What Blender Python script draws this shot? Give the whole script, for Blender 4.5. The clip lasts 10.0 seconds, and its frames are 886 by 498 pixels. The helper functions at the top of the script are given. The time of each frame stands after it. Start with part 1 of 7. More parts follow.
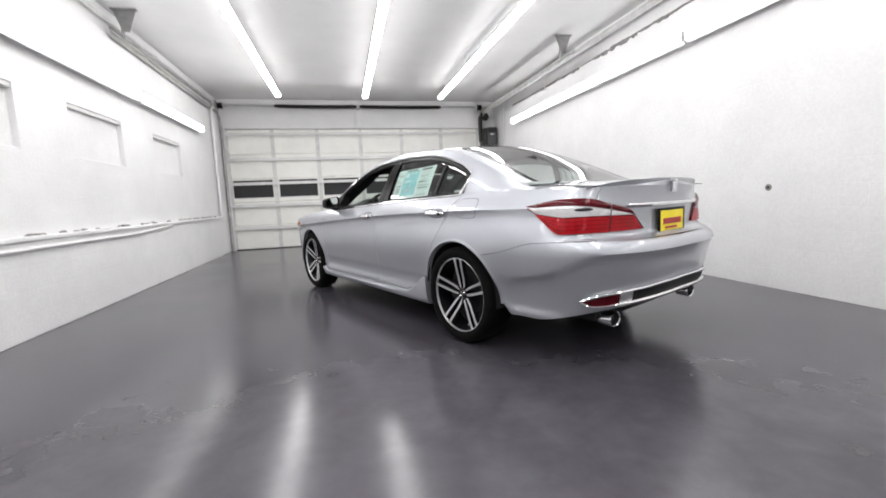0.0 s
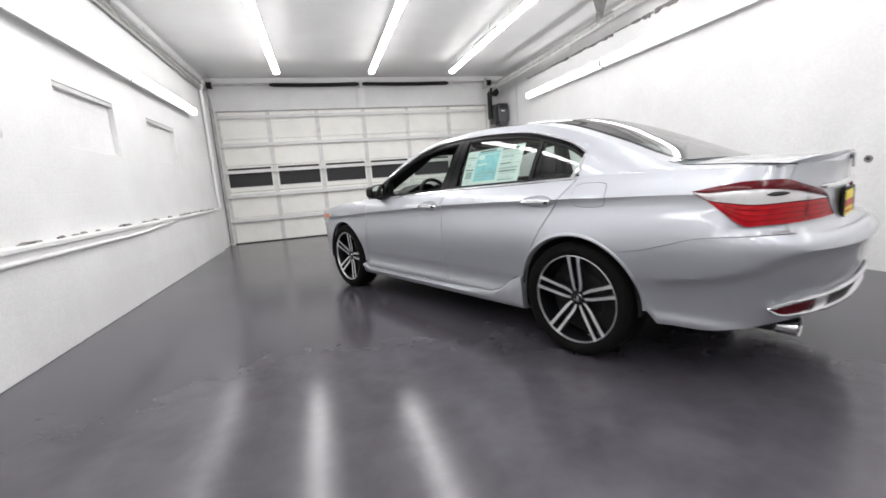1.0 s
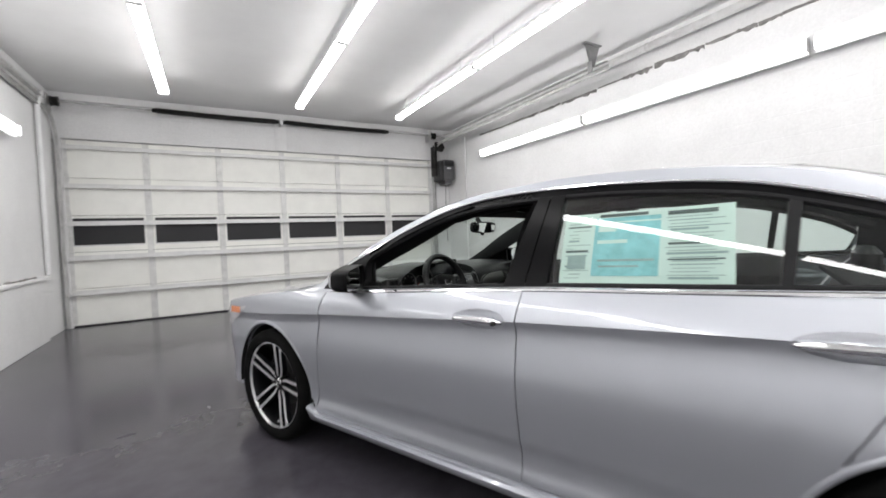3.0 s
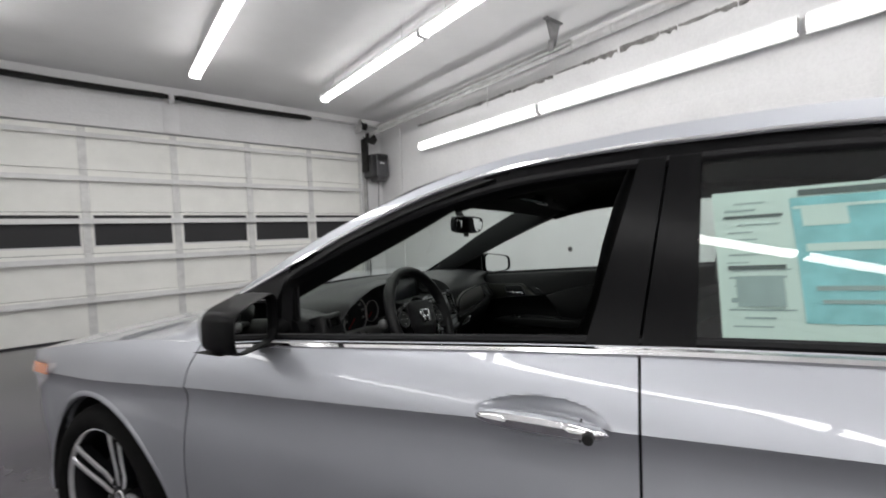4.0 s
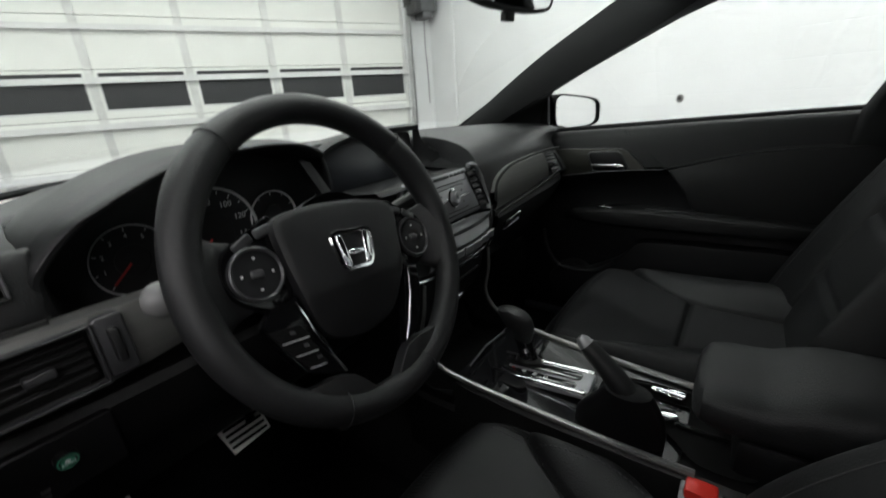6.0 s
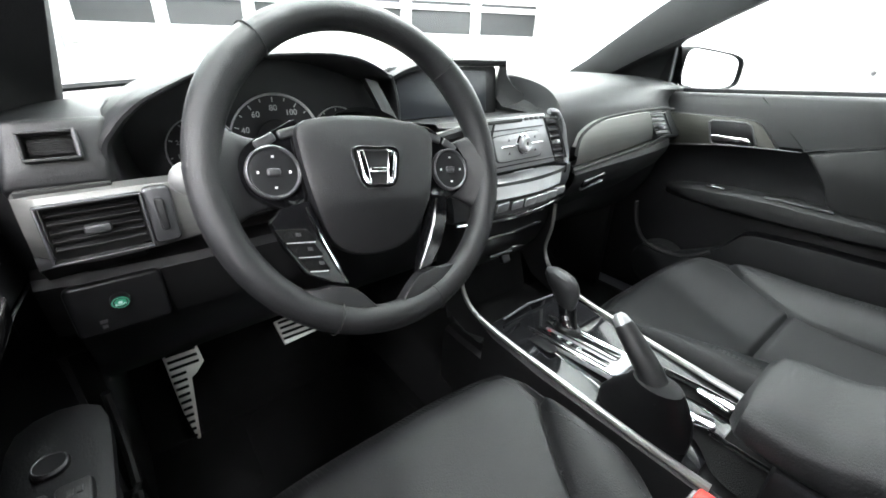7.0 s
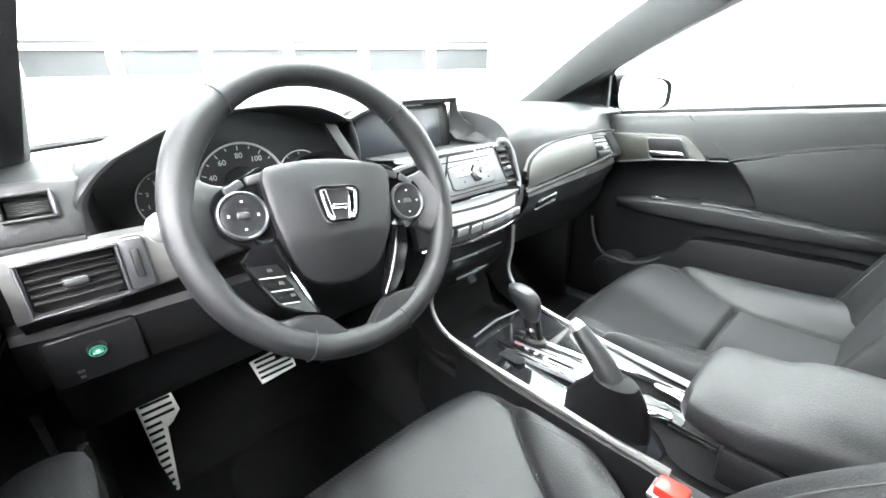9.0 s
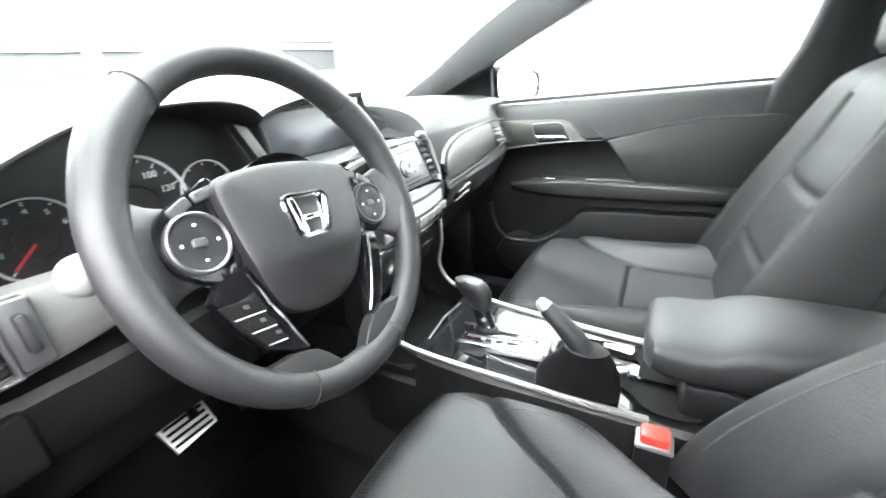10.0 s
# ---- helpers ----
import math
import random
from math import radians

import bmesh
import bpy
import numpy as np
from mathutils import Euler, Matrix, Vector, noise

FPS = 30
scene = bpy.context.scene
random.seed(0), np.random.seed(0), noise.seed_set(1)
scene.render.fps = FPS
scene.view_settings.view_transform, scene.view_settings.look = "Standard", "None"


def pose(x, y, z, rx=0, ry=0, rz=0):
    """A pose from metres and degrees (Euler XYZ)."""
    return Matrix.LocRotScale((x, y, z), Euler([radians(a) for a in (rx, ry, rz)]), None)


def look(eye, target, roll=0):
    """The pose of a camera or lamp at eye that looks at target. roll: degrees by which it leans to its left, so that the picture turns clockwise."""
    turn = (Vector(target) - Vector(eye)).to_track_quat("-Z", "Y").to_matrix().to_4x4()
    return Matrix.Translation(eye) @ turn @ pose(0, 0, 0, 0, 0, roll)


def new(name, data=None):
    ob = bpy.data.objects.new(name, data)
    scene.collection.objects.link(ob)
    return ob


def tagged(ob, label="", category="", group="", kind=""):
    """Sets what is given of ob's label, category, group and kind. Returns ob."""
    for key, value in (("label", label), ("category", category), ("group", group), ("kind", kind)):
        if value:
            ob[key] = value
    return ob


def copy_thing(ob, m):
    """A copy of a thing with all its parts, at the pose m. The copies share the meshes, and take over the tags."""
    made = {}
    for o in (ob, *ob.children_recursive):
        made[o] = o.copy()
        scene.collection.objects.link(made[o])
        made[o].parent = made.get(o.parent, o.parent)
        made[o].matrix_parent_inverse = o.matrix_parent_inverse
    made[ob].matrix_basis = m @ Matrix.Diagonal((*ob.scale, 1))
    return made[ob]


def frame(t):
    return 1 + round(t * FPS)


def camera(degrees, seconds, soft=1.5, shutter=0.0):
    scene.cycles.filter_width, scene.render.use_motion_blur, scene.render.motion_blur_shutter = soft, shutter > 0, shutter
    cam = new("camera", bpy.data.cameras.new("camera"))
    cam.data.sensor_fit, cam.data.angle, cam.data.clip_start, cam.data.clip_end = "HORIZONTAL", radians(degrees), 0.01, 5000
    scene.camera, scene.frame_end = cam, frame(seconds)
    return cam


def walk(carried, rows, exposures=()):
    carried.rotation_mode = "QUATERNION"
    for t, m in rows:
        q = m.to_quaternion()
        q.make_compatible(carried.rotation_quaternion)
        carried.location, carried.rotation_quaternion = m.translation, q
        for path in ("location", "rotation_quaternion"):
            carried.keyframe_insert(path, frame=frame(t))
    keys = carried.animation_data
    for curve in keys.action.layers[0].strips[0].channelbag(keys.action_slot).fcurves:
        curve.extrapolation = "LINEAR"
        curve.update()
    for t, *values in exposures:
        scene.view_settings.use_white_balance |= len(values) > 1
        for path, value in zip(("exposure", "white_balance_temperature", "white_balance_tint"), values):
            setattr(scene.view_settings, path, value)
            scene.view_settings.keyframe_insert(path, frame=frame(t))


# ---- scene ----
cam = camera(93.7, 10.0, soft=1.65, shutter=0.35)
PATH = [
    (0, (-0.736, -2.742, 0.999), (-0.285, -0.808, 0.763), -2.5),
    (0.5, (-1.079, -2.446, 1.039), (-0.51, -0.562, 0.681), -0.4),
    (1, (-1.327, -2.038, 1.075), (-0.801, -0.136, 0.747), -4.3),
    (1.5, (-1.432, -1.606, 1.08), (-0.635, 0.209, 0.816), 0.8),
    (2, (-1.493, -1.139, 1.123), (-0.501, 0.57, 0.816), -1.2),
    (2.5, (-1.453, -0.648, 1.199), (-0.556, 1.131, 1.02), 1.2),
    (2.7, (-1.447, -0.453, 1.208), (-0.544, 1.327, 1.086), -0.4),
    (3.8, (-1.187, 0.59, 1.213), (0.02, 2.184, 1.206), -2.9),
    (4, (-1.106, 0.73, 1.205), (0.161, 2.276, 1.136), -2.2),
    (4.5, (-0.908, 1.002, 1.179), (0.473, 2.434, 0.97), -4.8),
    (5, (-0.661, 1.183, 1.18), (0.641, 2.69, 0.997), -6.0),
    (5.5, (-0.495, 1.346, 1.144), (0.651, 2.924, 0.701), -6.5),
    (6, (-0.406, 1.425, 1.082), (0.519, 3.066, 0.411), -3.9),
    (6.2, (-0.381, 1.425, 1.064), (0.433, 3.093, 0.318), -3.4),
    (7.3, (-0.314, 1.386, 1.055), (0.111, 3.132, 0.177), 2.5),
    (7.5, (-0.312, 1.378, 1.064), (0.116, 3.138, 0.217), 2.1),
    (8, (-0.313, 1.36, 1.074), (0.132, 3.144, 0.287), 0.4),
    (8.5, (-0.312, 1.349, 1.076), (0.199, 3.127, 0.315), -1.2),
    (9, (-0.318, 1.352, 1.069), (0.278, 3.109, 0.321), -1.6),
    (9.5, (-0.354, 1.376, 1.066), (0.349, 3.091, 0.314), -2.1),
    (10, (-0.42, 1.451, 1.056), (0.711, 2.91, 0.289), -3.4),
]
EXPOSURES = [(0, -0.05, 6500, 10), (2.5, -0.05, 6500, 10), (4.0, -0.50, 6500, 10), (4.5, -0.55, 6500, 10), (5.0, -0.22, 6500, 10), (5.5, 0.3, 6500, 10), (6.2, 0.6, 6500, 10), (7.2, 3.75, 6300, 10), (7.5, 4.2, 6300, 10), (8.0, 4.52, 6300, 10), (10.0, 4.55, 6300, 10)]
walk(cam, [(t, look(eye, target, roll)) for t, eye, target, roll in PATH], EXPOSURES)

# The room is lit by its own tubes alone; outside is night-dark.
world = bpy.data.worlds.new("world")
scene.world = world
world.use_nodes = True
world.node_tree.nodes["Background"].inputs[0].default_value = (0.02, 0.022, 0.026, 1)
world.node_tree.nodes["Background"].inputs[1].default_value = 0.3

TUBE_LIGHT = 24.5
SIDE_LIGHT = 10.5


# ---- materials ----
def material(name, colour, rough=0.5, metal=0.0, vary=0.0, scale=8.0, fine=0.0, fine_scale=200.0, bump=0.0, bump_scale=150.0, coat=0.0,
             rough_vary=0.0, coat_rough=0.03, spec=0.5, alt=None, stretch=None):
    m = bpy.data.materials.new(name)
    m.use_nodes = True
    nt = m.node_tree
    b = nt.nodes["Principled BSDF"]
    b.inputs["Base Color"].default_value = (*colour, 1)
    b.inputs["Roughness"].default_value = rough
    b.inputs["Metallic"].default_value = metal
    b.inputs["Specular IOR Level"].default_value = spec
    b.inputs["Coat Weight"].default_value = coat
    b.inputs["Coat Roughness"].default_value = coat_rough
    co = nt.nodes.new("ShaderNodeTexCoord").outputs["Object"]
    if stretch:
        mp = nt.nodes.new("ShaderNodeMapping")
        mp.inputs["Scale"].default_value = stretch
        nt.links.new(co, mp.inputs["Vector"])
        co = mp.outputs["Vector"]

    def noise_of(s, detail=4.0, rgh=0.6):
        n = nt.nodes.new("ShaderNodeTexNoise")
        n.inputs["Scale"].default_value, n.inputs["Detail"].default_value, n.inputs["Roughness"].default_value = s, detail, rgh
        nt.links.new(co, n.inputs["Vector"])
        return n.outputs["Fac"]

    def ranged(src, lo, hi, a=0.3, z=0.7):
        r = nt.nodes.new("ShaderNodeMapRange")
        r.inputs["From Min"].default_value, r.inputs["From Max"].default_value = a, z
        r.inputs["To Min"].default_value, r.inputs["To Max"].default_value = lo, hi
        nt.links.new(src, r.inputs["Value"])
        return r.outputs["Result"]

    if vary or fine:
        mix = nt.nodes.new("ShaderNodeMix")
        mix.data_type = "RGBA"
        other = alt or tuple(c * (1 - vary) for c in colour)
        mix.inputs["A"].default_value, mix.inputs["B"].default_value = (*colour, 1), (*other, 1)
        fac = ranged(noise_of(scale), 0.0, 1.0)
        if fine:
            add = nt.nodes.new("ShaderNodeMath")
            add.operation, add.use_clamp = "ADD", True
            nt.links.new(fac, add.inputs[0])
            nt.links.new(ranged(noise_of(fine_scale, 2.0), -fine, fine), add.inputs[1])
            fac = add.outputs[0]
        nt.links.new(fac, mix.inputs["Factor"])
        nt.links.new(mix.outputs["Result"], b.inputs["Base Color"])
    if rough_vary:
        nt.links.new(ranged(noise_of(scale * 1.7), max(0.0, rough - rough_vary), rough + rough_vary), b.inputs["Roughness"])
    if bump:
        bm_ = nt.nodes.new("ShaderNodeBump")
        bm_.inputs["Strength"].default_value, bm_.inputs["Distance"].default_value = bump, 0.002
        nt.links.new(noise_of(bump_scale, 3.0), bm_.inputs["Height"])
        nt.links.new(bm_.outputs["Normal"], b.inputs["Normal"])
    return m


def block_wall_material(name, colour):
    """White paint over concrete block: faint joints, brush marks and scuffs."""
    m = material(name, colour, 0.62, vary=0.10, scale=1.3, fine=0.35, fine_scale=45.0)
    nt = m.node_tree
    b = nt.nodes["Principled BSDF"]
    geo = nt.nodes.new("ShaderNodeNewGeometry").outputs["Position"]
    sep = nt.nodes.new("ShaderNodeSeparateXYZ")
    nt.links.new(geo, sep.inputs[0])
    com = nt.nodes.new("ShaderNodeCombineXYZ")
    add = nt.nodes.new("ShaderNodeMath")
    nt.links.new(sep.outputs["X"], add.inputs[0])
    nt.links.new(sep.outputs["Y"], add.inputs[1])
    nt.links.new(add.outputs[0], com.inputs["X"])
    nt.links.new(sep.outputs["Z"], com.inputs["Y"])
    br = nt.nodes.new("ShaderNodeTexBrick")
    br.inputs["Scale"].default_value = 1.0
    br.inputs["Brick Width"].default_value, br.inputs["Row Height"].default_value, br.inputs["Mortar Size"].default_value = 0.4, 0.2, 0.006
    br.inputs["Mortar Smooth"].default_value = 0.6
    nt.links.new(com.outputs[0], br.inputs["Vector"])
    ns = nt.nodes.new("ShaderNodeTexNoise")
    ns.inputs["Scale"].default_value, ns.inputs["Detail"].default_value = 28.0, 6.0
    nt.links.new(geo, ns.inputs["Vector"])
    sub = nt.nodes.new("ShaderNodeMath")
    sub.operation = "MULTIPLY_ADD"
    nt.links.new(br.outputs["Fac"], sub.inputs[0])
    sub.inputs[1].default_value = -0.35
    nt.links.new(ns.outputs["Fac"], sub.inputs[2])
    bp = nt.nodes.new("ShaderNodeBump")
    bp.inputs["Strength"].default_value, bp.inputs["Distance"].default_value = 0.35, 0.006
    nt.links.new(sub.outputs[0], bp.inputs["Height"])
    nt.links.new(bp.outputs["Normal"], b.inputs["Normal"])
    return m


def floor_material():
    """Dark grey sealed concrete: cloudy tone, scuffs, puddle-smooth and dull patches."""
    m = bpy.data.materials.new("sealed concrete")
    m.use_nodes = True
    nt = m.node_tree
    b = nt.nodes["Principled BSDF"]
    shifted = nt.nodes.new("ShaderNodeVectorMath")
    shifted.operation = "ADD"
    shifted.inputs[1].default_value = (3.17, 7.71, 0.37)
    nt.links.new(nt.nodes.new("ShaderNodeNewGeometry").outputs["Position"], shifted.inputs[0])
    geo = shifted.outputs[0]

    def tex(scale, detail, rough, dist=0.0):
        n = nt.nodes.new("ShaderNodeTexNoise")
        n.inputs["Scale"].default_value, n.inputs["Detail"].default_value = scale, detail
        n.inputs["Roughness"].default_value, n.inputs["Distortion"].default_value = rough, dist
        nt.links.new(geo, n.inputs["Vector"])
        return n.outputs["Fac"]

    ramp = nt.nodes.new("ShaderNodeValToRGB")
    ramp.color_ramp.elements[0].position, ramp.color_ramp.elements[0].color = 0.22, (0.031, 0.029, 0.035, 1)
    ramp.color_ramp.elements[1].position, ramp.color_ramp.elements[1].color = 0.78, (0.092, 0.086, 0.102, 1)
    mixf = nt.nodes.new("ShaderNodeMath")
    mixf.operation = "MULTIPLY_ADD"
    nt.links.new(tex(7.0, 6.0, 0.55, 0.3), mixf.inputs[0])
    mixf.inputs[1].default_value = 0.35
    half = nt.nodes.new("ShaderNodeMath")
    half.operation = "MULTIPLY"
    half.inputs[1].default_value = 0.65
    nt.links.new(tex(1.1, 6.0, 0.62, 0.4), half.inputs[0])
    nt.links.new(half.outputs[0], mixf.inputs[2])
    nt.links.new(mixf.outputs[0], ramp.inputs["Fac"])
    nt.links.new(ramp.outputs["Color"], b.inputs["Base Color"])
    rr = nt.nodes.new("ShaderNodeMapRange")
    rr.inputs["From Min"].default_value, rr.inputs["From Max"].default_value = 0.15, 0.85
    rr.inputs["To Min"].default_value, rr.inputs["To Max"].default_value = 0.15, 0.23
    nt.links.new(tex(1.7, 5.0, 0.6, 0.4), rr.inputs["Value"])
    nt.links.new(rr.outputs["Result"], b.inputs["Roughness"])
    bp = nt.nodes.new("ShaderNodeBump")
    bp.inputs["Strength"].default_value, bp.inputs["Distance"].default_value = 0.02, 0.003
    nt.links.new(tex(6.0, 3.0, 0.5), bp.inputs["Height"])
    nt.links.new(bp.outputs["Normal"], b.inputs["Normal"])
    return m


def glass_material(name, tint, alpha, power=4.0):
    """Automotive glass: mostly clear, tinted, mirror-like at grazing angles."""
    m = bpy.data.materials.new(name)
    m.use_nodes = True
    nt = m.node_tree
    nt.nodes.remove(nt.nodes["Principled BSDF"])
    tr = nt.nodes.new("ShaderNodeBsdfTransparent")
    tr.inputs["Color"].default_value = (*tint, 1)
    gl = nt.nodes.new("ShaderNodeBsdfGlossy")
    gl.inputs["Roughness"].default_value = 0.01
    fr = nt.nodes.new("ShaderNodeLayerWeight")
    fr.inputs["Blend"].default_value = 0.5
    pw = nt.nodes.new("ShaderNodeMath")
    pw.operation = "POWER"
    pw.inputs[1].default_value = power
    nt.links.new(fr.outputs["Facing"], pw.inputs[0])
    ad = nt.nodes.new("ShaderNodeMath")
    ad.operation, ad.use_clamp = "MULTIPLY_ADD", True
    ad.inputs[1].default_value, ad.inputs[2].default_value = 0.85, alpha
    nt.links.new(pw.outputs[0], ad.inputs[0])
    mx = nt.nodes.new("ShaderNodeMixShader")
    nt.links.new(ad.outputs[0], mx.inputs[0])
    nt.links.new(tr.outputs[0], mx.inputs[1])
    nt.links.new(gl.outputs[0], mx.inputs[2])
    nt.links.new(mx.outputs[0], nt.nodes["Material Output"].inputs["Surface"])
    return m


def glow_material(name, colour, strength):
    m = bpy.data.materials.new(name)
    m.use_nodes = True
    b = m.node_tree.nodes["Principled BSDF"]
    b.inputs["Base Color"].default_value = (0.9, 0.9, 0.9, 1)
    b.inputs["Emission Color"].default_value = (*colour, 1)
    b.inputs["Emission Strength"].default_value = strength
    return m


WALL = block_wall_material("white painted block", (0.80, 0.80, 0.80))
CEIL = material("white painted ceiling", (0.78, 0.78, 0.78), 0.7, vary=0.10, scale=0.9, bump=0.3, bump_scale=30.0)
FLOOR = floor_material()
DOOR_SKIN = material("white insulated door skin", (0.90, 0.90, 0.855), 0.5, vary=0.08, scale=3.0, bump=0.5, bump_scale=220.0)
DOOR_STEEL = material("dull galvanised steel", (0.74, 0.74, 0.72), 0.45, 0.2, vary=0.22, scale=9.0, fine=0.2)
DOOR_RAIL = material("grey-white painted rail", (0.74, 0.74, 0.73), 0.42, 0.15, vary=0.15, scale=6.0)
TRACK = material("dirty galvanised track", (0.62, 0.62, 0.61), 0.5, 0.15, vary=0.35, scale=7.0, fine=0.3)
DARK_PANE = material("dark blanked window pane", (0.012, 0.012, 0.014), 0.35, vary=0.12, scale=2.0)
BLACK_STEEL = material("oiled black spring steel", (0.018, 0.017, 0.016), 0.45, 0.5, vary=0.5, scale=20.0)
GREY_PLASTIC = material("grey plastic case", (0.11, 0.11, 0.115), 0.5, vary=0.2, scale=15.0)
BLACK_PLASTIC = material("black plastic case", (0.02, 0.02, 0.022), 0.45, vary=0.2, scale=15.0)
WHITE_METAL = material("white enamelled metal", (0.8, 0.8, 0.8), 0.4, vary=0.1, scale=5.0)
PIPE = material("grey painted pipe", (0.68, 0.68, 0.67), 0.5, vary=0.25, scale=6.0, fine=0.3)
PLASTER = material("broken grey mortar", (0.30, 0.29, 0.28), 0.9, vary=0.6, scale=14.0, bump=1.0, bump_scale=60.0)
TUBE = glow_material("lit tube diffuser", (1.0, 0.985, 0.98), TUBE_LIGHT)
SIDE_TUBE = glow_material("lit wall tube diffuser", (1.0, 0.985, 0.98), SIDE_LIGHT)


# ---- mesh helpers ----
def finish(name, bm, mat, parent=None, label="", smooth=True, angle=35):
    me = bpy.data.meshes.new(name)
    bmesh.ops.recalc_face_normals(bm, faces=bm.faces)
    for f in bm.faces:
        f.smooth = smooth
    if smooth:
        for e in bm.edges:
            if len(e.link_faces) == 2 and e.calc_face_angle(0) > radians(angle):
                e.smooth = False
    bm.to_mesh(me)
    bm.free()
    for one in (mat if isinstance(mat, (list, tuple)) else [mat]):
        me.materials.append(one)
    ob = new(name, me)
    if parent is not None:
        ob.parent = parent
    if label:
        tagged(ob, label)
    return ob


def part(name, bm, mat, parent, label="", smooth=True, angle=35):
    return finish(name, bm, mat, parent, label, smooth, angle)


def joined(*pieces):
    """One bmesh out of several."""
    out = bmesh.new()
    for p in pieces:
        me = bpy.data.meshes.new("tmp")
        p.to_mesh(me)
        p.free()
        out.from_mesh(me)
        bpy.data.meshes.remove(me)
    return out


def moved(bm, m):
    bmesh.ops.transform(bm, matrix=m, verts=bm.verts)
    return bm


def box(x0, x1, y0, y1, z0, z1, bevel=0.0, seg=2):
    bm = bmesh.new()
    bmesh.ops.create_cube(bm, size=1.0)
    for v in bm.verts:
        v.co = ((x0 + x1) / 2 + v.co.x * (x1 - x0), (y0 + y1) / 2 + v.co.y * (y1 - y0), (z0 + z1) / 2 + v.co.z * (z1 - z0))
    if bevel:
        bmesh.ops.bevel(bm, geom=list(bm.edges), offset=bevel, segments=seg, profile=0.5, affect="EDGES")
    return bm


def grid(rows, close_u=False, close_v=False):
    """A surface through rows of points."""
    bm = bmesh.new()
    vs = [[bm.verts.new(p) for p in row] for row in rows]
    nu, nv = len(vs), len(vs[0])
    for i in range(nu if close_u else nu - 1):
        for j in range(nv if close_v else nv - 1):
            q = (vs[i][j], vs[i][(j + 1) % nv], vs[(i + 1) % nu][(j + 1) % nv], vs[(i + 1) % nu][j])
            if len(set(q)) == 4:
                bm.faces.new(q)
    return bm


def loft(rings, caps=True):
    """Closed rings joined into a skin with end caps."""
    bm = grid(rings, False, True)
    if caps:
        bm.verts.ensure_lookup_table()
        n = len(rings[0])
        bm.faces.new([bm.verts[i] for i in range(n)][::-1])
        last = len(bm.verts) - n
        bm.faces.new([bm.verts[last + i] for i in range(n)])
    return bm


def prism(outline, axis, a, b, bevel=0.0, seg=2):
    """A flat outline (two coordinates) pushed along an axis from a to b."""
    def at(p, q):
        return {"x": (q, p[0], p[1]), "y": (p[0], q, p[1]), "z": (p[0], p[1], q)}[axis]
    bm = bmesh.new()
    one, two = [bm.verts.new(at(p, a)) for p in outline], [bm.verts.new(at(p, b)) for p in outline]
    bm.faces.new(one)
    bm.faces.new(two[::-1])
    n = len(outline)
    for i in range(n):
        bm.faces.new((one[i], two[i], two[(i + 1) % n], one[(i + 1) % n]))
    bmesh.ops.recalc_face_normals(bm, faces=bm.faces)
    if bevel:
        rims = [e for e in bm.edges if any(len(f.verts) > 4 or f.normal.dot(Vector({"x": (1, 0, 0), "y": (0, 1, 0), "z": (0, 0, 1)}[axis])) ** 2 > 0.9 for f in e.link_faces)]
        bmesh.ops.bevel(bm, geom=rims, offset=bevel, segments=seg, profile=0.5, affect="EDGES")
    return bm


def tube(points, radius, sides=10, caps=True, squash=1.0):
    """A round bar along points; radius may be a list."""
    pts = [Vector(p) for p in points]
    rings, up = [], Vector((0, 0, 1))
    for i, p in enumerate(pts):
        d = (pts[min(i + 1, len(pts) - 1)] - pts[max(i - 1, 0)]).normalized()
        if abs(d.dot(up)) > 0.95:
            up = Vector((0, 1, 0)) if abs(d.y) < 0.9 else Vector((1, 0, 0))
        s = d.cross(up).normalized()
        t = s.cross(d)
        r = radius[i] if isinstance(radius, (list, tuple)) else radius
        rings.append([p + r * (math.cos(a) * s + squash * math.sin(a) * t) for a in (2 * math.pi * k / sides for k in range(sides))])
    return loft(rings, caps)


def lathe(profile, axis="x", n=32, centre=(0, 0, 0)):
    """Profile pairs (along the axis, radius) spun round it."""
    c = Vector(centre)
    rows = []
    for k in range(n):
        a = 2 * math.pi * k / n
        ca, sa = math.cos(a), math.sin(a)
        rows.append([c + Vector({"x": (h, r * ca, r * sa), "y": (r * ca, h, r * sa), "z": (r * ca, r * sa, h)}[axis]) for h, r in profile])
    bm = grid(rows, True, False)
    bmesh.ops.remove_doubles(bm, verts=bm.verts, dist=1e-5)
    return bm


def curve_at(table, u):
    """Smooth value of a table of (u, value) rows, in falling or rising u."""
    t = sorted(table)
    if u <= t[0][0]:
        return t[0][1]
    if u >= t[-1][0]:
        return t[-1][1]
    k = max(i for i in range(len(t) - 1) if t[i][0] <= u)
    (u0, a), (u1, b) = t[k], t[k + 1]
    m0 = (b - t[k - 1][1]) / (u1 - t[k - 1][0]) if k else (b - a) / (u1 - u0)
    m1 = (t[k + 2][1] - a) / (t[k + 2][0] - u0) if k + 2 < len(t) else (b - a) / (u1 - u0)
    h = u1 - u0
    s = (u - u0) / h
    return (2 * s**3 - 3 * s**2 + 1) * a + (s**3 - 2 * s**2 + s) * h * m0 + (3 * s**2 - 2 * s**3) * b + (s**3 - s**2) * h * m1


def spread(a, b, n):
    return [a + (b - a) * i / (n - 1) for i in range(n)]

# ---- the room ----
XL, XR, YB, YD, H = -3.38, 3.30, -7.2, 7.95, 3.47
GREY_WALL = material("grey painted block", (0.50, 0.50, 0.505), 0.6, vary=0.1, scale=0.8, bump=0.3, bump_scale=30.0)


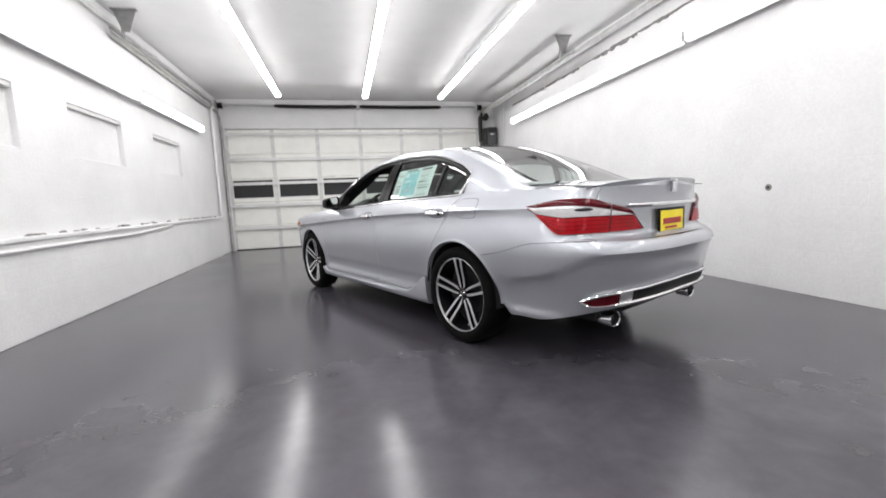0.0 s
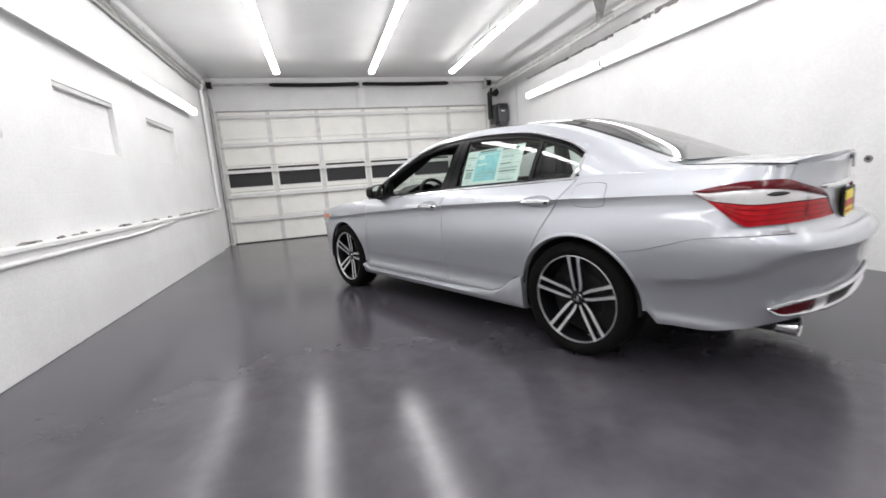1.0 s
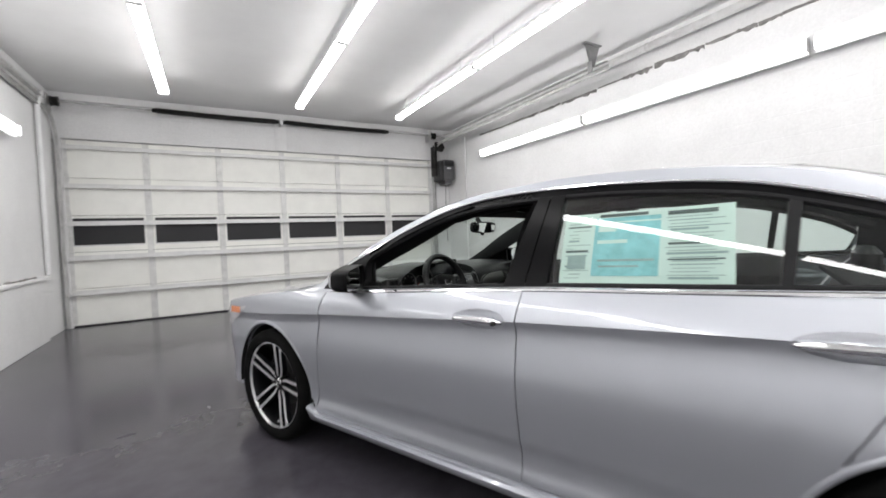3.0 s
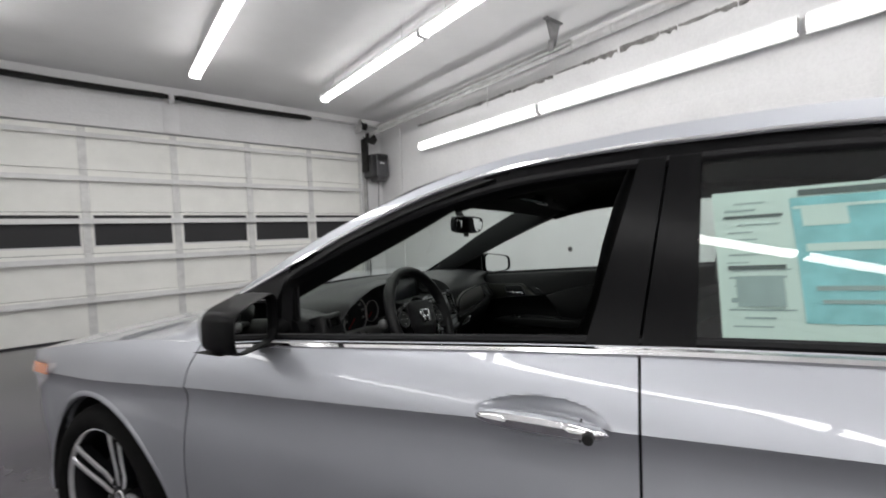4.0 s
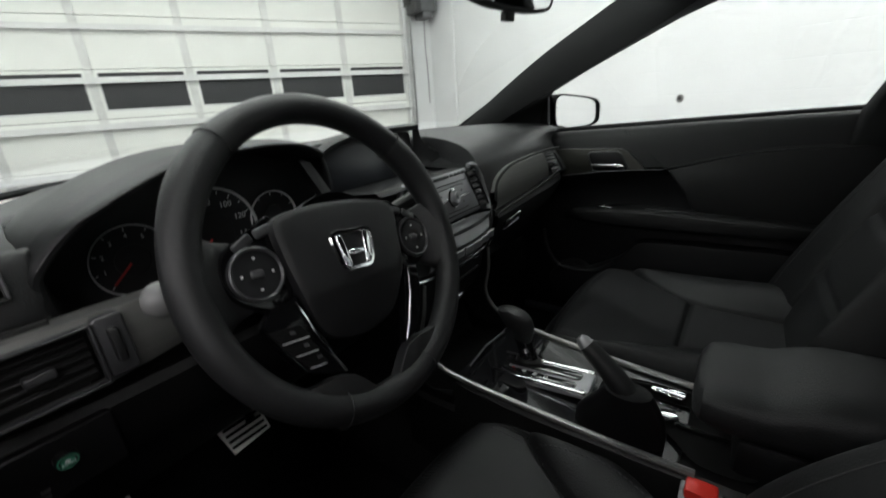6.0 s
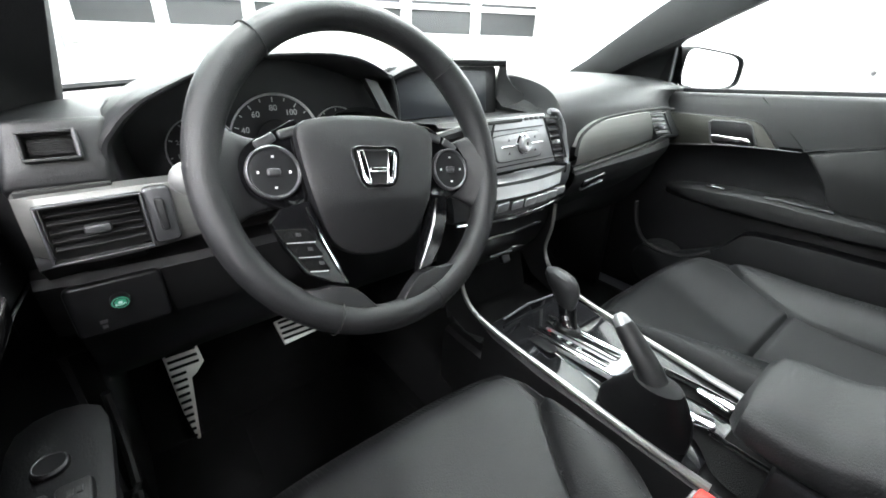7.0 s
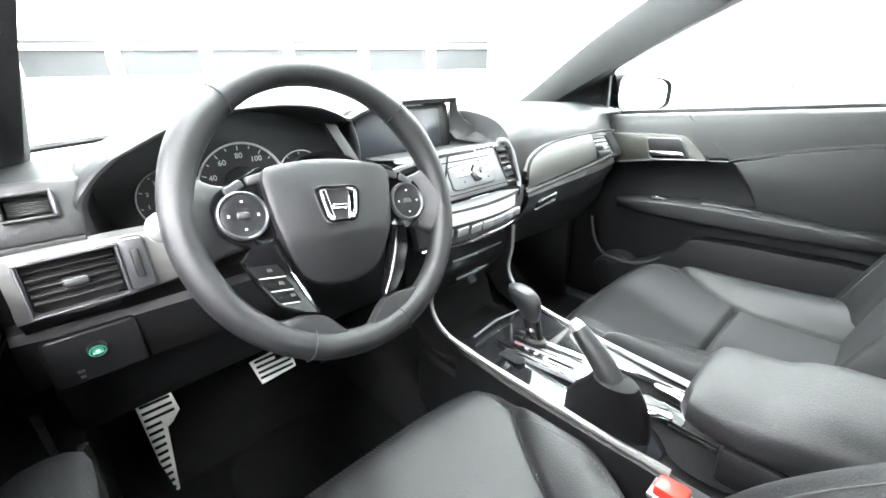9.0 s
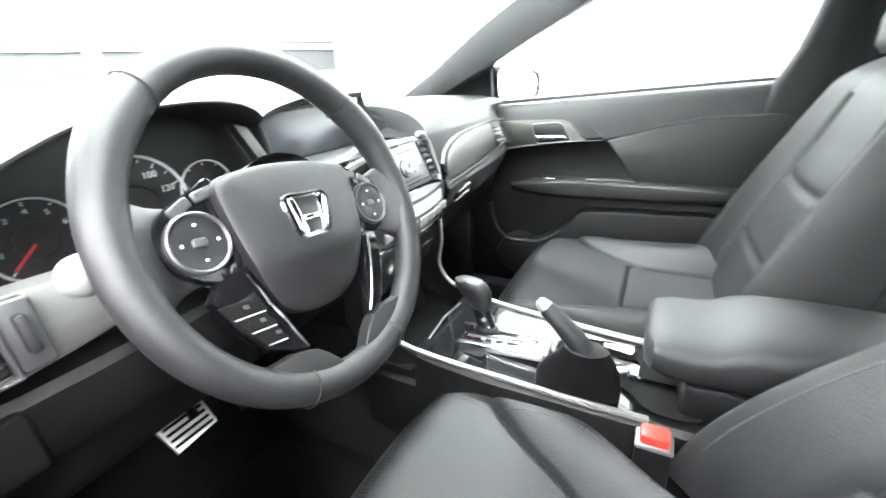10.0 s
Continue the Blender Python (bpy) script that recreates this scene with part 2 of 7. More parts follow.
def structure(name, bm, mat, label, smooth=False):
    return tagged(finish(name, bm, mat, smooth=smooth), label, kind="structure")


structure("floor", box(XL - 0.3, XR + 0.3, YB - 0.3, YD + 0.5, -0.2, 0.0), FLOOR, "dark grey sealed concrete floor, scuffed and glossy")
structure("ceiling", box(XL - 0.3, XR + 0.3, YB - 0.3, YD + 0.5, H, H + 0.2), CEIL, "white painted flat ceiling")
structure("wall_east", box(XR, XR + 0.25, YB, YD + 0.3, 0, H), WALL, "white painted concrete block wall, lightly marked")
structure("wall_south", box(XL, XR, YB - 0.25, YB, 0, H), GREY_WALL, "plain grey painted wall closing the room")


def window_wall():
    """Left wall with three shallow blocked-up window niches and a thicker foot."""
    ys = [YB, 0.55, 1.62, 2.34, 3.40, 4.30, 5.34, YD + 0.3]
    pieces = [box(XL - 0.25, XL, YB, YD + 0.3, 0, 1.58), box(XL - 0.25, XL, YB, YD + 0.3, 2.14, H)]
    for i in range(0, len(ys) - 1, 2):
        pieces.append(box(XL - 0.25, XL, ys[i], ys[i + 1], 1.58, 2.14))
    for i in range(1, len(ys) - 1, 2):
        pieces.append(box(XL - 0.25, XL - 0.072, ys[i], ys[i + 1], 1.58, 2.14))
    return joined(*pieces)


wall_west = structure("wall_west", window_wall(), WALL, "white painted block wall with blocked-up window niches")
for y0, y1 in ((0.55, 1.62), (2.34, 3.40), (4.30, 5.34)):
    finish("window_fill", joined(box(XL - 0.070, XL - 0.052, y0 + 0.004, y1 - 0.004, 1.584, 2.136), box(XL - 0.052, XL - 0.018, y0 + 0.004, y1 - 0.004, 1.584, 1.600, 0.006)), WALL, wall_west, smooth=False)
    part("window_head", box(XL - 0.052, XL - 0.006, y0 + 0.004, y1 - 0.004, 2.095, 2.136, 0.004), PIPE, wall_west, "grey window head", smooth=False)

structure("trim", joined(box(XL, XL + 0.055, YB, 7.1, 0.0, 0.80, 0.006), box(XL, XL + 0.085, YB, 7.1, 0.80, 0.845, 0.012)), WALL, "white painted foot ledge along the wall")


def flakes():
    """Broken paint and rubble lying along the ledge."""
    rnd = random.Random(4)
    pieces = []
    for _ in range(46):
        y = rnd.uniform(-1.5, 6.9)
        s = rnd.uniform(0.02, 0.075)
        x = XL + rnd.uniform(0.02, 0.05)
        outline = [(y + s * (1 + rnd.uniform(-0.3, 0.3)) * math.cos(a), 0.845 + max(0, 0.018 * math.sin(a) * rnd.uniform(0.5, 1.3))) for a in (math.pi * k / 5 for k in range(6))]
        pieces.append(prism(outline, "x", x - rnd.uniform(0.008, 0.02), x + rnd.uniform(0.008, 0.03)))
    return joined(*pieces)


tagged(finish("paint_flake", flakes(), PLASTER, smooth=False), "flaked grey paint and mortar crumbs on the wall ledge", "rubble", kind="stuff")

# End wall round the overhead door.
DX0, DX1, DT = -3.30, 2.86, 2.82
structure("wall_north", joined(box(XL, DX0 + 0.012, YD, YD + 0.048, 0, H), box(XL, DX0 - 0.02, YD + 0.048, YD + 0.25, 0, H), box(DX1 - 0.012, XR, YD, YD + 0.048, 0, H), box(DX1 + 0.02, XR, YD + 0.048, YD + 0.25, 0, H), box(DX0 + 0.012, DX1 - 0.012, YD, YD + 0.25, DT + 0.01, H)), WALL,
          "white painted end wall over the overhead door")
structure("lintel", box(XL, XR, YD - 0.12, YD, 3.36, H, 0.01), CEIL, "white boxed beam under the ceiling")


def overhead_door():
    door = tagged(new("overhead_door"), "white sectional overhead door with a row of dark windows", "garage door")
    n, w = 6, (DX1 - DX0) / 6
    zs = [0.02, 0.575, 1.13, 1.685, 2.25, DT]
    yf = YD + 0.05
    for r in range(5):
        z0, z1 = zs[r] + 0.003, zs[r + 1] - 0.003
        if r == 2:
            pieces = [box(DX0, DX1, yf, yf + 0.05, z0, 1.215), box(DX0, DX1, yf, yf + 0.05, 1.645, z1)]
            for k in range(n + 1):
                xa = DX0 + k * w
                pieces.append(box(max(DX0, xa - 0.062), min(DX1, xa + 0.062), yf, yf + 0.05, 1.215, 1.645))
            sec = part("section", joined(*pieces), DOOR_SKIN, door, "window section", smooth=False)
            for k in range(n):
                xa = DX0 + k * w
                part("pane", box(xa + 0.062, xa + w - 0.062, yf + 0.02, yf + 0.03, 1.215, 1.645), DARK_PANE, sec, "blacked-out pane", smooth=False)
                f = 0.022
                part("window_frame", joined(box(xa + 0.062, xa + w - 0.062, yf - 0.006, yf + 0.02, 1.215, 1.215 + f), box(xa + 0.062, xa + 0.062 + f * 0.6, yf - 0.006, yf + 0.02, 1.215 + f, 1.645),
                                            box(xa + w - 0.062 - f * 0.6, xa + w - 0.062, yf - 0.006, yf + 0.02, 1.215 + f, 1.645)), DOOR_RAIL, sec, smooth=False)
        else:
            sec = part("section", box(DX0, DX1, yf, yf + 0.05, z0, z1, 0.004), DOOR_SKIN, door, smooth=False)
        # stiles and the strut that stiffens each section
        for k in range(n + 1):
            xa = DX0 + k * w
            hw = 0.045 if 0 < k < n else 0.06
            part("stile", box(max(DX0, xa - hw) , min(DX1, xa + hw), yf - 0.010, yf, z0 + 0.002, z1 - 0.002, 0.003), DOOR_STEEL, sec, smooth=False)
        zt = (0.505, 1.035, 1.555, 2.12, 2.70)[r]
        part("strut", joined(box(DX0, DX1, yf - 0.075, yf - 0.012, zt - 0.004, zt, 0), box(DX0, DX1, yf - 0.014, yf - 0.0105, zt, zt + 0.045), box(DX0, DX1, yf - 0.077, yf - 0.073, zt - 0.026, zt + 0.004)), DOOR_RAIL, sec, smooth=False)
        if r < 4:
            for k in range(n + 1):
                xa = min(max(DX0 + k * w, DX0 + 0.04), DX1 - 0.04)
                part("hinge", joined(box(xa - 0.032, xa + 0.032, yf - 0.018, yf - 0.0105, zs[r + 1] - 0.06, zs[r + 1] + 0.06, 0.003), tube([(xa - 0.034, yf - 0.022, zs[r + 1]), (xa + 0.034, yf - 0.022, zs[r + 1])], 0.008, 8)), DOOR_STEEL, sec, smooth=False)
    part("bottom_seal", box(DX0, DX1, yf, yf + 0.045, 0.0, 0.022), BLACK_PLASTIC, door, "black rubber seal", smooth=False)
    return door


overhead_door()


def torsion_shaft():
    s = tagged(new("torsion_spring"), "black torsion springs on a steel shaft over the door", "door spring")
    z, y = 3.31, YD - 0.18
    part("shaft", tube([(DX0 - 0.05, y, z), (DX1 + 0.25, y, z)], 0.013, 10), TRACK, s)
    for a, b in ((-2.08, -0.32), (-0.14, 1.76)):
        n = 260
        rings, turns = [], 88
        coil = [(a + (b - a) * i / (turns * 8), y + 0.036 * math.cos(2 * math.pi * i / 8), z - 0.012 * math.sin(math.pi * i / (turns * 8)) + 0.036 * math.sin(2 * math.pi * i / 8)) for i in range(turns * 8 + 1)]
        part("spring", joined(tube(coil, 0.0095, 5), tube([(a, y, z), (b, y, z - 0.006)], 0.03, 10)), BLACK_STEEL, s, "black wound spring")
        for q in (a, b):
            part("winding_cone", lathe([(q - 0.05, 0.018), (q - 0.05, 0.032), (q + 0.05, 0.032), (q + 0.05, 0.018)], "x", 16, (0, y, z)), BLACK_STEEL, s)
    part("centre_plate", joined(box(-0.33, -0.13, YD - 0.014, YD - 0.002, 2.84, 3.35, 0.004), box(-0.25, -0.21, YD - 0.22, YD - 0.012, 3.26, 3.34, 0.004)), WHITE_METAL, s, "white painted anchor plate")
    for q in (DX0 + 0.02, DX1 - 0.02):
        part("cable_drum", lathe([(q - 0.05, 0.03), (q - 0.045, 0.075), (q - 0.02, 0.06), (q + 0.04, 0.07), (q + 0.045, 0.03)], "x", 20, (0, y, z)), BLACK_STEEL, s)
        part("end_bearing", box(q - 0.09, q - 0.082, YD - 0.25, YD - 0.002, 3.2, 3.42), TRACK, s, smooth=False)
    return s


torsion_shaft()


def door_track(x, sign, name_label):
    """Upright and overhead track with its angle brackets."""
    t = tagged(new("door_track"), name_label, "door track")
    yv = YD - 0.05
    path = [(x, yv, 0.02), (x, yv, 2.75)] + [(x, yv - 0.38 * (1 - math.cos(a)), 2.75 + 0.38 * math.sin(a)) for a in spread(0.15, math.pi / 2, 8)] + [(x, 3.3, 3.16)]

    def channel(w, d, e=0.004):
        rings = []
        for i, p in enumerate(path):
            a, b = path[max(i - 1, 0)], path[min(i + 1, len(path) - 1)]
            dv = (Vector(b) - Vector(a)).normalized()
            nrm = Vector((0, dv.z, -dv.y))
            c = Vector(p)
            rings.append([c + Vector((sign * u, 0, 0)) + nrm * v for u, v in ((d, -w), (0, -w), (0, w), (d, w), (d, w - e), (e, w - e), (e, -w + e), (d, -w + e))])
        return loft(rings)

    part("channel", channel(0.026, 0.03), TRACK, t, angle=20)
    part("track_angle", joined(box(x - 0.006 * sign - 0.002, x - 0.006 * sign + 0.002, 3.3, 7.35, 3.15, 3.235), box(min(x - 0.006 * sign, x + 0.05 * sign), max(x - 0.006 * sign, x + 0.05 * sign), 3.3, 7.35, 3.231, 3.235)), PIPE, t, "grey angle iron along the track", smooth=False)
    part("jamb_angle", box(x - 0.035 * sign - 0.002, x - 0.035 * sign + 0.002, YD - 0.07, YD - 0.002, 0.05, 2.8), TRACK, t, smooth=False)
    for z in (0.4, 1.1, 1.9, 2.6):
        part("clip", box(x - 0.03, x + 0.03, YD - 0.035, YD - 0.002, z, z + 0.05, 0.003), DOOR_STEEL, t, smooth=False)
    return t


door_track(DX0 - 0.035, 1, "galvanised vertical and overhead door track with brackets")
door_track(DX1 + 0.035, -1, "galvanised vertical and overhead door track with brackets")


HANGER_STEEL = material("dull grey punched steel", (0.30, 0.30, 0.30), 0.5, 0.3, vary=0.3, scale=12.0)


def hanger(x, y):
    """Triangular punched steel hanger that holds the track end to the ceiling."""
    h = tagged(new("track_hanger"), "grey punched-steel triangular track hanger on the ceiling", "bracket")
    tri = [(x - 0.13, 3.465), (x + 0.13, 3.465), (x + 0.035, 3.20), (x - 0.035, 3.20)]
    part("plate", prism(tri, "y", y, y + 0.006), HANGER_STEEL, h, smooth=False)
    part("flange", box(x - 0.14, x + 0.14, y - 0.03, y + 0.03, 3.455, 3.4695), HANGER_STEEL, h, smooth=False)
    part("angle", box(x - 0.045, x - 0.035, y - 0.03, y + 0.036, 3.13, 3.26), HANGER_STEEL, h, smooth=False)
    return h


hanger(-3.17, 3.35)
hanger(2.78, 3.45)


def pipe_run(name, pts, r, mat, label, clips=()):
    p = tagged(new(name), label, "pipe")
    part("pipe", tube(pts, r, 12), mat, p)
    for c in clips:
        part("clamp", lathe([(c[1] - 0.012, r + 0.001), (c[1] - 0.012, r + 0.006), (c[1] + 0.012, r + 0.006), (c[1] + 0.012, r + 0.001)], "y", 14, (c[0], 0, c[2])), TRACK, p)
    return p


# pipes and conduits
pipe_run("wall_pipe", [(XL + 0.05, YB, 3.30), (XL + 0.05, 7.3, 3.30)], 0.022, PIPE, "thin grey painted pipe high on the wall", [(XL + 0.05, y, 3.30) for y in (0.4, 2.2, 4.6, 6.4)])
pipe_run("conduit", [(XL + 0.045, 7.24, 0.86), (XL + 0.045, 7.24, 3.1), (XL + 0.08, 7.3, 3.3)], 0.03, WHITE_METAL, "white painted upright conduit in the corner")
pipe_run("conduit", [(XL + 0.075, YB, 0.73), (XL + 0.075, 3.3, 0.74), (XL + 0.07, 4.4, 0.79)], 0.018, WHITE_METAL, "thin white conduit under the wall ledge")
pipe_run("wall_pipe", [(XR - 0.10, YB, 3.33), (XR - 0.10, 7.4, 3.33)], 0.045, PIPE, "grey painted pipe along the ceiling corner", [(XR - 0.10, y, 3.33) for y in (0.5, 3.0, 5.2)])
pipe_run("conduit", [(XR - 0.03, 7.2, 0.3), (XR - 0.03, 7.2, 3.2)], 0.016, WHITE_METAL, "thin white upright conduit near the door")
pipe_run("sensor_drop", [(XR - 0.12, 4.85, 3.30), (XR - 0.12, 4.85, 2.98)], 0.008, WHITE_METAL, "thin drop rod with small clamp")


def old_bracket_line():
    """Ragged strip of broken mortar and old fixings high on the right wall."""
    rnd = random.Random(9)
    pieces, y = [], -2.0
    while y < 6.6:
        l = rnd.uniform(0.08, 0.4)
        zc = 3.12 + 0.01 * math.sin(y)
        up, dn = rnd.uniform(0.006, 0.02), rnd.uniform(0.006, 0.05 if 1.5 < y < 5.0 else 0.012)
        k = 7
        outline = [(y + l * i / k, zc + up * rnd.uniform(0.5, 1.2)) for i in range(k + 1)] + [(y + l * i / k, zc - dn * rnd.uniform(0.2, 1.2)) for i in range(k, -1, -1)]
        pieces.append(prism(outline, "x", XR - rnd.uniform(0.01, 0.03), XR + 0.002))
        y += l * rnd.uniform(0.95, 1.1)
    return joined(*pieces)


tagged(finish("mortar_strip", old_bracket_line(), PLASTER, smooth=False), "ragged grey broken mortar strip on the white wall", "mortar", kind="stuff")


def wall_hole(y, z):
    h = tagged(finish("wall_hole", lathe([(-0.004, 0.0), (-0.003, 0.016), (-0.007, 0.020), (-0.006, 0.028), (-0.001, 0.034)], "x", 14, (XR, y, z)), PLASTER), "small dark drilled hole in the white wall", "hole")
    part("plug", lathe([(-0.006, 0.0), (-0.0065, 0.013), (-0.003, 0.015)], "x", 10, (XR, y, z)), BLACK_PLASTIC, h)


wall_hole(0.50, 0.98)
wall_hole(3.66, 0.97)
tagged(finish("scratch", prism([(5.72, 2.176), (6.05, 2.200), (6.05, 2.203), (5.72, 2.180)], "x", XR - 0.001, XR + 0.002), PIPE, smooth=False), "dark scratch on the white wall", "scratch")


def door_opener():
    o = tagged(new("door_opener"), "grey wall-mounted door opener beside the door", "door opener")
    part("case", joined(box(2.98, 3.25, 7.60, 7.93, 2.36, 2.80, 0.035, 4), box(3.02, 3.20, 7.62, 7.93, 2.28, 2.40, 0.03, 3)), GREY_PLASTIC, o)
    part("cover", box(2.87, 2.985, 7.585, 7.90, 2.34, 2.77, 0.025, 3), BLACK_PLASTIC, o)
    part("cap", box(3.00, 3.23, 7.592, 7.605, 2.66, 2.77, 0.005), BLACK_PLASTIC, o)
    part("label", box(3.06, 3.15, 7.590, 7.600, 2.60, 2.63), WHITE_METAL, o, "small pale sticker", smooth=False)
    part("bracket", box(2.85, 2.88, 7.70, 7.93, 2.46, 3.10, 0.005), BLACK_STEEL, o)
    part("bearing_plate", prism([(2.82, 3.00), (3.00, 2.97), (3.06, 3.06), (3.0, 3.16), (2.84, 3.17)], "y", 7.66, 7.72, 0.006), BLACK_STEEL, o)
    part("sprocket", lathe([(-0.03, 0.0), (-0.03, 0.09), (0.0, 0.09), (0.0, 0.0)], "x", 20, (2.85, 7.76, 2.74)), BLACK_STEEL, o)
    part("chain", tube([(2.835, 7.76 + 0.09, 2.76), (2.835, 7.78, 3.12)], 0.01, 6), BLACK_STEEL, o)
    part("power_cord", tube([(3.10, 7.75, 2.29), (3.12, 7.8, 2.1), (3.17, 7.9, 1.9), (3.2, 7.92, 1.5), (3.2, 7.92, 1.05)], 0.007, 6), GREY_PLASTIC, o)
    return o


door_opener()


def strip_light(wall):
    """Long strip: enamelled spine, glowing diffuser, end caps. Runs along y, hangs below its origin."""
    s = new("strip_light")
    L = 2.49 if wall else 2.40
    sw = 0.050 if not wall else 0.085
    part("spine", box(-sw, sw, 0.0, L, 0.034, 0.078 if not wall else 0.050, 0.003), WHITE_METAL, s, smooth=False)
    prof = [(0.058 * math.cos(a), 0.030 + 0.042 * math.sin(a)) for a in spread(0.98 * math.pi, 2.02 * math.pi, 11)]
    part("diffuser", prism(prof, "y", 0.012, L - 0.012), SIDE_TUBE if wall else TUBE, s, "lit white diffuser", smooth=True, angle=60)
    for y in (0.0, L - 0.012):
        part("end_cap", box(-0.060, 0.060, y, y + 0.012, -0.014, 0.049 if wall else 0.076, 0.003), WHITE_METAL, s, smooth=False)
    if not wall:
        for y in (0.35, L - 0.35):
            part("hanger_rod", tube([(0, y, 0.075), (0, y, H - 3.225)], 0.004, 6), TRACK, s)
    else:
        for y in (0.35, L - 0.35):
            part("wall_clip", box(-0.012, 0.012, y - 0.012, y + 0.012, 0.049, 0.131, 0.003), WHITE_METAL, s, smooth=False)
    return s


first = strip_light(False)
first.matrix_basis = pose(-1.88, 6.55 - 2.40, 3.225)
tagged(first, "lit white fluorescent strip hung under the ceiling", "strip light", "ceiling strip lights")
for x in (-1.88, -0.13, 1.52):
    for k in range(5):
        if (x, k) != (-1.88, 0):
            copy_thing(first, pose(x, 6.55 - 2.40 - 2.44 * k, 3.225))
side = strip_light(True)
side.matrix_basis = pose(XL + 0.13, 6.30 - 2.49, 2.55, 0, -90, 0)
tagged(side, "lit white fluorescent strip mounted on the wall", "strip light", "wall strip lights")
for k in range(1, 5):
    copy_thing(side, pose(XL + 0.13, 6.30 - 2.49 - 2.53 * k, 2.55, 0, -90, 0))
for k in range(5):
    copy_thing(side, pose(XR - 0.13, 6.50 - 2.49 - 2.53 * k, 2.735, 0, 90, 0))

# ---- the car, in its own axes: x to its right, y ahead, z up, origin on the ground midway between the axles ----
PAINT = material("silver metallic paint", (0.425, 0.440, 0.475), 0.40, 0.62, vary=0.03, scale=2.0, coat=1.0, coat_rough=0.015, fine=0.05, fine_scale=900.0)
CHROME = material("bright chrome", (0.86, 0.86, 0.87), 0.08, 1.0, vary=0.03, scale=20.0)
MACHINED = material("machined alloy face", (0.80, 0.80, 0.81), 0.32, 0.85, vary=0.06, scale=30.0)
RIM_BLACK = material("gloss black alloy pocket", (0.006, 0.006, 0.007), 0.30, 0.0, vary=0.2, scale=12.0, spec=0.3)
RUBBER = material("tyre rubber", (0.0055, 0.0055, 0.0055), 0.9, spec=0.12, vary=0.35, scale=18.0, fine=0.2, bump=0.4, bump_scale=120.0)
STEEL = material("brushed brake steel", (0.045, 0.045, 0.045), 0.5, 0.8, vary=0.3, scale=25.0)
SEAL = material("black window seal", (0.008, 0.008, 0.009), 0.5, spec=0.2, vary=0.2, scale=20.0)
PILLAR = material("satin black pillar film", (0.0040, 0.0040, 0.0045), 0.24, spec=0.10, vary=0.15, scale=15.0)
SHELL_BLACK = material("matt black mirror shell", (0.003, 0.003, 0.0034), 0.42, vary=0.2, scale=12.0, spec=0.08)
UNDER = material("black underbody", (0.008, 0.008, 0.008), 0.85, vary=0.3, scale=9.0)
GLASS = glass_material("green-tinted side glass", (0.84, 0.91, 0.88), 0.06)
REAR_GLASS = glass_material("green-tinted rear glass", (0.70, 0.78, 0.75), 0.05, 1.9)
SHIELD = glass_material("greenish windshield glass", (0.835, 0.912, 0.875), 0.05)
LENS_RED = material("red lamp lens", (0.46, 0.006, 0.012), 0.35, vary=0.3, scale=25.0, coat=0.18, spec=0.1)
LENS_DARK = material("dark red lamp lens", (0.10, 0.001, 0.006), 0.22, vary=0.25, scale=25.0, coat=0.35, spec=0.15)
LENS_CLEAR = material("clear ribbed lamp lens", (0.80, 0.79, 0.80), 0.25, 0.15, vary=0.12, scale=40.0, coat=0.5)
AMBER = material("amber side lens", (0.75, 0.22, 0.06), 0.2, vary=0.2, scale=25.0, coat=1.0)
YELLOW = material("yellow dealer plate", (0.86, 0.72, 0.02), 0.45, vary=0.06, scale=12.0)
RED_INK = material("red ink", (0.45, 0.03, 0.03), 0.5, vary=0.15, scale=30.0)
MIRROR = material("mirror glass", (0.9, 0.9, 0.9), 0.02, 1.0, vary=0.01, scale=5.0)
PAPER = material("pale green-white paper sticker", (0.66, 0.75, 0.715), 0.6, vary=0.05, scale=10.0)
CYAN = material("pale cyan print", (0.30, 0.64, 0.69), 0.6, vary=0.30, scale=22.0)
INK_DARK = material("dark grey print", (0.09, 0.11, 0.11), 0.6, vary=0.2, scale=30.0)
INK = material("grey print", (0.34, 0.42, 0.42), 0.6, vary=0.2, scale=30.0)

car = tagged(new("sedan"), "silver four-door sedan with open driver's window, parked at an angle", "car")
car.matrix_basis = pose(0.238, 1.629, 0.0, 0, 0, 24.2)

WY = [(2.75, 0.90), (1.75, 0.90), (1.3, 0.922), (0.8, 0.915), (0, 0.915), (-0.8, 0.92), (-1.4, 0.925), (-1.7, 0.912), (-2.0, 0.885), (-3.0, 0.885)]
INSET = [(0.15, 0.11), (0.21, 0.075), (0.25, 0.045), (0.29, 0.030), (0.34, 0.042), (0.45, 0.034), (0.58, 0.012), (0.70, 0.0), (0.80, 0.004), (0.87, 0.016), (0.93, 0.052), (0.98, 0.094), (1.03, 0.135), (1.1, 0.17)]
ZTOP = [(2.75, 0.68), (2.2, 0.76), (1.9, 0.815), (1.5, 0.878), (1.1, 0.92), (0.84, 0.928), (0.66, 0.935), (-0.25, 0.985), (-0.8, 1.003), (-1.34, 1.022), (-1.7, 1.036), (-2.0, 1.034), (-2.5, 1.03), (-3.0, 1.03)]
ZCREASE = [(2.75, 0.66), (2.0, 0.735), (1.09, 0.797), (0.4, 0.843), (-0.27, 0.883), (-1.2, 0.912), (-2.0, 0.925), (-3.0, 0.925)]
YREAR = [(0.2, -2.38), (0.28, -2.44), (0.36, -2.500), (0.5, -2.525), (0.60, -2.532), (0.66, -2.530), (0.71, -2.505), (0.74, -2.46), (0.76, -2.405), (0.9, -2.395), (0.99, -2.40), (1.03, -2.41), (1.1, -2.40)]
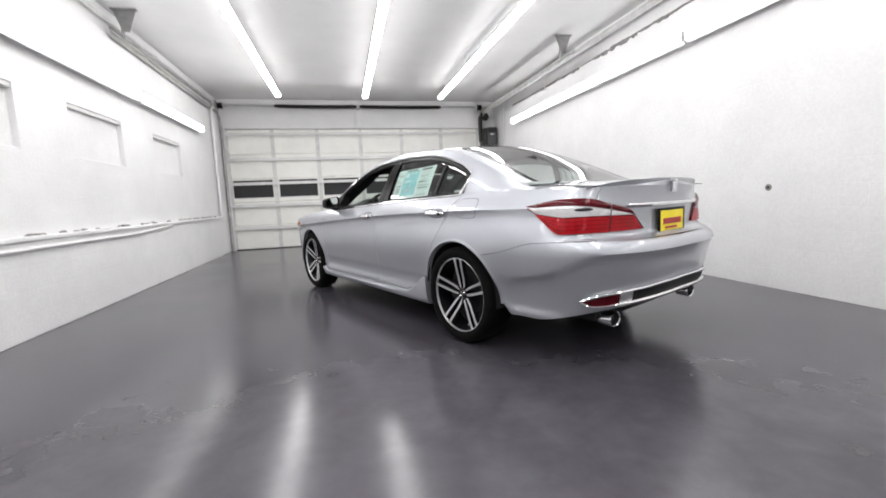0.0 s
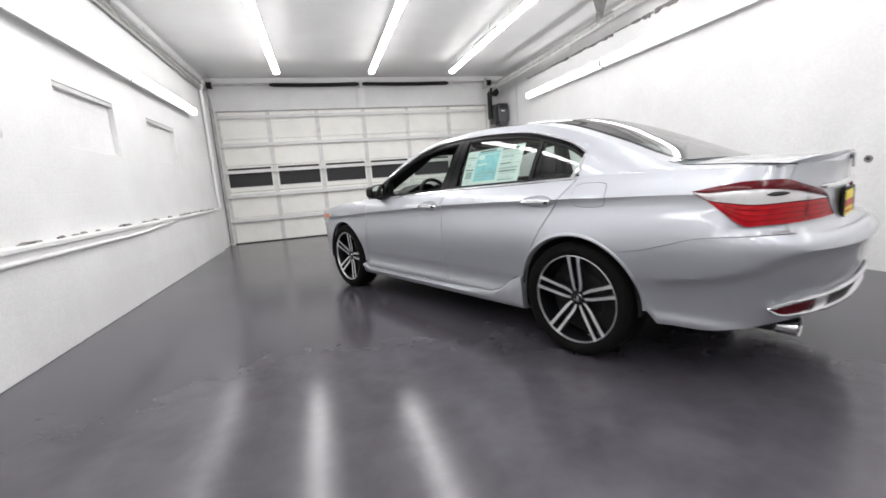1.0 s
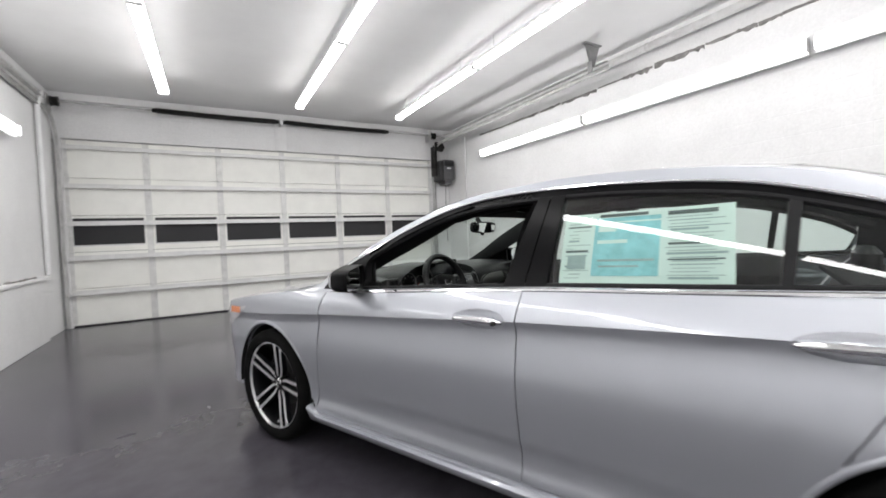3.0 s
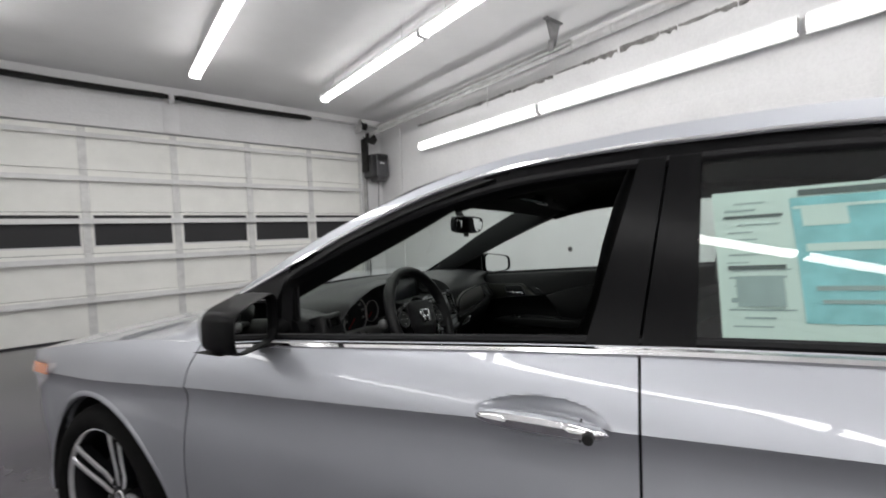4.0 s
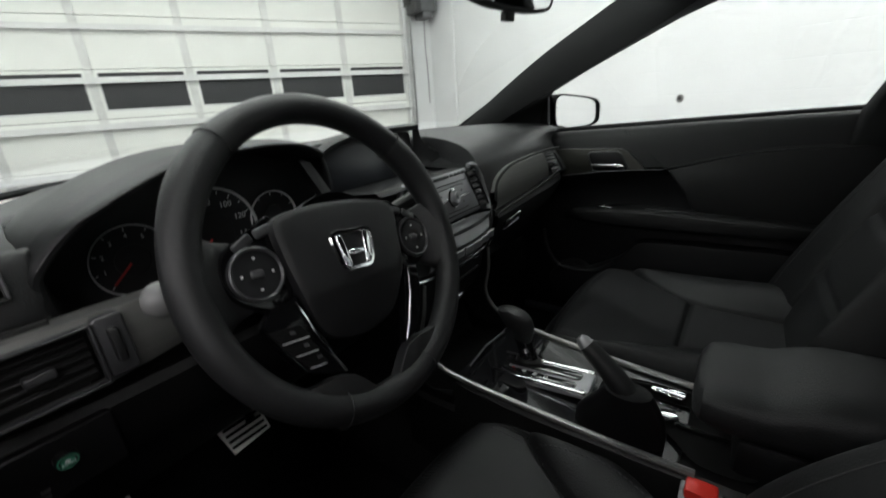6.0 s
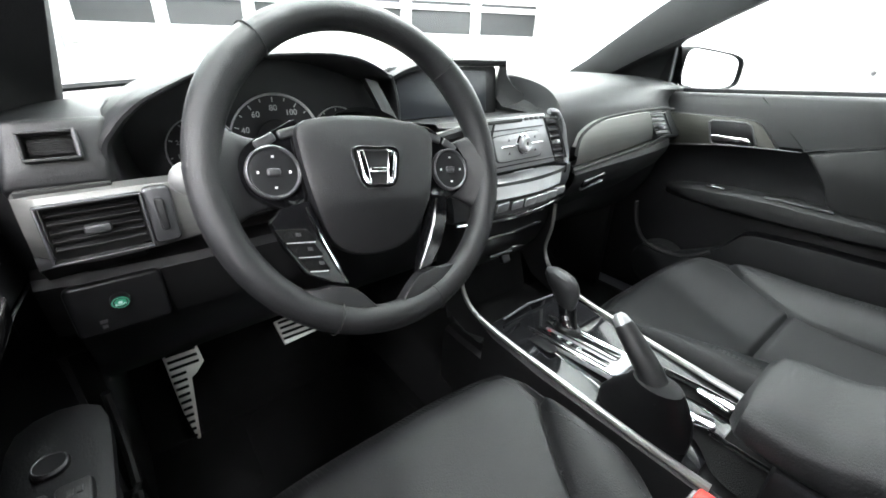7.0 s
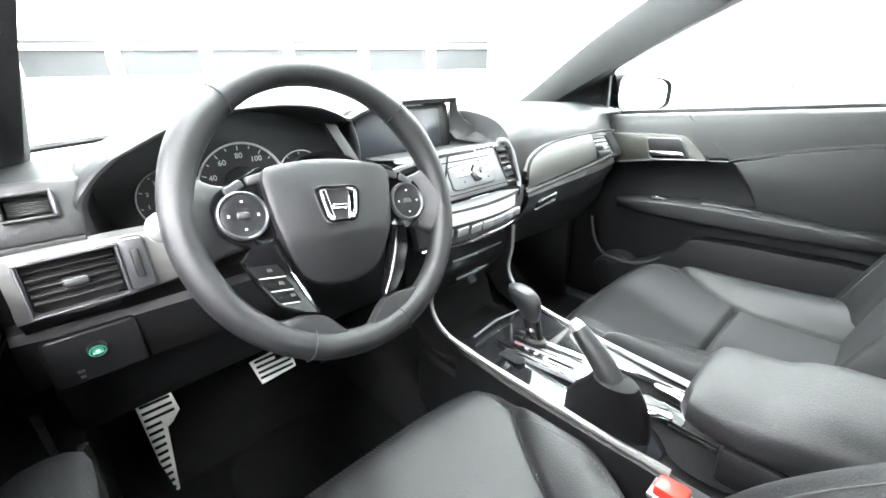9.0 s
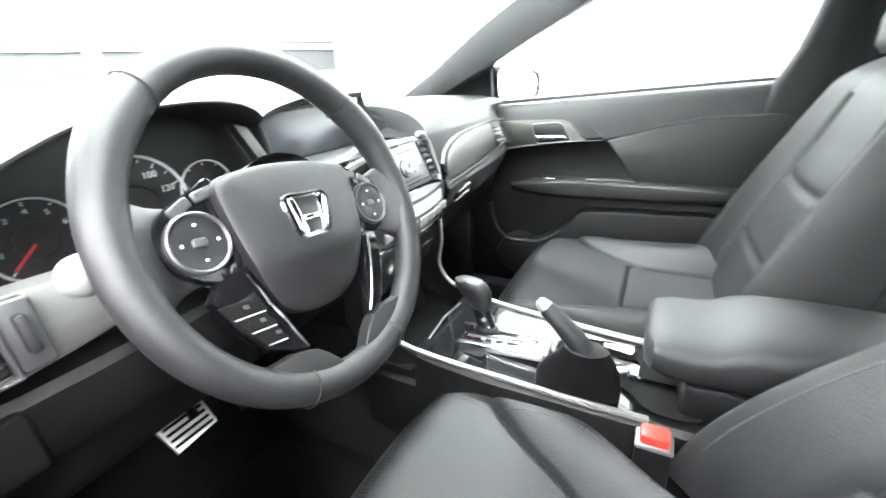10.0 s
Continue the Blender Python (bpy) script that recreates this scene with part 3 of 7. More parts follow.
YFRONT = [(0.2, 2.26), (0.3, 2.32), (0.5, 2.33), (0.62, 2.31), (0.72, 2.25), (0.8, 2.18)]
SLANT = [(2.75, 0), (1.75, 0), (1.35, 0.0), (0.84, 0.24), (0.3, 0.04), (-0.25, 0), (-0.8, 0.25), (-1.352, 0.75), (-1.6, 0.5), (-2.0, 0), (-3.0, 0)]
HANDLES = ((-0.090, 0.878), (-1.137, 0.903))
ARCH, RF, RR = 0.382, 1.388, -1.388


def lean_of(u, z):
    return curve_at(SLANT, u) * ((1.0 - z) - 0.4 * (1.0 - z) ** 2)


SILL = [(1.0, 0.262), (-0.25, 0.275), (-0.60, 0.283), (-0.747, 0.293), (-0.848, 0.338), (-0.936, 0.404), (-1.01, 0.430)]


TUCK = [(-1.70, 0.49), (-1.85, 0.508), (-2.09, 0.556), (-2.24, 0.600), (-2.34, 0.645), (-2.45, 0.668), (-3.0, 0.668)]


def tuck(u, z):
    """How far the bumper draws in under its shoulder line, which climbs round the corner."""
    d = min(0.0, z - curve_at(TUCK, u))
    return 0.026 * (1 - math.exp(d / 0.022)) - 0.11 * d


def half_width(y, z, crease, rear=1):
    c = z - crease
    w = curve_at(WY, y)
    if c >= 0:
        w -= curve_at(INSET, z)
    else:
        # tucked in sharply under the crease, full again by the middle of the door
        w -= curve_at(INSET, crease) * math.exp(-((c / 0.14) ** 2)) + 0.030 * (1 - math.exp(c / 0.04)) * math.exp(c / 0.19) * min(1.0, max(0.2, (y + 2.0) / 0.7))
        if z < 0.70:
            w -= curve_at(INSET, z)
    if y < -1.70:
        w -= tuck(y, z) * min(1.0, (-1.70 - y) / 0.16) * rear
    if -1.05 < y < 1.0 and z < 0.425:
        w -= 0.013 * min(1.0, (y + 1.05) / 0.12, (1.0 - y) / 0.12) * (1 - math.exp((z - 0.425) / 0.022))
    for yc in (RF, RR):
        d = math.hypot(y - yc, z - 0.335) - ARCH
        if d > -0.02:
            w += 0.004 * math.exp(-((d / 0.06) ** 2)) * min(1.0, max(0.0, (0.84 - z) / 0.15))
    return w


def dish(y, z):
    """Depth of the hollows behind the door handles."""
    for yh, zh in HANDLES:
        r = ((y - yh) / 0.117) ** 2 + ((z - zh) / (0.036 * (1 - 0.15 * (y - yh) / 0.117))) ** 2
        if r < 1:
            return 0.026 * (1 - r) ** 0.75
    return 0.0


def shell(u, z, side=-1, out=0.0):
    """A point of the lower body: u runs along the flank and round the corners."""
    crease = curve_at(ZCREASE, u)
    if u < -2.0:
        a = min(1.0, -2.0 - u) * math.pi / 2
        w = half_width(-2.0, z, crease, 0)
        out -= tuck(u, z)
        e = 2 / 2.5
        x, y = w * max(0.0, math.cos(a)) ** e, -2.0 + (curve_at(YREAR, z) + 2.0) * math.sin(a) ** e
        n = Vector((math.cos(a), -math.sin(a), 0))
    elif u > 1.75:
        a = min(1.0, u - 1.75) * math.pi / 2
        w = half_width(1.75, z, crease)
        e = 2 / 2.3
        x, y = w * max(0.0, math.cos(a)) ** e, 1.75 + (curve_at(YFRONT, z) - 1.75) * math.sin(a) ** e
        n = Vector((math.cos(a), math.sin(a), 0))
    else:
        y = u + lean_of(u, z)
        x = half_width(y, z, crease) - dish(y, z)
        n = Vector((1, 0, 0))
    p = Vector((x, y, z)) + n * out
    p.x *= -side * -1 if side > 0 else -1
    return p


def arch_floor(u, base):
    """Lower edge of the body at u: the base line, or the wheel arch where that is higher."""
    z = 0.80
    while z > base:
        y = u + lean_of(u, z) if -2.0 <= u <= 1.75 else shell(u, z).y
        if min(math.hypot(y - RF, z - 0.335), math.hypot(y - RR, z - 0.335)) < ARCH:
            return z
        z -= 0.002
    return base


def columns(a, b, step=0.05):
    """u values from a to b, thick where an arch edge needs them."""
    n = max(2, int(abs(b - a) / step) + 1)
    us = spread(a, b, n)
    for yc in (RF, RR):
        for k in range(25):
            y = yc + ARCH * math.cos(math.pi * k / 24) * 0.9995
            u = y
            for _ in range(12):
                zz = 0.335 + math.sqrt(max(0, ARCH**2 - (y - yc) ** 2))
                u = y - lean_of(u, zz)
            if min(a, b) < u < max(a, b):
                us.append(u)
    for yh, _ in HANDLES:
        us += [u for u in spread(yh - 0.19, yh + 0.13, 90) if min(a, b) < u < max(a, b)]
    us = sorted(set(round(u, 4) for u in us), reverse=a > b)
    return us


def panel(a, b, low, high, side, step=0.05, rows=12, out=0.0, lip=True, crease=True, top=6):
    """A body panel between u = a and b and the heights low(u), high(u), with returned edges."""
    us = columns(a, b, step)
    lines = []
    for u in us:
        z0, z1 = low(u), high(u)
        zc = curve_at(ZCREASE, u)
        if crease:
            zc = min(max(zc, z0 + 0.004), z1 - 0.004)
            zs = spread(z0, zc - 0.05, rows) + spread(zc - 0.046, zc - 0.002, top // 2) + spread(zc, z1, top)
        else:
            zs = spread(z0, z1, rows)
        line = [shell(u, z, side, out) for z in zs]
        if lip:
            inward = Vector((-side, 0, 0)) * 0.03
            k = min(1.0, max(0.0, (abs(u) - 1.95) / 0.5)) * math.pi / 2
            inward = Vector((-side * math.cos(k), math.sin(k) * (1 if u < 0 else -1), 0)) * 0.03
            line = [line[0] + inward] + line + [line[-1] + inward * 0.6]
        lines.append(line)
    if lip:
        first_, last_ = lines[0], lines[-1]
        d0 = Vector((-side * 0.018, 0.0, 0))
        lines = [[p + d0 for p in first_]] + lines + [[p + d0 for p in last_]]
    return grid(lines)


TOP = lambda u: curve_at(ZTOP, u)


def sill_line(u):
    """Height of the door's lower edge, which follows the top of the skirt."""
    z = 0.28
    for _ in range(12):
        z = 0.5 * z + 0.5 * curve_at(SILL, u + lean_of(u, z))
    return max(z, arch_floor(u, 0.2))


SILLZ = sill_line
SPLIT = lambda u: curve_at([(-1.6, 0.62), (-1.8, 0.655), (-2.05, 0.735), (-3.0, 0.735)], u)
for side in (-1, 1):
    part("front_fender", panel(0.843, 2.0, lambda u: arch_floor(u, 0.27), TOP, side), PAINT, car)
    part("front_door", panel(-0.2475, 0.837, SILLZ, TOP, side, rows=30, top=30), PAINT, car)
    part("rear_door", panel(-1.349, -0.2525, lambda u: SILLZ(u) + 0.001, TOP, side, rows=30, top=30), PAINT, car)
    part("quarter_panel", panel(-2.470, -1.355, lambda u: max(arch_floor(u, 0.215), SPLIT(u) if u < -1.62 else 0), TOP, side), PAINT, car)
    skirt = []
    for y in spread(-1.020, 1.015, 40):
        zt = curve_at(SILL, y) - 0.003 + 0.05 * max(0, (y - 0.92) / 0.1) ** 2
        xs = [half_width(y, z, 2.0) for z in (zt, zt - 0.012, 0.255, 0.225, 0.205)]
        skirt.append([Vector((side * x, y, z)) for x, z in ((xs[0] - 0.012, zt + 0.001), (xs[0] + 0.016, zt - 0.004), (xs[1] + 0.024, zt - 0.014), (0.899, 0.248), (0.893, 0.226), (0.875, 0.207), (0.82, 0.203))])
    ends = [[p + Vector((-side * 0.05, 0, 0)) for p in skirt[0]]]
    part("side_skirt", grid(ends + skirt + [[p + Vector((-side * 0.05, 0, 0)) for p in skirt[-1]]]), PAINT, car, "flared side skirt")
part("rear_bumper", joined(*[panel(-3.0, -1.64, lambda u: arch_floor(u, 0.272 if u > -2.0 else curve_at([(-3, 0.39), (-2.5, 0.345), (-2.0, 0.272)], u)), lambda u: max(SPLIT(u) - 0.003, arch_floor(u, 0.272) + 0.002), s, 0.04, 30, crease=False) for s in (-1, 1)]), PAINT, car)
part("front_bumper", joined(*[panel(2.004, 2.75, lambda u: 0.24, TOP, s, 0.05, 12) for s in (-1, 1)]), PAINT, car)
part("trunk_face", joined(*[panel(-3.0, -2.477, lambda u: 0.738, TOP, s, 0.04, 10) for s in (-1, 1)]), PAINT, car)


def cap(us, centre, power=2.2, n=24):
    """Crowned skin across the car between the two flanks' top edges."""
    lines = []
    for u in us:
        a, b = shell(u, TOP(u), -1), shell(u, TOP(u), 1)
        lines.append([Vector((a.x + (b.x - a.x) * k / n, a.y, a.z + (curve_at(centre, a.y) - a.z) * (1 - abs(2 * k / n - 1) ** power))) for k in range(n + 1)])
    return grid(lines)


part("hood", cap(spread(0.97, 2.6, 26), [(0.95, 0.955), (1.25, 0.94), (1.7, 0.885), (2.1, 0.80), (2.3, 0.72)], 3.0), PAINT, car)
part("trunk_lid", cap(spread(-1.66, -2.98, 24), [(-1.6, 1.095), (-1.95, 1.085), (-2.25, 1.070), (-2.42, 1.060)], 2.6), PAINT, car)

for s in (-1, 1):
    line = []
    for k in range(13):
        t = k / 12
        x, y = 0.60 + 0.075 * t ** 1.5, -1.72 - 0.60 * t
        a = shell(y, TOP(y), 1)
        mid = curve_at([(-1.6, 1.095), (-1.95, 1.085), (-2.25, 1.070), (-2.42, 1.060)], y)
        line.append((s * x, y, a.z + (mid - a.z) * (1 - min(1.0, x / a.x) ** 2.6) + 0.0008))
    part("trunk_joint", tube(line, 0.0028, 6), SEAL, car)

# greenhouse
ZT = [(1.05, 0.955), (0.80, 1.090), (0.60, 1.192), (0.44, 1.262), (0.23, 1.336), (0.037, 1.382), (-0.13, 1.400), (-0.32, 1.414), (-0.6, 1.415), (-0.935, 1.388), (-1.195, 1.328), (-1.5, 1.213), (-1.75, 1.105), (-1.95, 1.045)]
XT = [(1.05, 0.755), (0.6, 0.70), (0.26, 0.655), (0.0, 0.625), (-0.32, 0.61), (-0.6, 0.605), (-0.935, 0.61), (-1.195, 0.63), (-1.5, 0.665), (-1.75, 0.70), (-1.95, 0.715)]
RIMLINE = [(0.92, 1.005), (0.80, 1.060), (0.62, 1.142), (0.445, 1.222), (0.224, 1.306), (0.028, 1.352), (-0.128, 1.367), (-0.32, 1.374), (-0.6, 1.370), (-0.935, 1.338), (-1.195, 1.266), (-1.3, 1.222), (-1.395, 1.16)]
DLO = [(y, z - 0.030) for y, z in RIMLINE]


def green(y, z, side, out=0.0):
    """A point of the greenhouse flank."""
    zb = TOP(y)
    xb = half_width(y, zb, curve_at(ZCREASE, y))
    zt, xt = curve_at(ZT, y), curve_at(XT, y)
    t = min(1.0, max(0.0, (z - zb) / (zt - zb)))
    x = xb - 0.006 + (xt - xb + 0.006) * (0.75 * t + 0.25 * t * t)
    return Vector((side * (x + out), y, z))


LOW = lambda y: TOP(y) + 0.014
OPEN0, OPEN1 = 0.90, -1.372
for side in (-1, 1):
    lines = []
    ys = sorted(set(spread(1.05, -1.95, 66) + [OPEN0, OPEN0 - 0.001, OPEN1, OPEN1 + 0.001]), reverse=True)
    for lower in (True, False):
        strip = []
        for y in ys:
            openw = OPEN1 < y < OPEN0
            zl = min(LOW(y), curve_at(ZT, y) - 0.012)
            zh = max(curve_at(RIMLINE, y), zl) if openw else zl
            zt = curve_at(ZT, y)
            zs = spread(TOP(y) - 0.003, zl, 3) if lower else spread(zh, zt, 7)
            row = [green(y, z, side) for z in zs]
            if not lower:
                inn = Vector((-side * 0.045, 0, 0.0))
                row = [row[0] + inn] + row
            strip.append(row)
        lines.append(grid(strip))
    part("body_side_frame", joined(*lines), PAINT, car)

    def strip_along(ya, yb, z_of, n, r, out=0.004):
        return tube([green(y, z_of(y), side, out) for y in spread(ya, yb, n)], r, 8)

    part("belt_moulding", joined(strip_along(0.69, -1.345, lambda y: TOP(y) + 0.003, 40, 0.0095, 0.002)), CHROME, car, "chrome belt moulding")
    part("window_moulding", strip_along(0.90, -1.375, lambda y: curve_at(RIMLINE, y), 56, 0.0065, 0.002), CHROME, car, "chrome strip over the side windows")
    part("corner_moulding", tube([green(-1.335, 1.032, side, 0.003), green(-1.36, 1.08, side, 0.003), green(-1.38, 1.155, side, 0.003)], [0.014, 0.011, 0.007], 8), CHROME, car)
    part("window_seal", joined(strip_along(0.66, -1.37, lambda y: curve_at(DLO, y) - 0.008, 50, 0.011, -0.014), strip_along(0.66, -1.36, lambda y: LOW(y) + 0.004, 40, 0.010, -0.014)), SEAL, car)

    frame_rows = []
    for y in spread(0.895, -1.37, 60):
        z0 = max(curve_at(DLO, y), LOW(y) - 0.004)
        z1 = curve_at(RIMLINE, y)
        a = [green(y, z, side, -0.004) for z in spread(min(z0, z1 - 0.002), z1, 4)]
        frame_rows.append([a[0] + Vector((-side * 0.045, 0, -0.006))] + a)
    part("door_frame", grid(frame_rows), PILLAR, car, "satin black door frame")

    def pillar(ya, yb, lean, out=-0.002, lean_b=None):
        lean_b = lean if lean_b is None else lean_b
        rows = []
        for k in range(9):
            t = k / 8
            line = []
            for m in range(5):
                y = ya + (yb - ya) * m / 4 + (lean + (lean_b - lean) * m / 4) * t
                z = LOW(y) + (curve_at(RIMLINE, y) - 0.006 - LOW(y)) * t
                line.append(green(y, z, side, out))
            inn = Vector((-side * 0.05, 0, 0))
            rows.append([line[0] + inn] + line + [line[-1] + inn])
        return grid(rows)

    part("pillar_cover", pillar(-0.160, -0.2475, -0.100, lean_b=-0.060), PILLAR, car, "satin black pillar cover")
    part("pillar_cover", pillar(-0.2525, -0.335, -0.060, lean_b=-0.030), PILLAR, car, "satin black pillar cover")
    part("window_divider", pillar(-1.005, -1.035, -0.03, -0.004), SEAL, car)

    def pane(ya, yb, la=0.0, lb=0.0):
        rows = []
        for k in range(9):
            t = k / 8
            rows.append([green(y + (la + (lb - la) * m / 12) * t, LOW(y) + (curve_at(DLO, y + (la + (lb - la) * m / 12) * t) - LOW(y)) * t, side, -0.014) for m, y in enumerate(spread(ya, yb, 13))])
        return grid(rows)

    panes = [("rear_window_pane", -0.335, -1.005, -0.030, -0.03), ("quarter_pane", -1.035, -1.365, -0.03, -0.02)]
    if side > 0:
        panes.append(("front_window_pane", 0.695, -0.160, 0.0, -0.100))
    for nm, ya, yb, la, lb in panes:
        part(nm, pane(ya, yb, la, lb), GLASS, car)
    part("mirror_patch", grid([[green(y, z, side, -0.001) for z in spread(LOW(y) - 0.012, max(LOW(y) - 0.01, curve_at(RIMLINE, y) - 0.004), 6)] for y in spread(0.90, 0.640, 8)]), SHELL_BLACK, car)


def across(ya, yb, bulge_a, bulge_b, crown_a, crown_b, n=14, m=24, drop=0.0, lo=-1.0, hi=1.0):
    """Skin between the two roof edges from ya to yb; its middle bulges along y and up. lo and hi bound it across."""
    rows = []
    for i in range(n + 1):
        t = i / n
        y = ya + (yb - ya) * t
        zt, xt = curve_at(ZT, y), curve_at(XT, y)
        bl, cr = bulge_a + (bulge_b - bulge_a) * t, crown_a + (crown_b - crown_a) * t
        rows.append([Vector((xt * v, y + bl * (1 - abs(v) ** 2.2), zt + cr * (1 - abs(v) ** 2.4) - drop)) for v in spread(lo, hi, m + 1)])
    return grid(rows)


part("roof", across(0.155, -1.02, 0.16, -0.10, 0.035, 0.045, 20), PAINT, car)
part("windshield", across(1.02, 0.16, 0.24, 0.16, 0.0, 0.035), SHIELD, car, "clear greenish windshield")
for s in (-1, 1):
    part("windshield_frame", tube([(s * (curve_at(XT, y) - 0.012), y, curve_at(ZT, y) - 0.001) for y in spread(1.04, 0.15, 16)], 0.006, 8), SEAL, car)
part("rear_window", across(-1.03, -1.80, -0.10, -0.14, 0.045, 0.0, 14, 24, 0.002, -0.87, 0.87), REAR_GLASS, car)
for s in (-1, 1):
    a, b = sorted((s * 0.80, s * 0.87)), sorted((s * 0.862, s * 1.0))
    part("rear_pillar_skin", across(-1.02, -1.82, -0.10, -0.14, 0.045, 0.0, 14, 6, 0.0, *b), PAINT, car)
    part("glass_border", across(-1.03, -1.80, -0.10, -0.14, 0.045, 0.0, 14, 4, 0.0012, *a), PILLAR, car, "black border of the rear glass")


def tail_lamp(side):
    lamp = new("tail_lamp")
    lamp.parent = car
    hi = [(-1.980, 0.939), (-2.04, 0.952), (-2.13, 0.965), (-2.22, 0.973), (-2.40, 0.973), (-2.46, 0.967), (-2.54, 0.948), (-2.73, 0.897), (-2.76, 0.860), (-2.815, 0.790)]
    lo = [(-1.980, 0.937), (-2.028, 0.903), (-2.098, 0.858), (-2.232, 0.786), (-2.30, 0.784), (-2.815, 0.786)]
    b1 = [(-1.980, 0.9375), (-2.03, 0.903), (-2.048, 0.896), (-2.139, 0.884), (-2.271, 0.872), (-2.469, 0.873), (-2.73, 0.868), (-2.745, 0.866), (-2.76, 0.857), (-2.815, 0.788)]
    b2 = [(-1.980, 0.938), (-2.033, 0.932), (-2.15, 0.938), (-2.269, 0.940), (-2.40, 0.934), (-2.509, 0.922), (-2.73, 0.880), (-2.745, 0.871), (-2.76, 0.858), (-2.815, 0.789)]
    for nm, a, b, mat, out in (("red_lens", lo, b1, LENS_RED, 0.012), ("clear_lens", b1, b2, LENS_CLEAR, 0.010), ("dark_lens", b2, hi, LENS_DARK, 0.014)):
        for ua, ub in ((-1.980, -2.588), (-2.596, -2.815)):
            rows = []
            for u in spread(ua, ub, 24):
                z0, z1 = curve_at(a, u), max(curve_at(b, u), curve_at(a, u) + 0.001)
                line = [shell(u, z, side, out + 0.004 * math.sin(math.pi * i / 6)) for i, z in enumerate(spread(z0, z1, 7))]
                rows.append([shell(u, z0, side, 0.0)] + line + [shell(u, z1, side, 0.0)])
            part(nm, grid(rows), mat, lamp)
    part("reversing_bulb", tube([shell(u, 0.912, side, 0.011) for u in spread(-2.34, -2.47, 6)], [0.004, 0.009, 0.010, 0.010, 0.009, 0.004], 8), STEEL, lamp)
    for edge in (b1, b2):
        part("lens_border", tube([shell(u, curve_at(edge, u), side, 0.0145) for u in spread(-2.00, -2.74, 26)], 0.0022, 6), LENS_DARK, lamp)
    for q in (0.25, 0.5, 0.75):
        part("lens_rib", joined(tube([shell(u, curve_at(lo, u) + (curve_at(b1, u) - curve_at(lo, u)) * q, side, 0.017) for u in spread(-2.12, -2.75, 24)], 0.0013, 6)), LENS_DARK, lamp)
    return lamp


tail_lamp(-1)
tail_lamp(1)
part("trunk_chrome_bar", joined(*[tube([shell(u, 0.921 + 0.02 * max(0.0, u + 2.80), s, 0.006) for u in spread(-2.70, -3.0, 20)], [0.005, 0.009] + [0.013] * 18, 8) for s in (-1, 1)]), CHROME, car, "chrome bar over the plate")


def spoiler():
    rows = []
    for k in range(33):
        s = 2 * k / 32 - 1
        x = 0.66 * s
        y = -2.365 + 0.14 * abs(s) ** 3
        z = 1.046 - 0.012 * s * s
        h = 0.028 * (1 - abs(s) ** 4) + 0.001
        rows.append([(x, y + 0.17, z + 0.004), (x, y + 0.06, z + 0.006 + 0.45 * h), (x, y - 0.03, z + h), (x, y - 0.038, z + h), (x, y - 0.041, z + h - 0.004), (x, y - 0.036, z + h * 0.45), (x, y - 0.030, z), (x, y - 0.026, z - 0.014)])
    return grid(rows)


part("spoiler", spoiler(), PAINT, car, "low trunk-lid spoiler")
part("trunk_emblem", joined(tube([(-0.043, -2.42, 1.06), (-0.03, -2.42, 0.99), (0.03, -2.42, 0.99), (0.043, -2.42, 1.06), (-0.043, -2.42, 1.06)], 0.004, 6), prism([(-0.02, 1.05), (0.02, 1.05), (0.014, 1.0), (-0.014, 1.0)], "y", -2.425, -2.415)), CHROME, car, "plain chrome badge")


def plate():
    p = part("licence_plate", box(-0.155, 0.155, -2.415, -2.407, 0.722, 0.882, 0.004), YELLOW, car, "yellow dealer plate in a black frame")
    part("plate_frame", joined(box(-0.165, 0.165, -2.418, -2.404, 0.712, 0.726, 0.003), box(-0.165, 0.165, -2.418, -2.404, 0.878, 0.892, 0.003), box(-0.165, -0.152, -2.418, -2.404, 0.726, 0.878, 0.003), box(0.152, 0.165, -2.418, -2.404, 0.726, 0.878, 0.003)), SEAL, p)
    part("print_bar", joined(box(-0.115, 0.115, -2.4175, -2.415, 0.795, 0.830), box(-0.09, 0.06, -2.4175, -2.415, 0.768, 0.780)), RED_INK, p, "red unreadable print", smooth=False)
    part("print_bar", box(-0.12, 0.12, -2.4175, -2.415, 0.735, 0.742), INK, p, smooth=False)


plate()


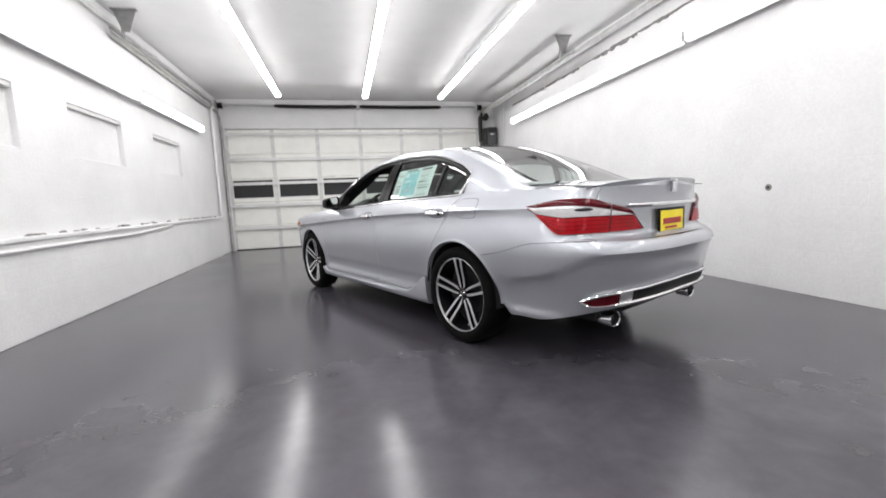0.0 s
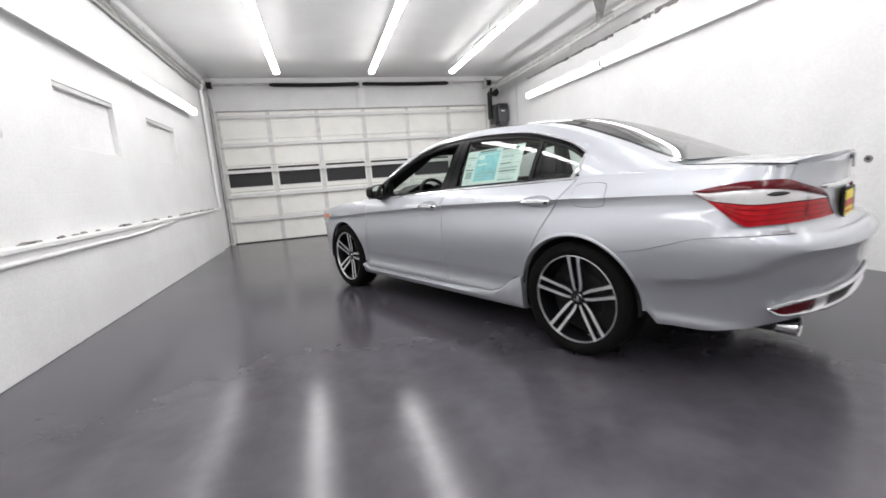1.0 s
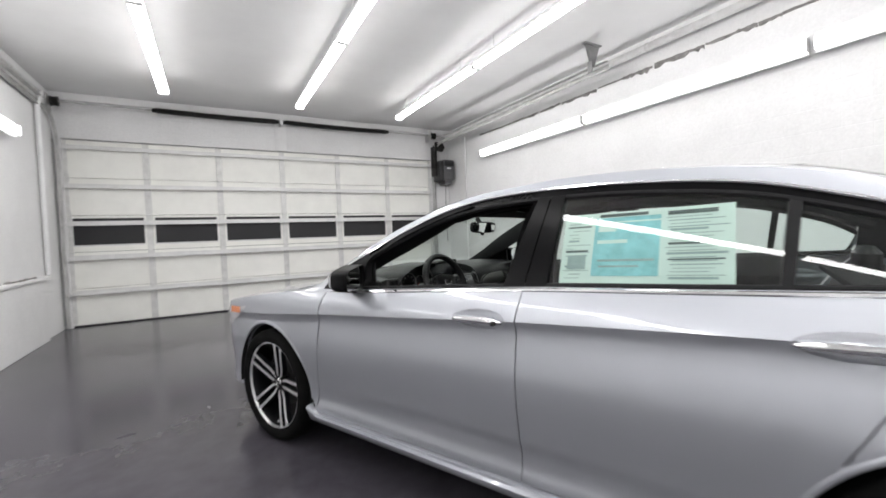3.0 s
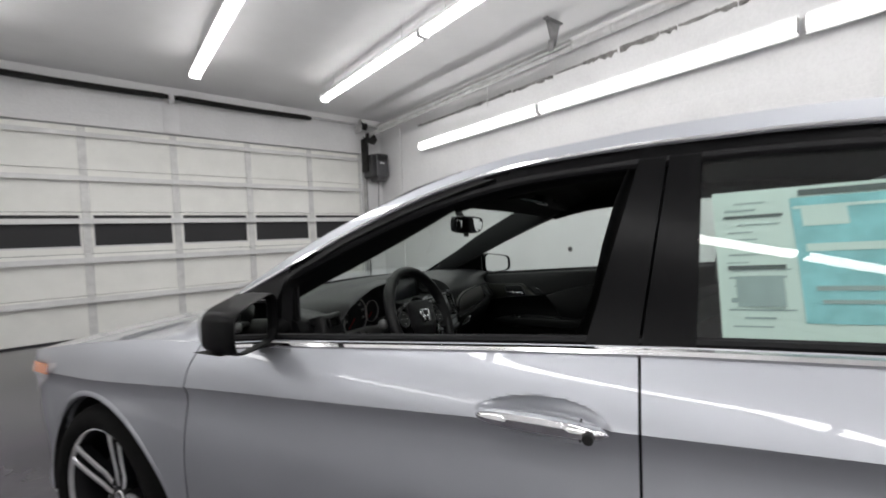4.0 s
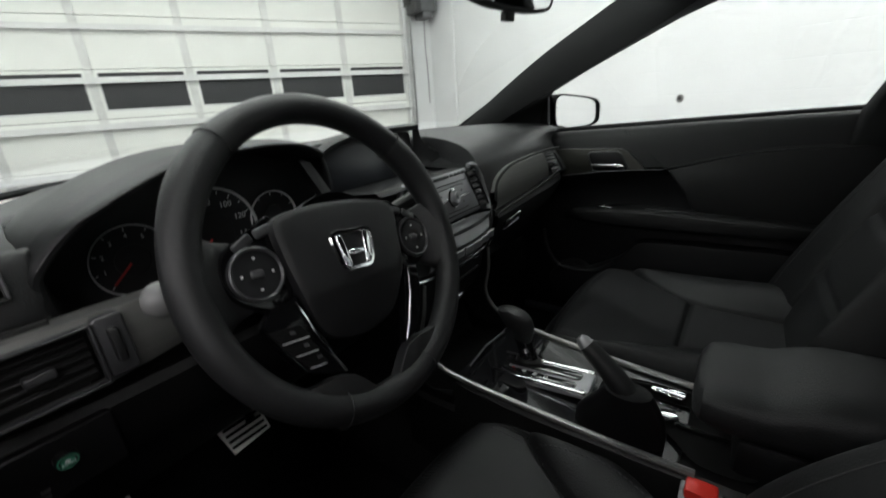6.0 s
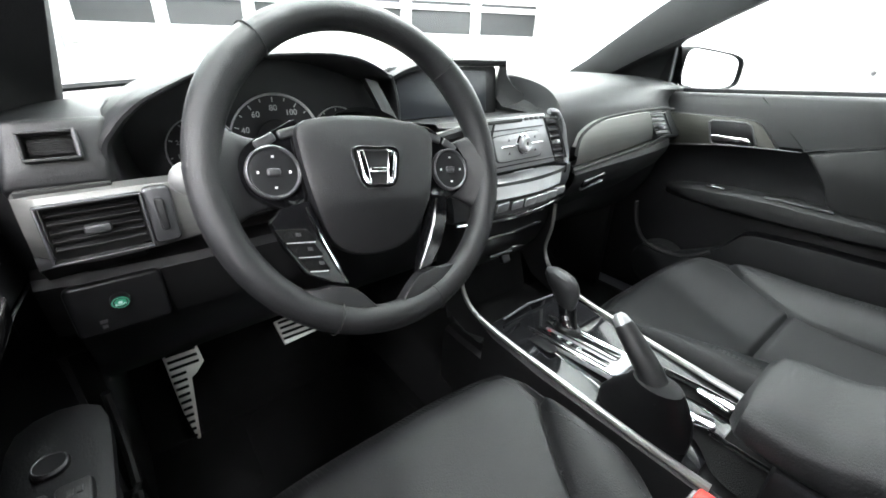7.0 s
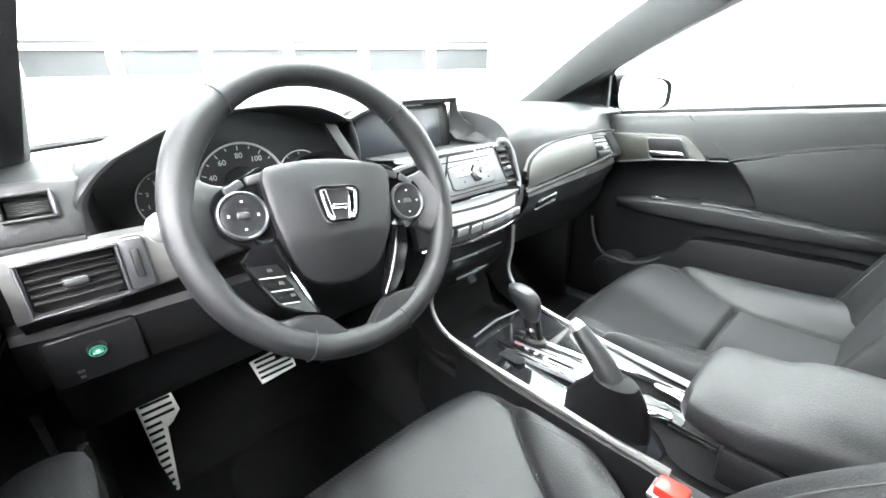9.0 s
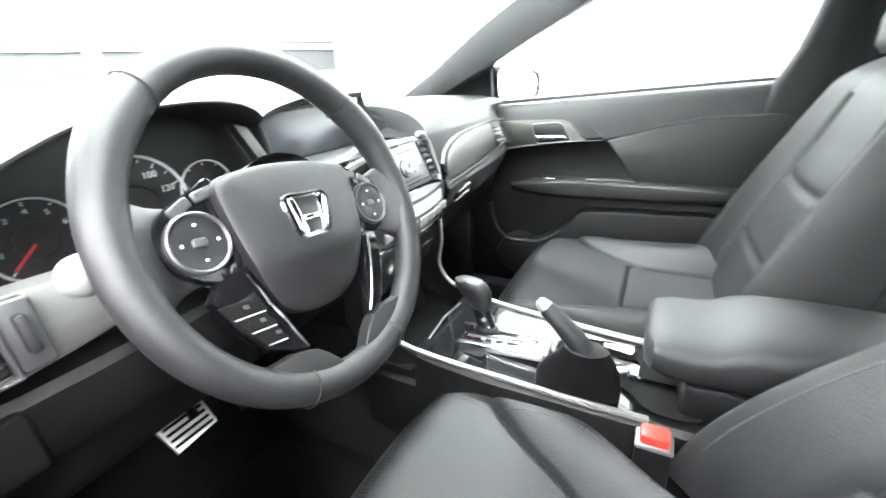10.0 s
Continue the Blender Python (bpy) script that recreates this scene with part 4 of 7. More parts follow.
for side in (-1, 1):
    upper = [(-3.0, 0.478), (-2.858, 0.472), (-2.596, 0.453), (-2.422, 0.436), (-2.307, 0.408)]
    lower = [(-3.0, 0.400), (-2.789, 0.391), (-2.602, 0.380), (-2.497, 0.373), (-2.373, 0.376), (-2.307, 0.404)]
    part("bumper_chrome", tube([shell(u, curve_at(upper, u), side, 0.014) for u in spread(-2.300, -3.0, 24)], [0.003] + [0.010] * 23, 8), CHROME, car, "chrome lower bumper moulding")
    part("lower_moulding", tube([shell(u, curve_at(lower, u), side, 0.012) for u in spread(-2.304, -3.0, 26)], [0.003] + [0.006] * 7 + [0.009] * 4 + [0.015] * 14, 8), CHROME, car)
    refl = [[shell(u, curve_at(lower, u) + (curve_at(upper, u) - curve_at(lower, u)) * t, side, 0.008) for t in spread(0, 1, 4)] for u in spread(-2.31, -2.575, 14)]
    part("rear_reflector", grid(refl), LENS_DARK, car, "dark red bumper reflector")
    plug = [[shell(u, curve_at(lower, u) + (curve_at(upper, u) - curve_at(lower, u)) * t, side, 0.010) for t in spread(0, 1, 4)] for u in spread(-2.575, -2.66, 5)]
    part("reflector_end", grid(plug), MACHINED, car)
    dark = [[shell(u, curve_at(lower, u) + (curve_at(upper, u) - curve_at(lower, u)) * t, side, 0.006) for t in spread(0, 1, 4)] for u in spread(-2.66, -3.0, 12)]
    part("valance_grille", grid(dark), SEAL, car)
    ex = joined(lathe([(0.0, 0.042), (-0.075, 0.046), (-0.085, 0.043), (-0.08, 0.038), (0.0, 0.036)], "y", 24, (side * 0.50, -2.25, 0.275)))
    for v in ex.verts:
        v.co.x = side * 0.50 + (v.co.x - side * 0.50) * 1.25
    part("exhaust_tip", ex, CHROME, car, "oval chrome exhaust tip")
    part("exhaust_bore", lathe([(-0.05, 0.0), (-0.05, 0.042), (-0.02, 0.04)], "y", 20, (side * 0.50, -2.25, 0.275)), UNDER, car)
    # handles: a tapered bright bar across the hollow, with a lock at its rear end
    for y0, z0 in HANDLES:
        xs = half_width(y0, z0, curve_at(ZCREASE, y0)) + 0.004
        rings = []
        for q in spread(-1, 1, 25):
            k = max(0.0, 1 - abs(q) ** 2.4)
            hh, out_ = 0.0025 + 0.0145 * k ** 0.6, 0.001 + 0.022 * k ** 0.5
            zc, y = z0 - 0.004 + 0.004 * (1 - q * q), y0 - 0.114 * q
            rings.append([(side * (xs + out_ * a), y, zc + hh * b) for a, b in ((-0.9, 0.8), (0.2, 1.0), (0.75, 0.85), (1.0, 0.45), (1.03, 0.0), (0.95, -0.5), (0.6, -0.9), (0.1, -1.0), (-0.9, -0.8))])
        h = part("door_handle", loft(rings), CHROME, car, "bright tapered door handle")
        part("handle_top", tube([(side * (xs + 0.012 * (1 - q**4)), y0 - 0.114 * q, z0 + 0.0135 * (1 - abs(q) ** 2.4) ** 0.6 + 0.001) for q in spread(-0.9, 0.9, 15)], 0.0045, 6), PAINT, h)
        part("lock", lathe([(side * (xs + 0.026), 0.0), (side * (xs + 0.026), 0.009), (side * (xs + 0.012), 0.010)], "x", 14, (0, y0 - 0.086, z0 - 0.004)), STEEL, h)
        part("handle_gap", box(side * (xs + 0.002) - 0.012, side * (xs + 0.002) + 0.012, y0 - 0.074, y0 - 0.0715, z0 - 0.016, z0 + 0.014), SEAL, h, smooth=False)
# fuel flap: a raised rounded door with a dark joint
for k, (o, g, m) in enumerate(((0.0006, 0.0, SEAL), (0.0022, 0.0022, PAINT))):
    rows = []
    for t in spread(0, 1, 9):
        line = []
        for s in spread(0, 1, 9):
            cx, cz = 2 * s - 1, 2 * t - 1
            qx = cx * (1 - 0.14 * cz**4)
            qz = cz * (1 - 0.14 * cx**4)
            z = 0.934 + qz * (0.066 - g)
            u = -1.472 + qx * (0.098 - g)
            line.append(shell(u - lean_of(u, z), z, -1, o))
        rows.append(line)
    part("fuel_flap" if k else "fuel_flap_joint", grid(rows), m, car)
# side markers and headlamp corners
for side in (-1, 1):
    part("headlamp", grid([[shell(u, z, side, 0.006) for z in spread(curve_at([(1.62, 0.80), (2.4, 0.67)], u) - 0.10 * min(1, (u - 1.6) / 0.25), curve_at([(1.62, 0.805), (2.4, 0.68)], u), 6)] for u in spread(1.62, 2.45, 16)]), LENS_CLEAR, car)
    part("side_marker", grid([[shell(u, z, side, 0.010) for z in spread(0.755, 0.795, 4)] for u in spread(1.68, 1.80, 6)]), AMBER, car, "amber side marker")


# mirrors
def door_mirror(side, cx0, fore, lean):
    def loop(k, y, skew=0.0, n=36):
        pts = []
        for i in range(n):
            t = 2 * math.pi * i / n
            c, q = math.cos(t), math.sin(t)
            cx = abs(c) ** 0.42 * (1 if c > 0 else -1)
            cz = abs(q) ** 0.50 * (1 if q > 0 else -1)
            h = 0.057 - 0.008 * cx
            pts.append((side * (cx0 + 0.091 * k * cx), y + fore - skew * lean * cx, 1.014 + h * k * cz - 0.006 * cx))
        return pts
    rings = [loop(k, y, 0.034 * w) for k, y, w in ((0.12, 0.688, 0.2), (0.45, 0.682, 0.4), (0.74, 0.664, 0.6), (0.92, 0.632, 0.8), (0.99, 0.595, 1), (1.0, 0.560, 1), (0.985, 0.540, 1), (0.95, 0.532, 1), (0.91, 0.534, 1), (0.90, 0.548, 1))]
    m = part("door_mirror", loft(rings), PAINT, car, "silver door mirror on a black foot")
    part("mirror_bezel", grid([loop(k, y, 0.034) + [loop(k, y, 0.034)[0]] for k, y in ((0.93, 0.640), (1.002, 0.600), (1.006, 0.555), (1.006, 0.540), (0.965, 0.5275), (0.915, 0.529), (0.895, 0.546))]), SHELL_BLACK, m, "black mirror rim")
    part("mirror_glass", loft([loop(0.905, 0.541, 0.034), loop(0.905, 0.546, 0.034)]), MIRROR, m, "mirror glass")
    part("mirror_foot", tube([(side * 0.770, 0.66, 0.965), (side * 0.81, 0.655, 0.952), (side * 0.87, 0.640, 0.953), (side * (cx0 - 0.02), 0.62 + fore, 0.962)], [0.040, 0.030, 0.026, 0.020], 12, squash=0.75), SHELL_BLACK, m, "black mirror foot")
    part("mirror_underside", grid([[(side * (cx0 + x * 0.85), y + fore, 1.016 - 0.0585 + 0.009 * x / 0.11 - 0.003) for x in spread(-0.10, 0.10, 8)] for y in (0.545, 0.60, 0.64)]), SEAL, m)
    return m


door_mirror(-1, 0.938, 0.012, 1.0)
door_mirror(1, 0.900, 0.060, 1.5)


# wheels
def wheel(side):
    w = new("wheel")
    w.parent = car
    o = side  # outward
    tyre = [(o * 0.088, 0.257), (o * 0.106, 0.262), (o * 0.117, 0.280), (o * 0.116, 0.305), (o * 0.104, 0.325), (o * 0.085, 0.334), (o * 0.05, 0.3365), (0, 0.337), (-o * 0.05, 0.3365), (-o * 0.09, 0.332), (-o * 0.116, 0.30), (-o * 0.10, 0.255)]
    part("tyre", lathe(tyre, "x", 64), RUBBER, w, "black low-profile tyre")
    rim = part("rim", lathe([(-o * 0.10, 0.253), (-o * 0.06, 0.240), (o * 0.02, 0.238), (o * 0.08, 0.248), (o * 0.094, 0.254)], "x", 64), RIM_BLACK, w, "machined and gloss black five twin-spoke rim")
    part("rim_lip", lathe([(o * 0.078, 0.2505), (o * 0.095, 0.2520), (o * 0.102, 0.2550), (o * 0.101, 0.2590), (o * 0.088, 0.2600)], "x", 64), MACHINED, rim)
    part("dish", lathe([(o * 0.0, 0.0), (o * 0.0, 0.15), (-o * 0.03, 0.232)], "x", 40), UNDER, rim)
    for k in range(5):
        base = math.pi / 2 + 2 * math.pi * k / 5
        for s in (-1, 1):
            def q(r, off, h):
                c, sn = math.cos(base), math.sin(base)
                return Vector((o * h, r * c - off * sn, r * sn + off * c))
            path = [(0.042, 0.016 * s, 0.060, 0.0075), (0.066, 0.0215 * s, 0.063, 0.0095), (0.10, 0.0250 * s, 0.067, 0.0105), (0.16, 0.0270 * s, 0.080, 0.0105), (0.22, 0.0290 * s, 0.091, 0.0110), (0.2535, 0.0305 * s, 0.0955, 0.0135)]
            rings_b = [[q(r, off - hw * 1.15, h - 0.03), q(r, off - hw * 1.1, h - 0.002), q(r, off + hw * 1.1, h - 0.002), q(r, off + hw * 1.15, h - 0.03)] for r, off, h, hw in path]
            part("spoke_flank", loft(rings_b), RIM_BLACK, rim, smooth=False)
            rings_f = [[q(r, off - hw * 0.9, h - 0.003), q(r, off - hw * 0.78, h + 0.002), q(r, off + hw * 0.78, h + 0.002), q(r, off + hw * 0.9, h - 0.003)] for r, off, h, hw in path]
            part("spoke", loft(rings_f), MACHINED, rim, smooth=False)
    part("hub", lathe([(o * 0.02, 0.046), (o * 0.056, 0.045), (o * 0.062, 0.042), (o * 0.064, 0.036), (o * 0.060, 0.034), (o * 0.060, 0.0)], "x", 28), RIM_BLACK, rim)
    part("hub_badge", joined(lathe([(o * 0.0605, 0.024), (o * 0.064, 0.026), (o * 0.0605, 0.029)], "x", 20), prism([(-0.011, 0.014), (0.011, 0.014), (0.007, -0.014), (-0.007, -0.014)], "x", o * 0.0605, o * 0.0635)), CHROME, rim, "plain chrome badge")
    for k in range(5):
        a = math.pi / 2 + 2 * math.pi * (k + 0.5) / 5
        part("wheel_nut", lathe([(o * 0.05, 0.010), (o * 0.066, 0.010), (o * 0.070, 0.006), (o * 0.070, 0.0)], "x", 8, (0, 0.055 * math.cos(a), 0.055 * math.sin(a))), STEEL, rim)
    part("brake_disc", lathe([(o * 0.005, 0.06), (o * 0.005, 0.145), (-o * 0.018, 0.145), (-o * 0.018, 0.06)], "x", 40), STEEL, w)
    part("caliper", loft([[(o * x, r * math.cos(a), r * math.sin(a)) for x, r in ((-0.05, 0.10), (0.035, 0.10), (0.035, 0.158), (-0.05, 0.158))] for a in spread(-0.3, 0.55, 8)]), STEEL, w)
    part("valve", tube([(o * 0.085, -0.09, -0.20), (o * 0.10, -0.088, -0.195)], 0.004, 6), CHROME, rim)
    return w


left = wheel(-1)
left.matrix_basis = pose(-0.785, RR, 0.336, -1, 0, 0)
copy_thing(left, pose(-0.785, RF, 0.336, 14, 0, 0))
right = wheel(1)
right.matrix_basis = pose(0.785, RR, 0.336, 20, 0, 0)
copy_thing(right, pose(0.785, RF, 0.336, -10, 0, 0))
for w in [o for o in car.children if o.name.split(".")[0] == "wheel"]:
    tagged(w, "black tyre on a machined twin-spoke rim")

for side in (-1, 1):
    for yc in (RF, RR):
        rows = []
        for k in range(25):
            a = math.pi * (k / 24) * 1.06 - 0.03 * math.pi
            c, s = math.cos(a), math.sin(a)
            rows.append([(side * 0.885, yc + 0.372 * c, 0.335 + 0.372 * s), (side * 0.60, yc + 0.375 * c, 0.335 + 0.375 * s), (side * 0.56, yc + 0.05 * c, 0.335 + 0.05 * s)])
        part("arch_liner", grid(rows), UNDER, car)
        lip = []
        for k in range(41):
            a = math.pi * (0.0 + 1.0 * k / 40)
            c, sn = math.cos(a), math.sin(a)
            ring = []
            for r, o in ((0.368, -0.030), (0.3755, -0.002), (0.379, 0.003), (0.385, 0.0045), (0.393, 0.002), (0.400, -0.003)):
                y, z = yc + r * c, 0.335 + r * sn
                ring.append(Vector((side * (half_width(y, z, curve_at(ZCREASE, y)) + o), y, z)))
            lip.append(ring)
        part("arch_lip", grid(lip), PAINT, car, "rolled wheel-arch lip")
part("underbody", joined(box(-0.80, 0.80, -0.98, 0.98, 0.19, 0.235), box(-0.58, 0.58, -2.25, -0.98, 0.26, 0.32), box(-0.55, 0.55, 0.98, 2.2, 0.2, 0.26), box(-0.68, 0.68, -2.2, -1.85, 0.30, 0.36)), UNDER, car, smooth=False)


# price sheet behind the rear side window
def sheet():
    def on(y, t, out=-0.022):
        z = LOW(y) + 0.012 + t * 0.245
        return green(y, z, -1, out)
    s = part("window_sheet", grid([[on(y, t) for t in spread(0, 1, 5)] for y in spread(-0.375, -0.905, 14)]), PAPER, car, "printed price sheet with a cyan block")
    part("cyan_block", grid([[on(y, t, -0.0205) for t in spread(0.10, 0.92, 4)] for y in spread(-0.487, -0.70, 5)]), CYAN, s)
    rnd = random.Random(3)
    rows = [(-0.385, -0.478, t) for t in spread(0.07, 0.90, 17)] + [(-0.715, -0.895, t) for t in spread(0.06, 0.86, 19)]
    for k, (a, b, t) in enumerate(rows):
        a2, b2 = a - rnd.uniform(0, 0.025), b + rnd.uniform(0, 0.06)
        h = 0.030 if k % 7 == 3 else rnd.choice((0.008, 0.010, 0.014))
        part("print_bar", grid([[on(y, t, -0.0205), on(y, t + h, -0.0205)] for y in spread(a2, b2, 3)]), INK, s)
    for a, b, t0, t1 in ((-0.50, -0.60, 0.55, 0.60), (-0.505, -0.685, 0.30, 0.33), (-0.51, -0.64, 0.22, 0.245), (-0.50, -0.56, 0.72, 0.84)):
        part("print_bar", grid([[on(y, t, -0.0195) for t in (t0, t1)] for y in spread(a, b, 3)]), PAPER if t0 > 0.5 else INK, s)
    part("print_bar", grid([[on(y, t, -0.0203) for t in (0.93, 0.975)] for y in spread(-0.50, -0.66, 4)]), INK_DARK, s, "dark heading bar")
    part("print_bar", grid([[on(y, t, -0.0203) for t in (0.90, 0.955)] for y in spread(-0.72, -0.86, 4)]), INK_DARK, s, "dark heading bar")
    part("print_bar", grid([[on(y, t, -0.0195) for t in (0.84, 0.86)] for y in spread(-0.49, -0.70, 4)]), PAPER, s)
    for y0, y1, t0, t1 in ((-0.39, -0.47, 0.44, 0.47), (-0.40, -0.465, 0.20, 0.40), (-0.39, -0.475, 0.80, 0.82), (-0.725, -0.82, 0.50, 0.53), (-0.725, -0.88, 0.30, 0.32)):
        part("print_bar", grid([[on(y, t, -0.0198) for t in (t0, t1)] for y in spread(y0, y1, 3)]), INK if t1 - t0 > 0.1 else INK_DARK, s)
    return s


sheet()

# ---- the cabin ----
SOFT = material("dark grey soft-touch dash skin", (0.0080, 0.0082, 0.0090), 0.48, vary=0.15, scale=6.0, bump=0.30, bump_scale=700.0, spec=0.42)
HARD = material("black grained plastic", (0.0050, 0.0050, 0.0054), 0.5, vary=0.2, scale=8.0, bump=0.3, bump_scale=600.0, spec=0.35)
GLOSS = material("piano black plastic", (0.008, 0.008, 0.009), 0.08, vary=0.2, scale=10.0, coat=0.6)
CLOTH = material("black seat leather", (0.0085, 0.0085, 0.0093), 0.52, spec=0.26, vary=0.18, scale=5.0, fine=0.15, fine_scale=300.0, bump=0.35, bump_scale=420.0)
LEATHER = material("black wheel leather", (0.0118, 0.0118, 0.0127), 0.42, spec=0.33, vary=0.12, scale=10.0, bump=0.3, bump_scale=800.0)
CARPET = material("black carpet", (0.0052, 0.0052, 0.0054), 0.95, vary=0.4, scale=30.0, bump=1.0, bump_scale=500.0, spec=0.1)
TRIM_CLOTH = material("dark grey pillar cloth", (0.0058, 0.0060, 0.0066), 0.75, vary=0.15, scale=10.0, bump=0.4, bump_scale=500.0, spec=0.3)
LINER = material("charcoal headliner cloth", (0.0048, 0.0048, 0.0053), 0.9, vary=0.15, scale=10.0, bump=0.4, bump_scale=500.0, spec=0.2)
SATIN = material("satin brushed metal trim", (0.26, 0.258, 0.250), 0.36, 0.75, vary=0.14, scale=3.0, fine=0.3, fine_scale=400.0, stretch=(1.0, 12.0, 30.0))
BEZEL = material("dark satin bezel", (0.055, 0.055, 0.058), 0.36, 0.5, vary=0.1, scale=12.0)
SILVER = material("silver plastic bezel", (0.27, 0.27, 0.28), 0.36, 0.6, vary=0.08, scale=12.0)
DIAL = material("matt black dial face", (0.012, 0.012, 0.013), 0.4, vary=0.2, scale=20.0)
SCREEN = material("dark display glass", (0.012, 0.013, 0.016), 0.30, vary=0.15, scale=3.0, spec=0.4)
STALK_GREY = material("grey stalk end plastic", (0.11, 0.11, 0.11), 0.45, vary=0.1, scale=30.0)
SMOKE = material("smoky grey switch plastic", (0.030, 0.030, 0.032), 0.28, vary=0.15, scale=20.0, spec=0.4)
PAD_BLACK = material("satin black switch pad", (0.010, 0.010, 0.011), 0.32, vary=0.15, scale=20.0, spec=0.3)
POD = material("polished black plastic", (0.004, 0.004, 0.0045), 0.10, vary=0.2, scale=12.0, spec=0.22)
DIAL_INK = material("grey-white dial print", (0.60, 0.60, 0.60), 0.5, vary=0.05, scale=30.0)
LCD = material("pale reflective display", (0.58, 0.59, 0.60), 0.22, vary=0.12, scale=14.0)
# Black plastic; on display flank, ledge and driver's trim it paints shade.
DEEP = material("deep black plastic and shade", (0.0040, 0.0040, 0.0046), 0.50, vary=0.2, scale=8.0, bump=0.3, bump_scale=600.0, spec=0.16)
WHITE_INK = material("white print", (0.72, 0.72, 0.72), 0.5, vary=0.05, scale=30.0)
SATIN_BLACK = material("satin black console plastic", (0.0075, 0.0075, 0.008), 0.34, vary=0.15, scale=10.0, spec=0.2)
RED_PLASTIC = material("red buckle button", (0.62, 0.03, 0.02), 0.4, vary=0.12, scale=25.0)
GREEN_PLASTIC = material("green button face", (0.03, 0.20, 0.12), 0.35, vary=0.15, scale=25.0)
STITCH = material("pale grey thread", (0.036, 0.036, 0.037), 0.8, vary=0.15, scale=60.0)
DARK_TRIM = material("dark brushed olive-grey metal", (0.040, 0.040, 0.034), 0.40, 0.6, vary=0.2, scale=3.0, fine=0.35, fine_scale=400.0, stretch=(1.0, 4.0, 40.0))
ALU = material("bare pedal aluminium", (0.62, 0.60, 0.57), 0.35, 0.9, vary=0.15, scale=20.0)


def lettering(text, size, depth=0.0004):
    """Flat letters in the built-in font, as a mesh."""
    c = bpy.data.curves.new("lettering", "FONT")
    c.body, c.size, c.align_x, c.align_y, c.extrude = text, size, "CENTER", "CENTER", depth
    c.resolution_u = 3
    ob = bpy.data.objects.new("lettering", c)
    scene.collection.objects.link(ob)
    me = bpy.data.meshes.new_from_object(ob.evaluated_get(bpy.context.evaluated_depsgraph_get()))
    bm = bmesh.new()
    bm.from_mesh(me)
    bpy.data.objects.remove(ob)
    bpy.data.curves.remove(c)
    bpy.data.meshes.remove(me)
    return bm


def facing(x, y, z, tilt, turn=0.0):
    """A frame whose z axis looks back at the driver: x right, y up the face; tilt leans the face upward."""
    return pose(x, y, z, 90 - tilt, 0, turn) @ Matrix.Identity(4)


def slab(w, h, d, r, n=5):
    """A rounded plate in the xy plane, thickness d to +z, with softened rim."""
    def ring(k, z):
        pts = []
        for cx, cy, a0 in ((w / 2 - r, h / 2 - r, 0), (-w / 2 + r, h / 2 - r, 90), (-w / 2 + r, -h / 2 + r, 180), (w / 2 - r, -h / 2 + r, 270)):
            for i in range(n + 1):
                a = radians(a0 + 90 * i / n)
                pts.append((cx + (r - k) * math.cos(a), cy + (r - k) * math.sin(a), z))
        return pts
    e = min(r * 0.5, d * 0.4)
    return loft([ring(0, 0), ring(0, d - e), ring(e * 0.4, d - e * 0.3), ring(e, d)])


def outline_plate(pts, d, bulge=0.0, n=4):
    """A plate from a closed outline (in order), thickness d, domed by bulge, with a rolled edge."""
    cx, cy = sum(p[0] for p in pts) / len(pts), sum(p[1] for p in pts) / len(pts)
    rings = []
    for s, z in ((1.0, 0.0), (1.0, d * 0.7), (0.985, d * 0.93), (0.95, d)) + tuple((0.95 * (1 - k / (n + 1)), d + bulge * (1 - (1 - k / (n + 1)) ** 2)) for k in range(1, n + 1)):
        rings.append([(cx + (p[0] - cx) * s, cy + (p[1] - cy) * s, z) for p in pts])
    return loft(rings)


def smooth_loop(pts, n=6):
    """A closed smooth curve through points."""
    out, m = [], len(pts)
    for i in range(m):
        p0, p1, p2, p3 = (Vector((*pts[(i + k) % m], 0)) for k in (-1, 0, 1, 2))
        for k in range(n):
            t = k / n
            q = 0.5 * ((2 * p1) + (p2 - p0) * t + (2 * p0 - 5 * p1 + 4 * p2 - p3) * t * t + (3 * p1 - p0 - 3 * p2 + p3) * t**3)
            out.append((q.x, q.y))
    return out


def smooth_line(pts, n=6):
    out = []
    pts = [Vector(p) for p in pts]
    for i in range(len(pts) - 1):
        p0, p1, p2, p3 = pts[max(i - 1, 0)], pts[i], pts[i + 1], pts[min(i + 2, len(pts) - 1)]
        for k in range(n):
            t = k / n
            out.append(0.5 * ((2 * p1) + (p2 - p0) * t + (2 * p0 - 5 * p1 + 4 * p2 - p3) * t * t + (3 * p1 - p0 - 3 * p2 + p3) * t**3))
    return out + [pts[-1]]


# floor and shell linings
part("floor_carpet", joined(box(-0.74, 0.74, -1.0, 0.95, 0.235, 0.262), box(-0.70, 0.70, -1.55, -0.98, 0.235, 0.44, 0.02)), CARPET, car, smooth=False)
part("toe_board", grid([[(x, 0.86, 0.262), (x, 0.98, 0.36), (x, 1.06, 0.52), (x, 1.08, 0.80)] for x in spread(-0.72, 0.72, 6)]), CARPET, car)
part("tunnel", prism(smooth_loop([(-0.15, 0.262), (-0.13, 0.36), (-0.08, 0.40), (0.08, 0.40), (0.13, 0.36), (0.15, 0.262)], 3), "y", -1.0, 1.0), CARPET, car)
mat_ = part("floor_mat", joined(outline_plate(smooth_loop([(-0.60, 0.12), (-0.20, 0.12), (-0.19, 0.70), (-0.25, 0.84), (-0.50, 0.84), (-0.53, 0.66), (-0.60, 0.60)], 4), 0.01, 0.0, 1)), CARPET, car, "black carpet mat")
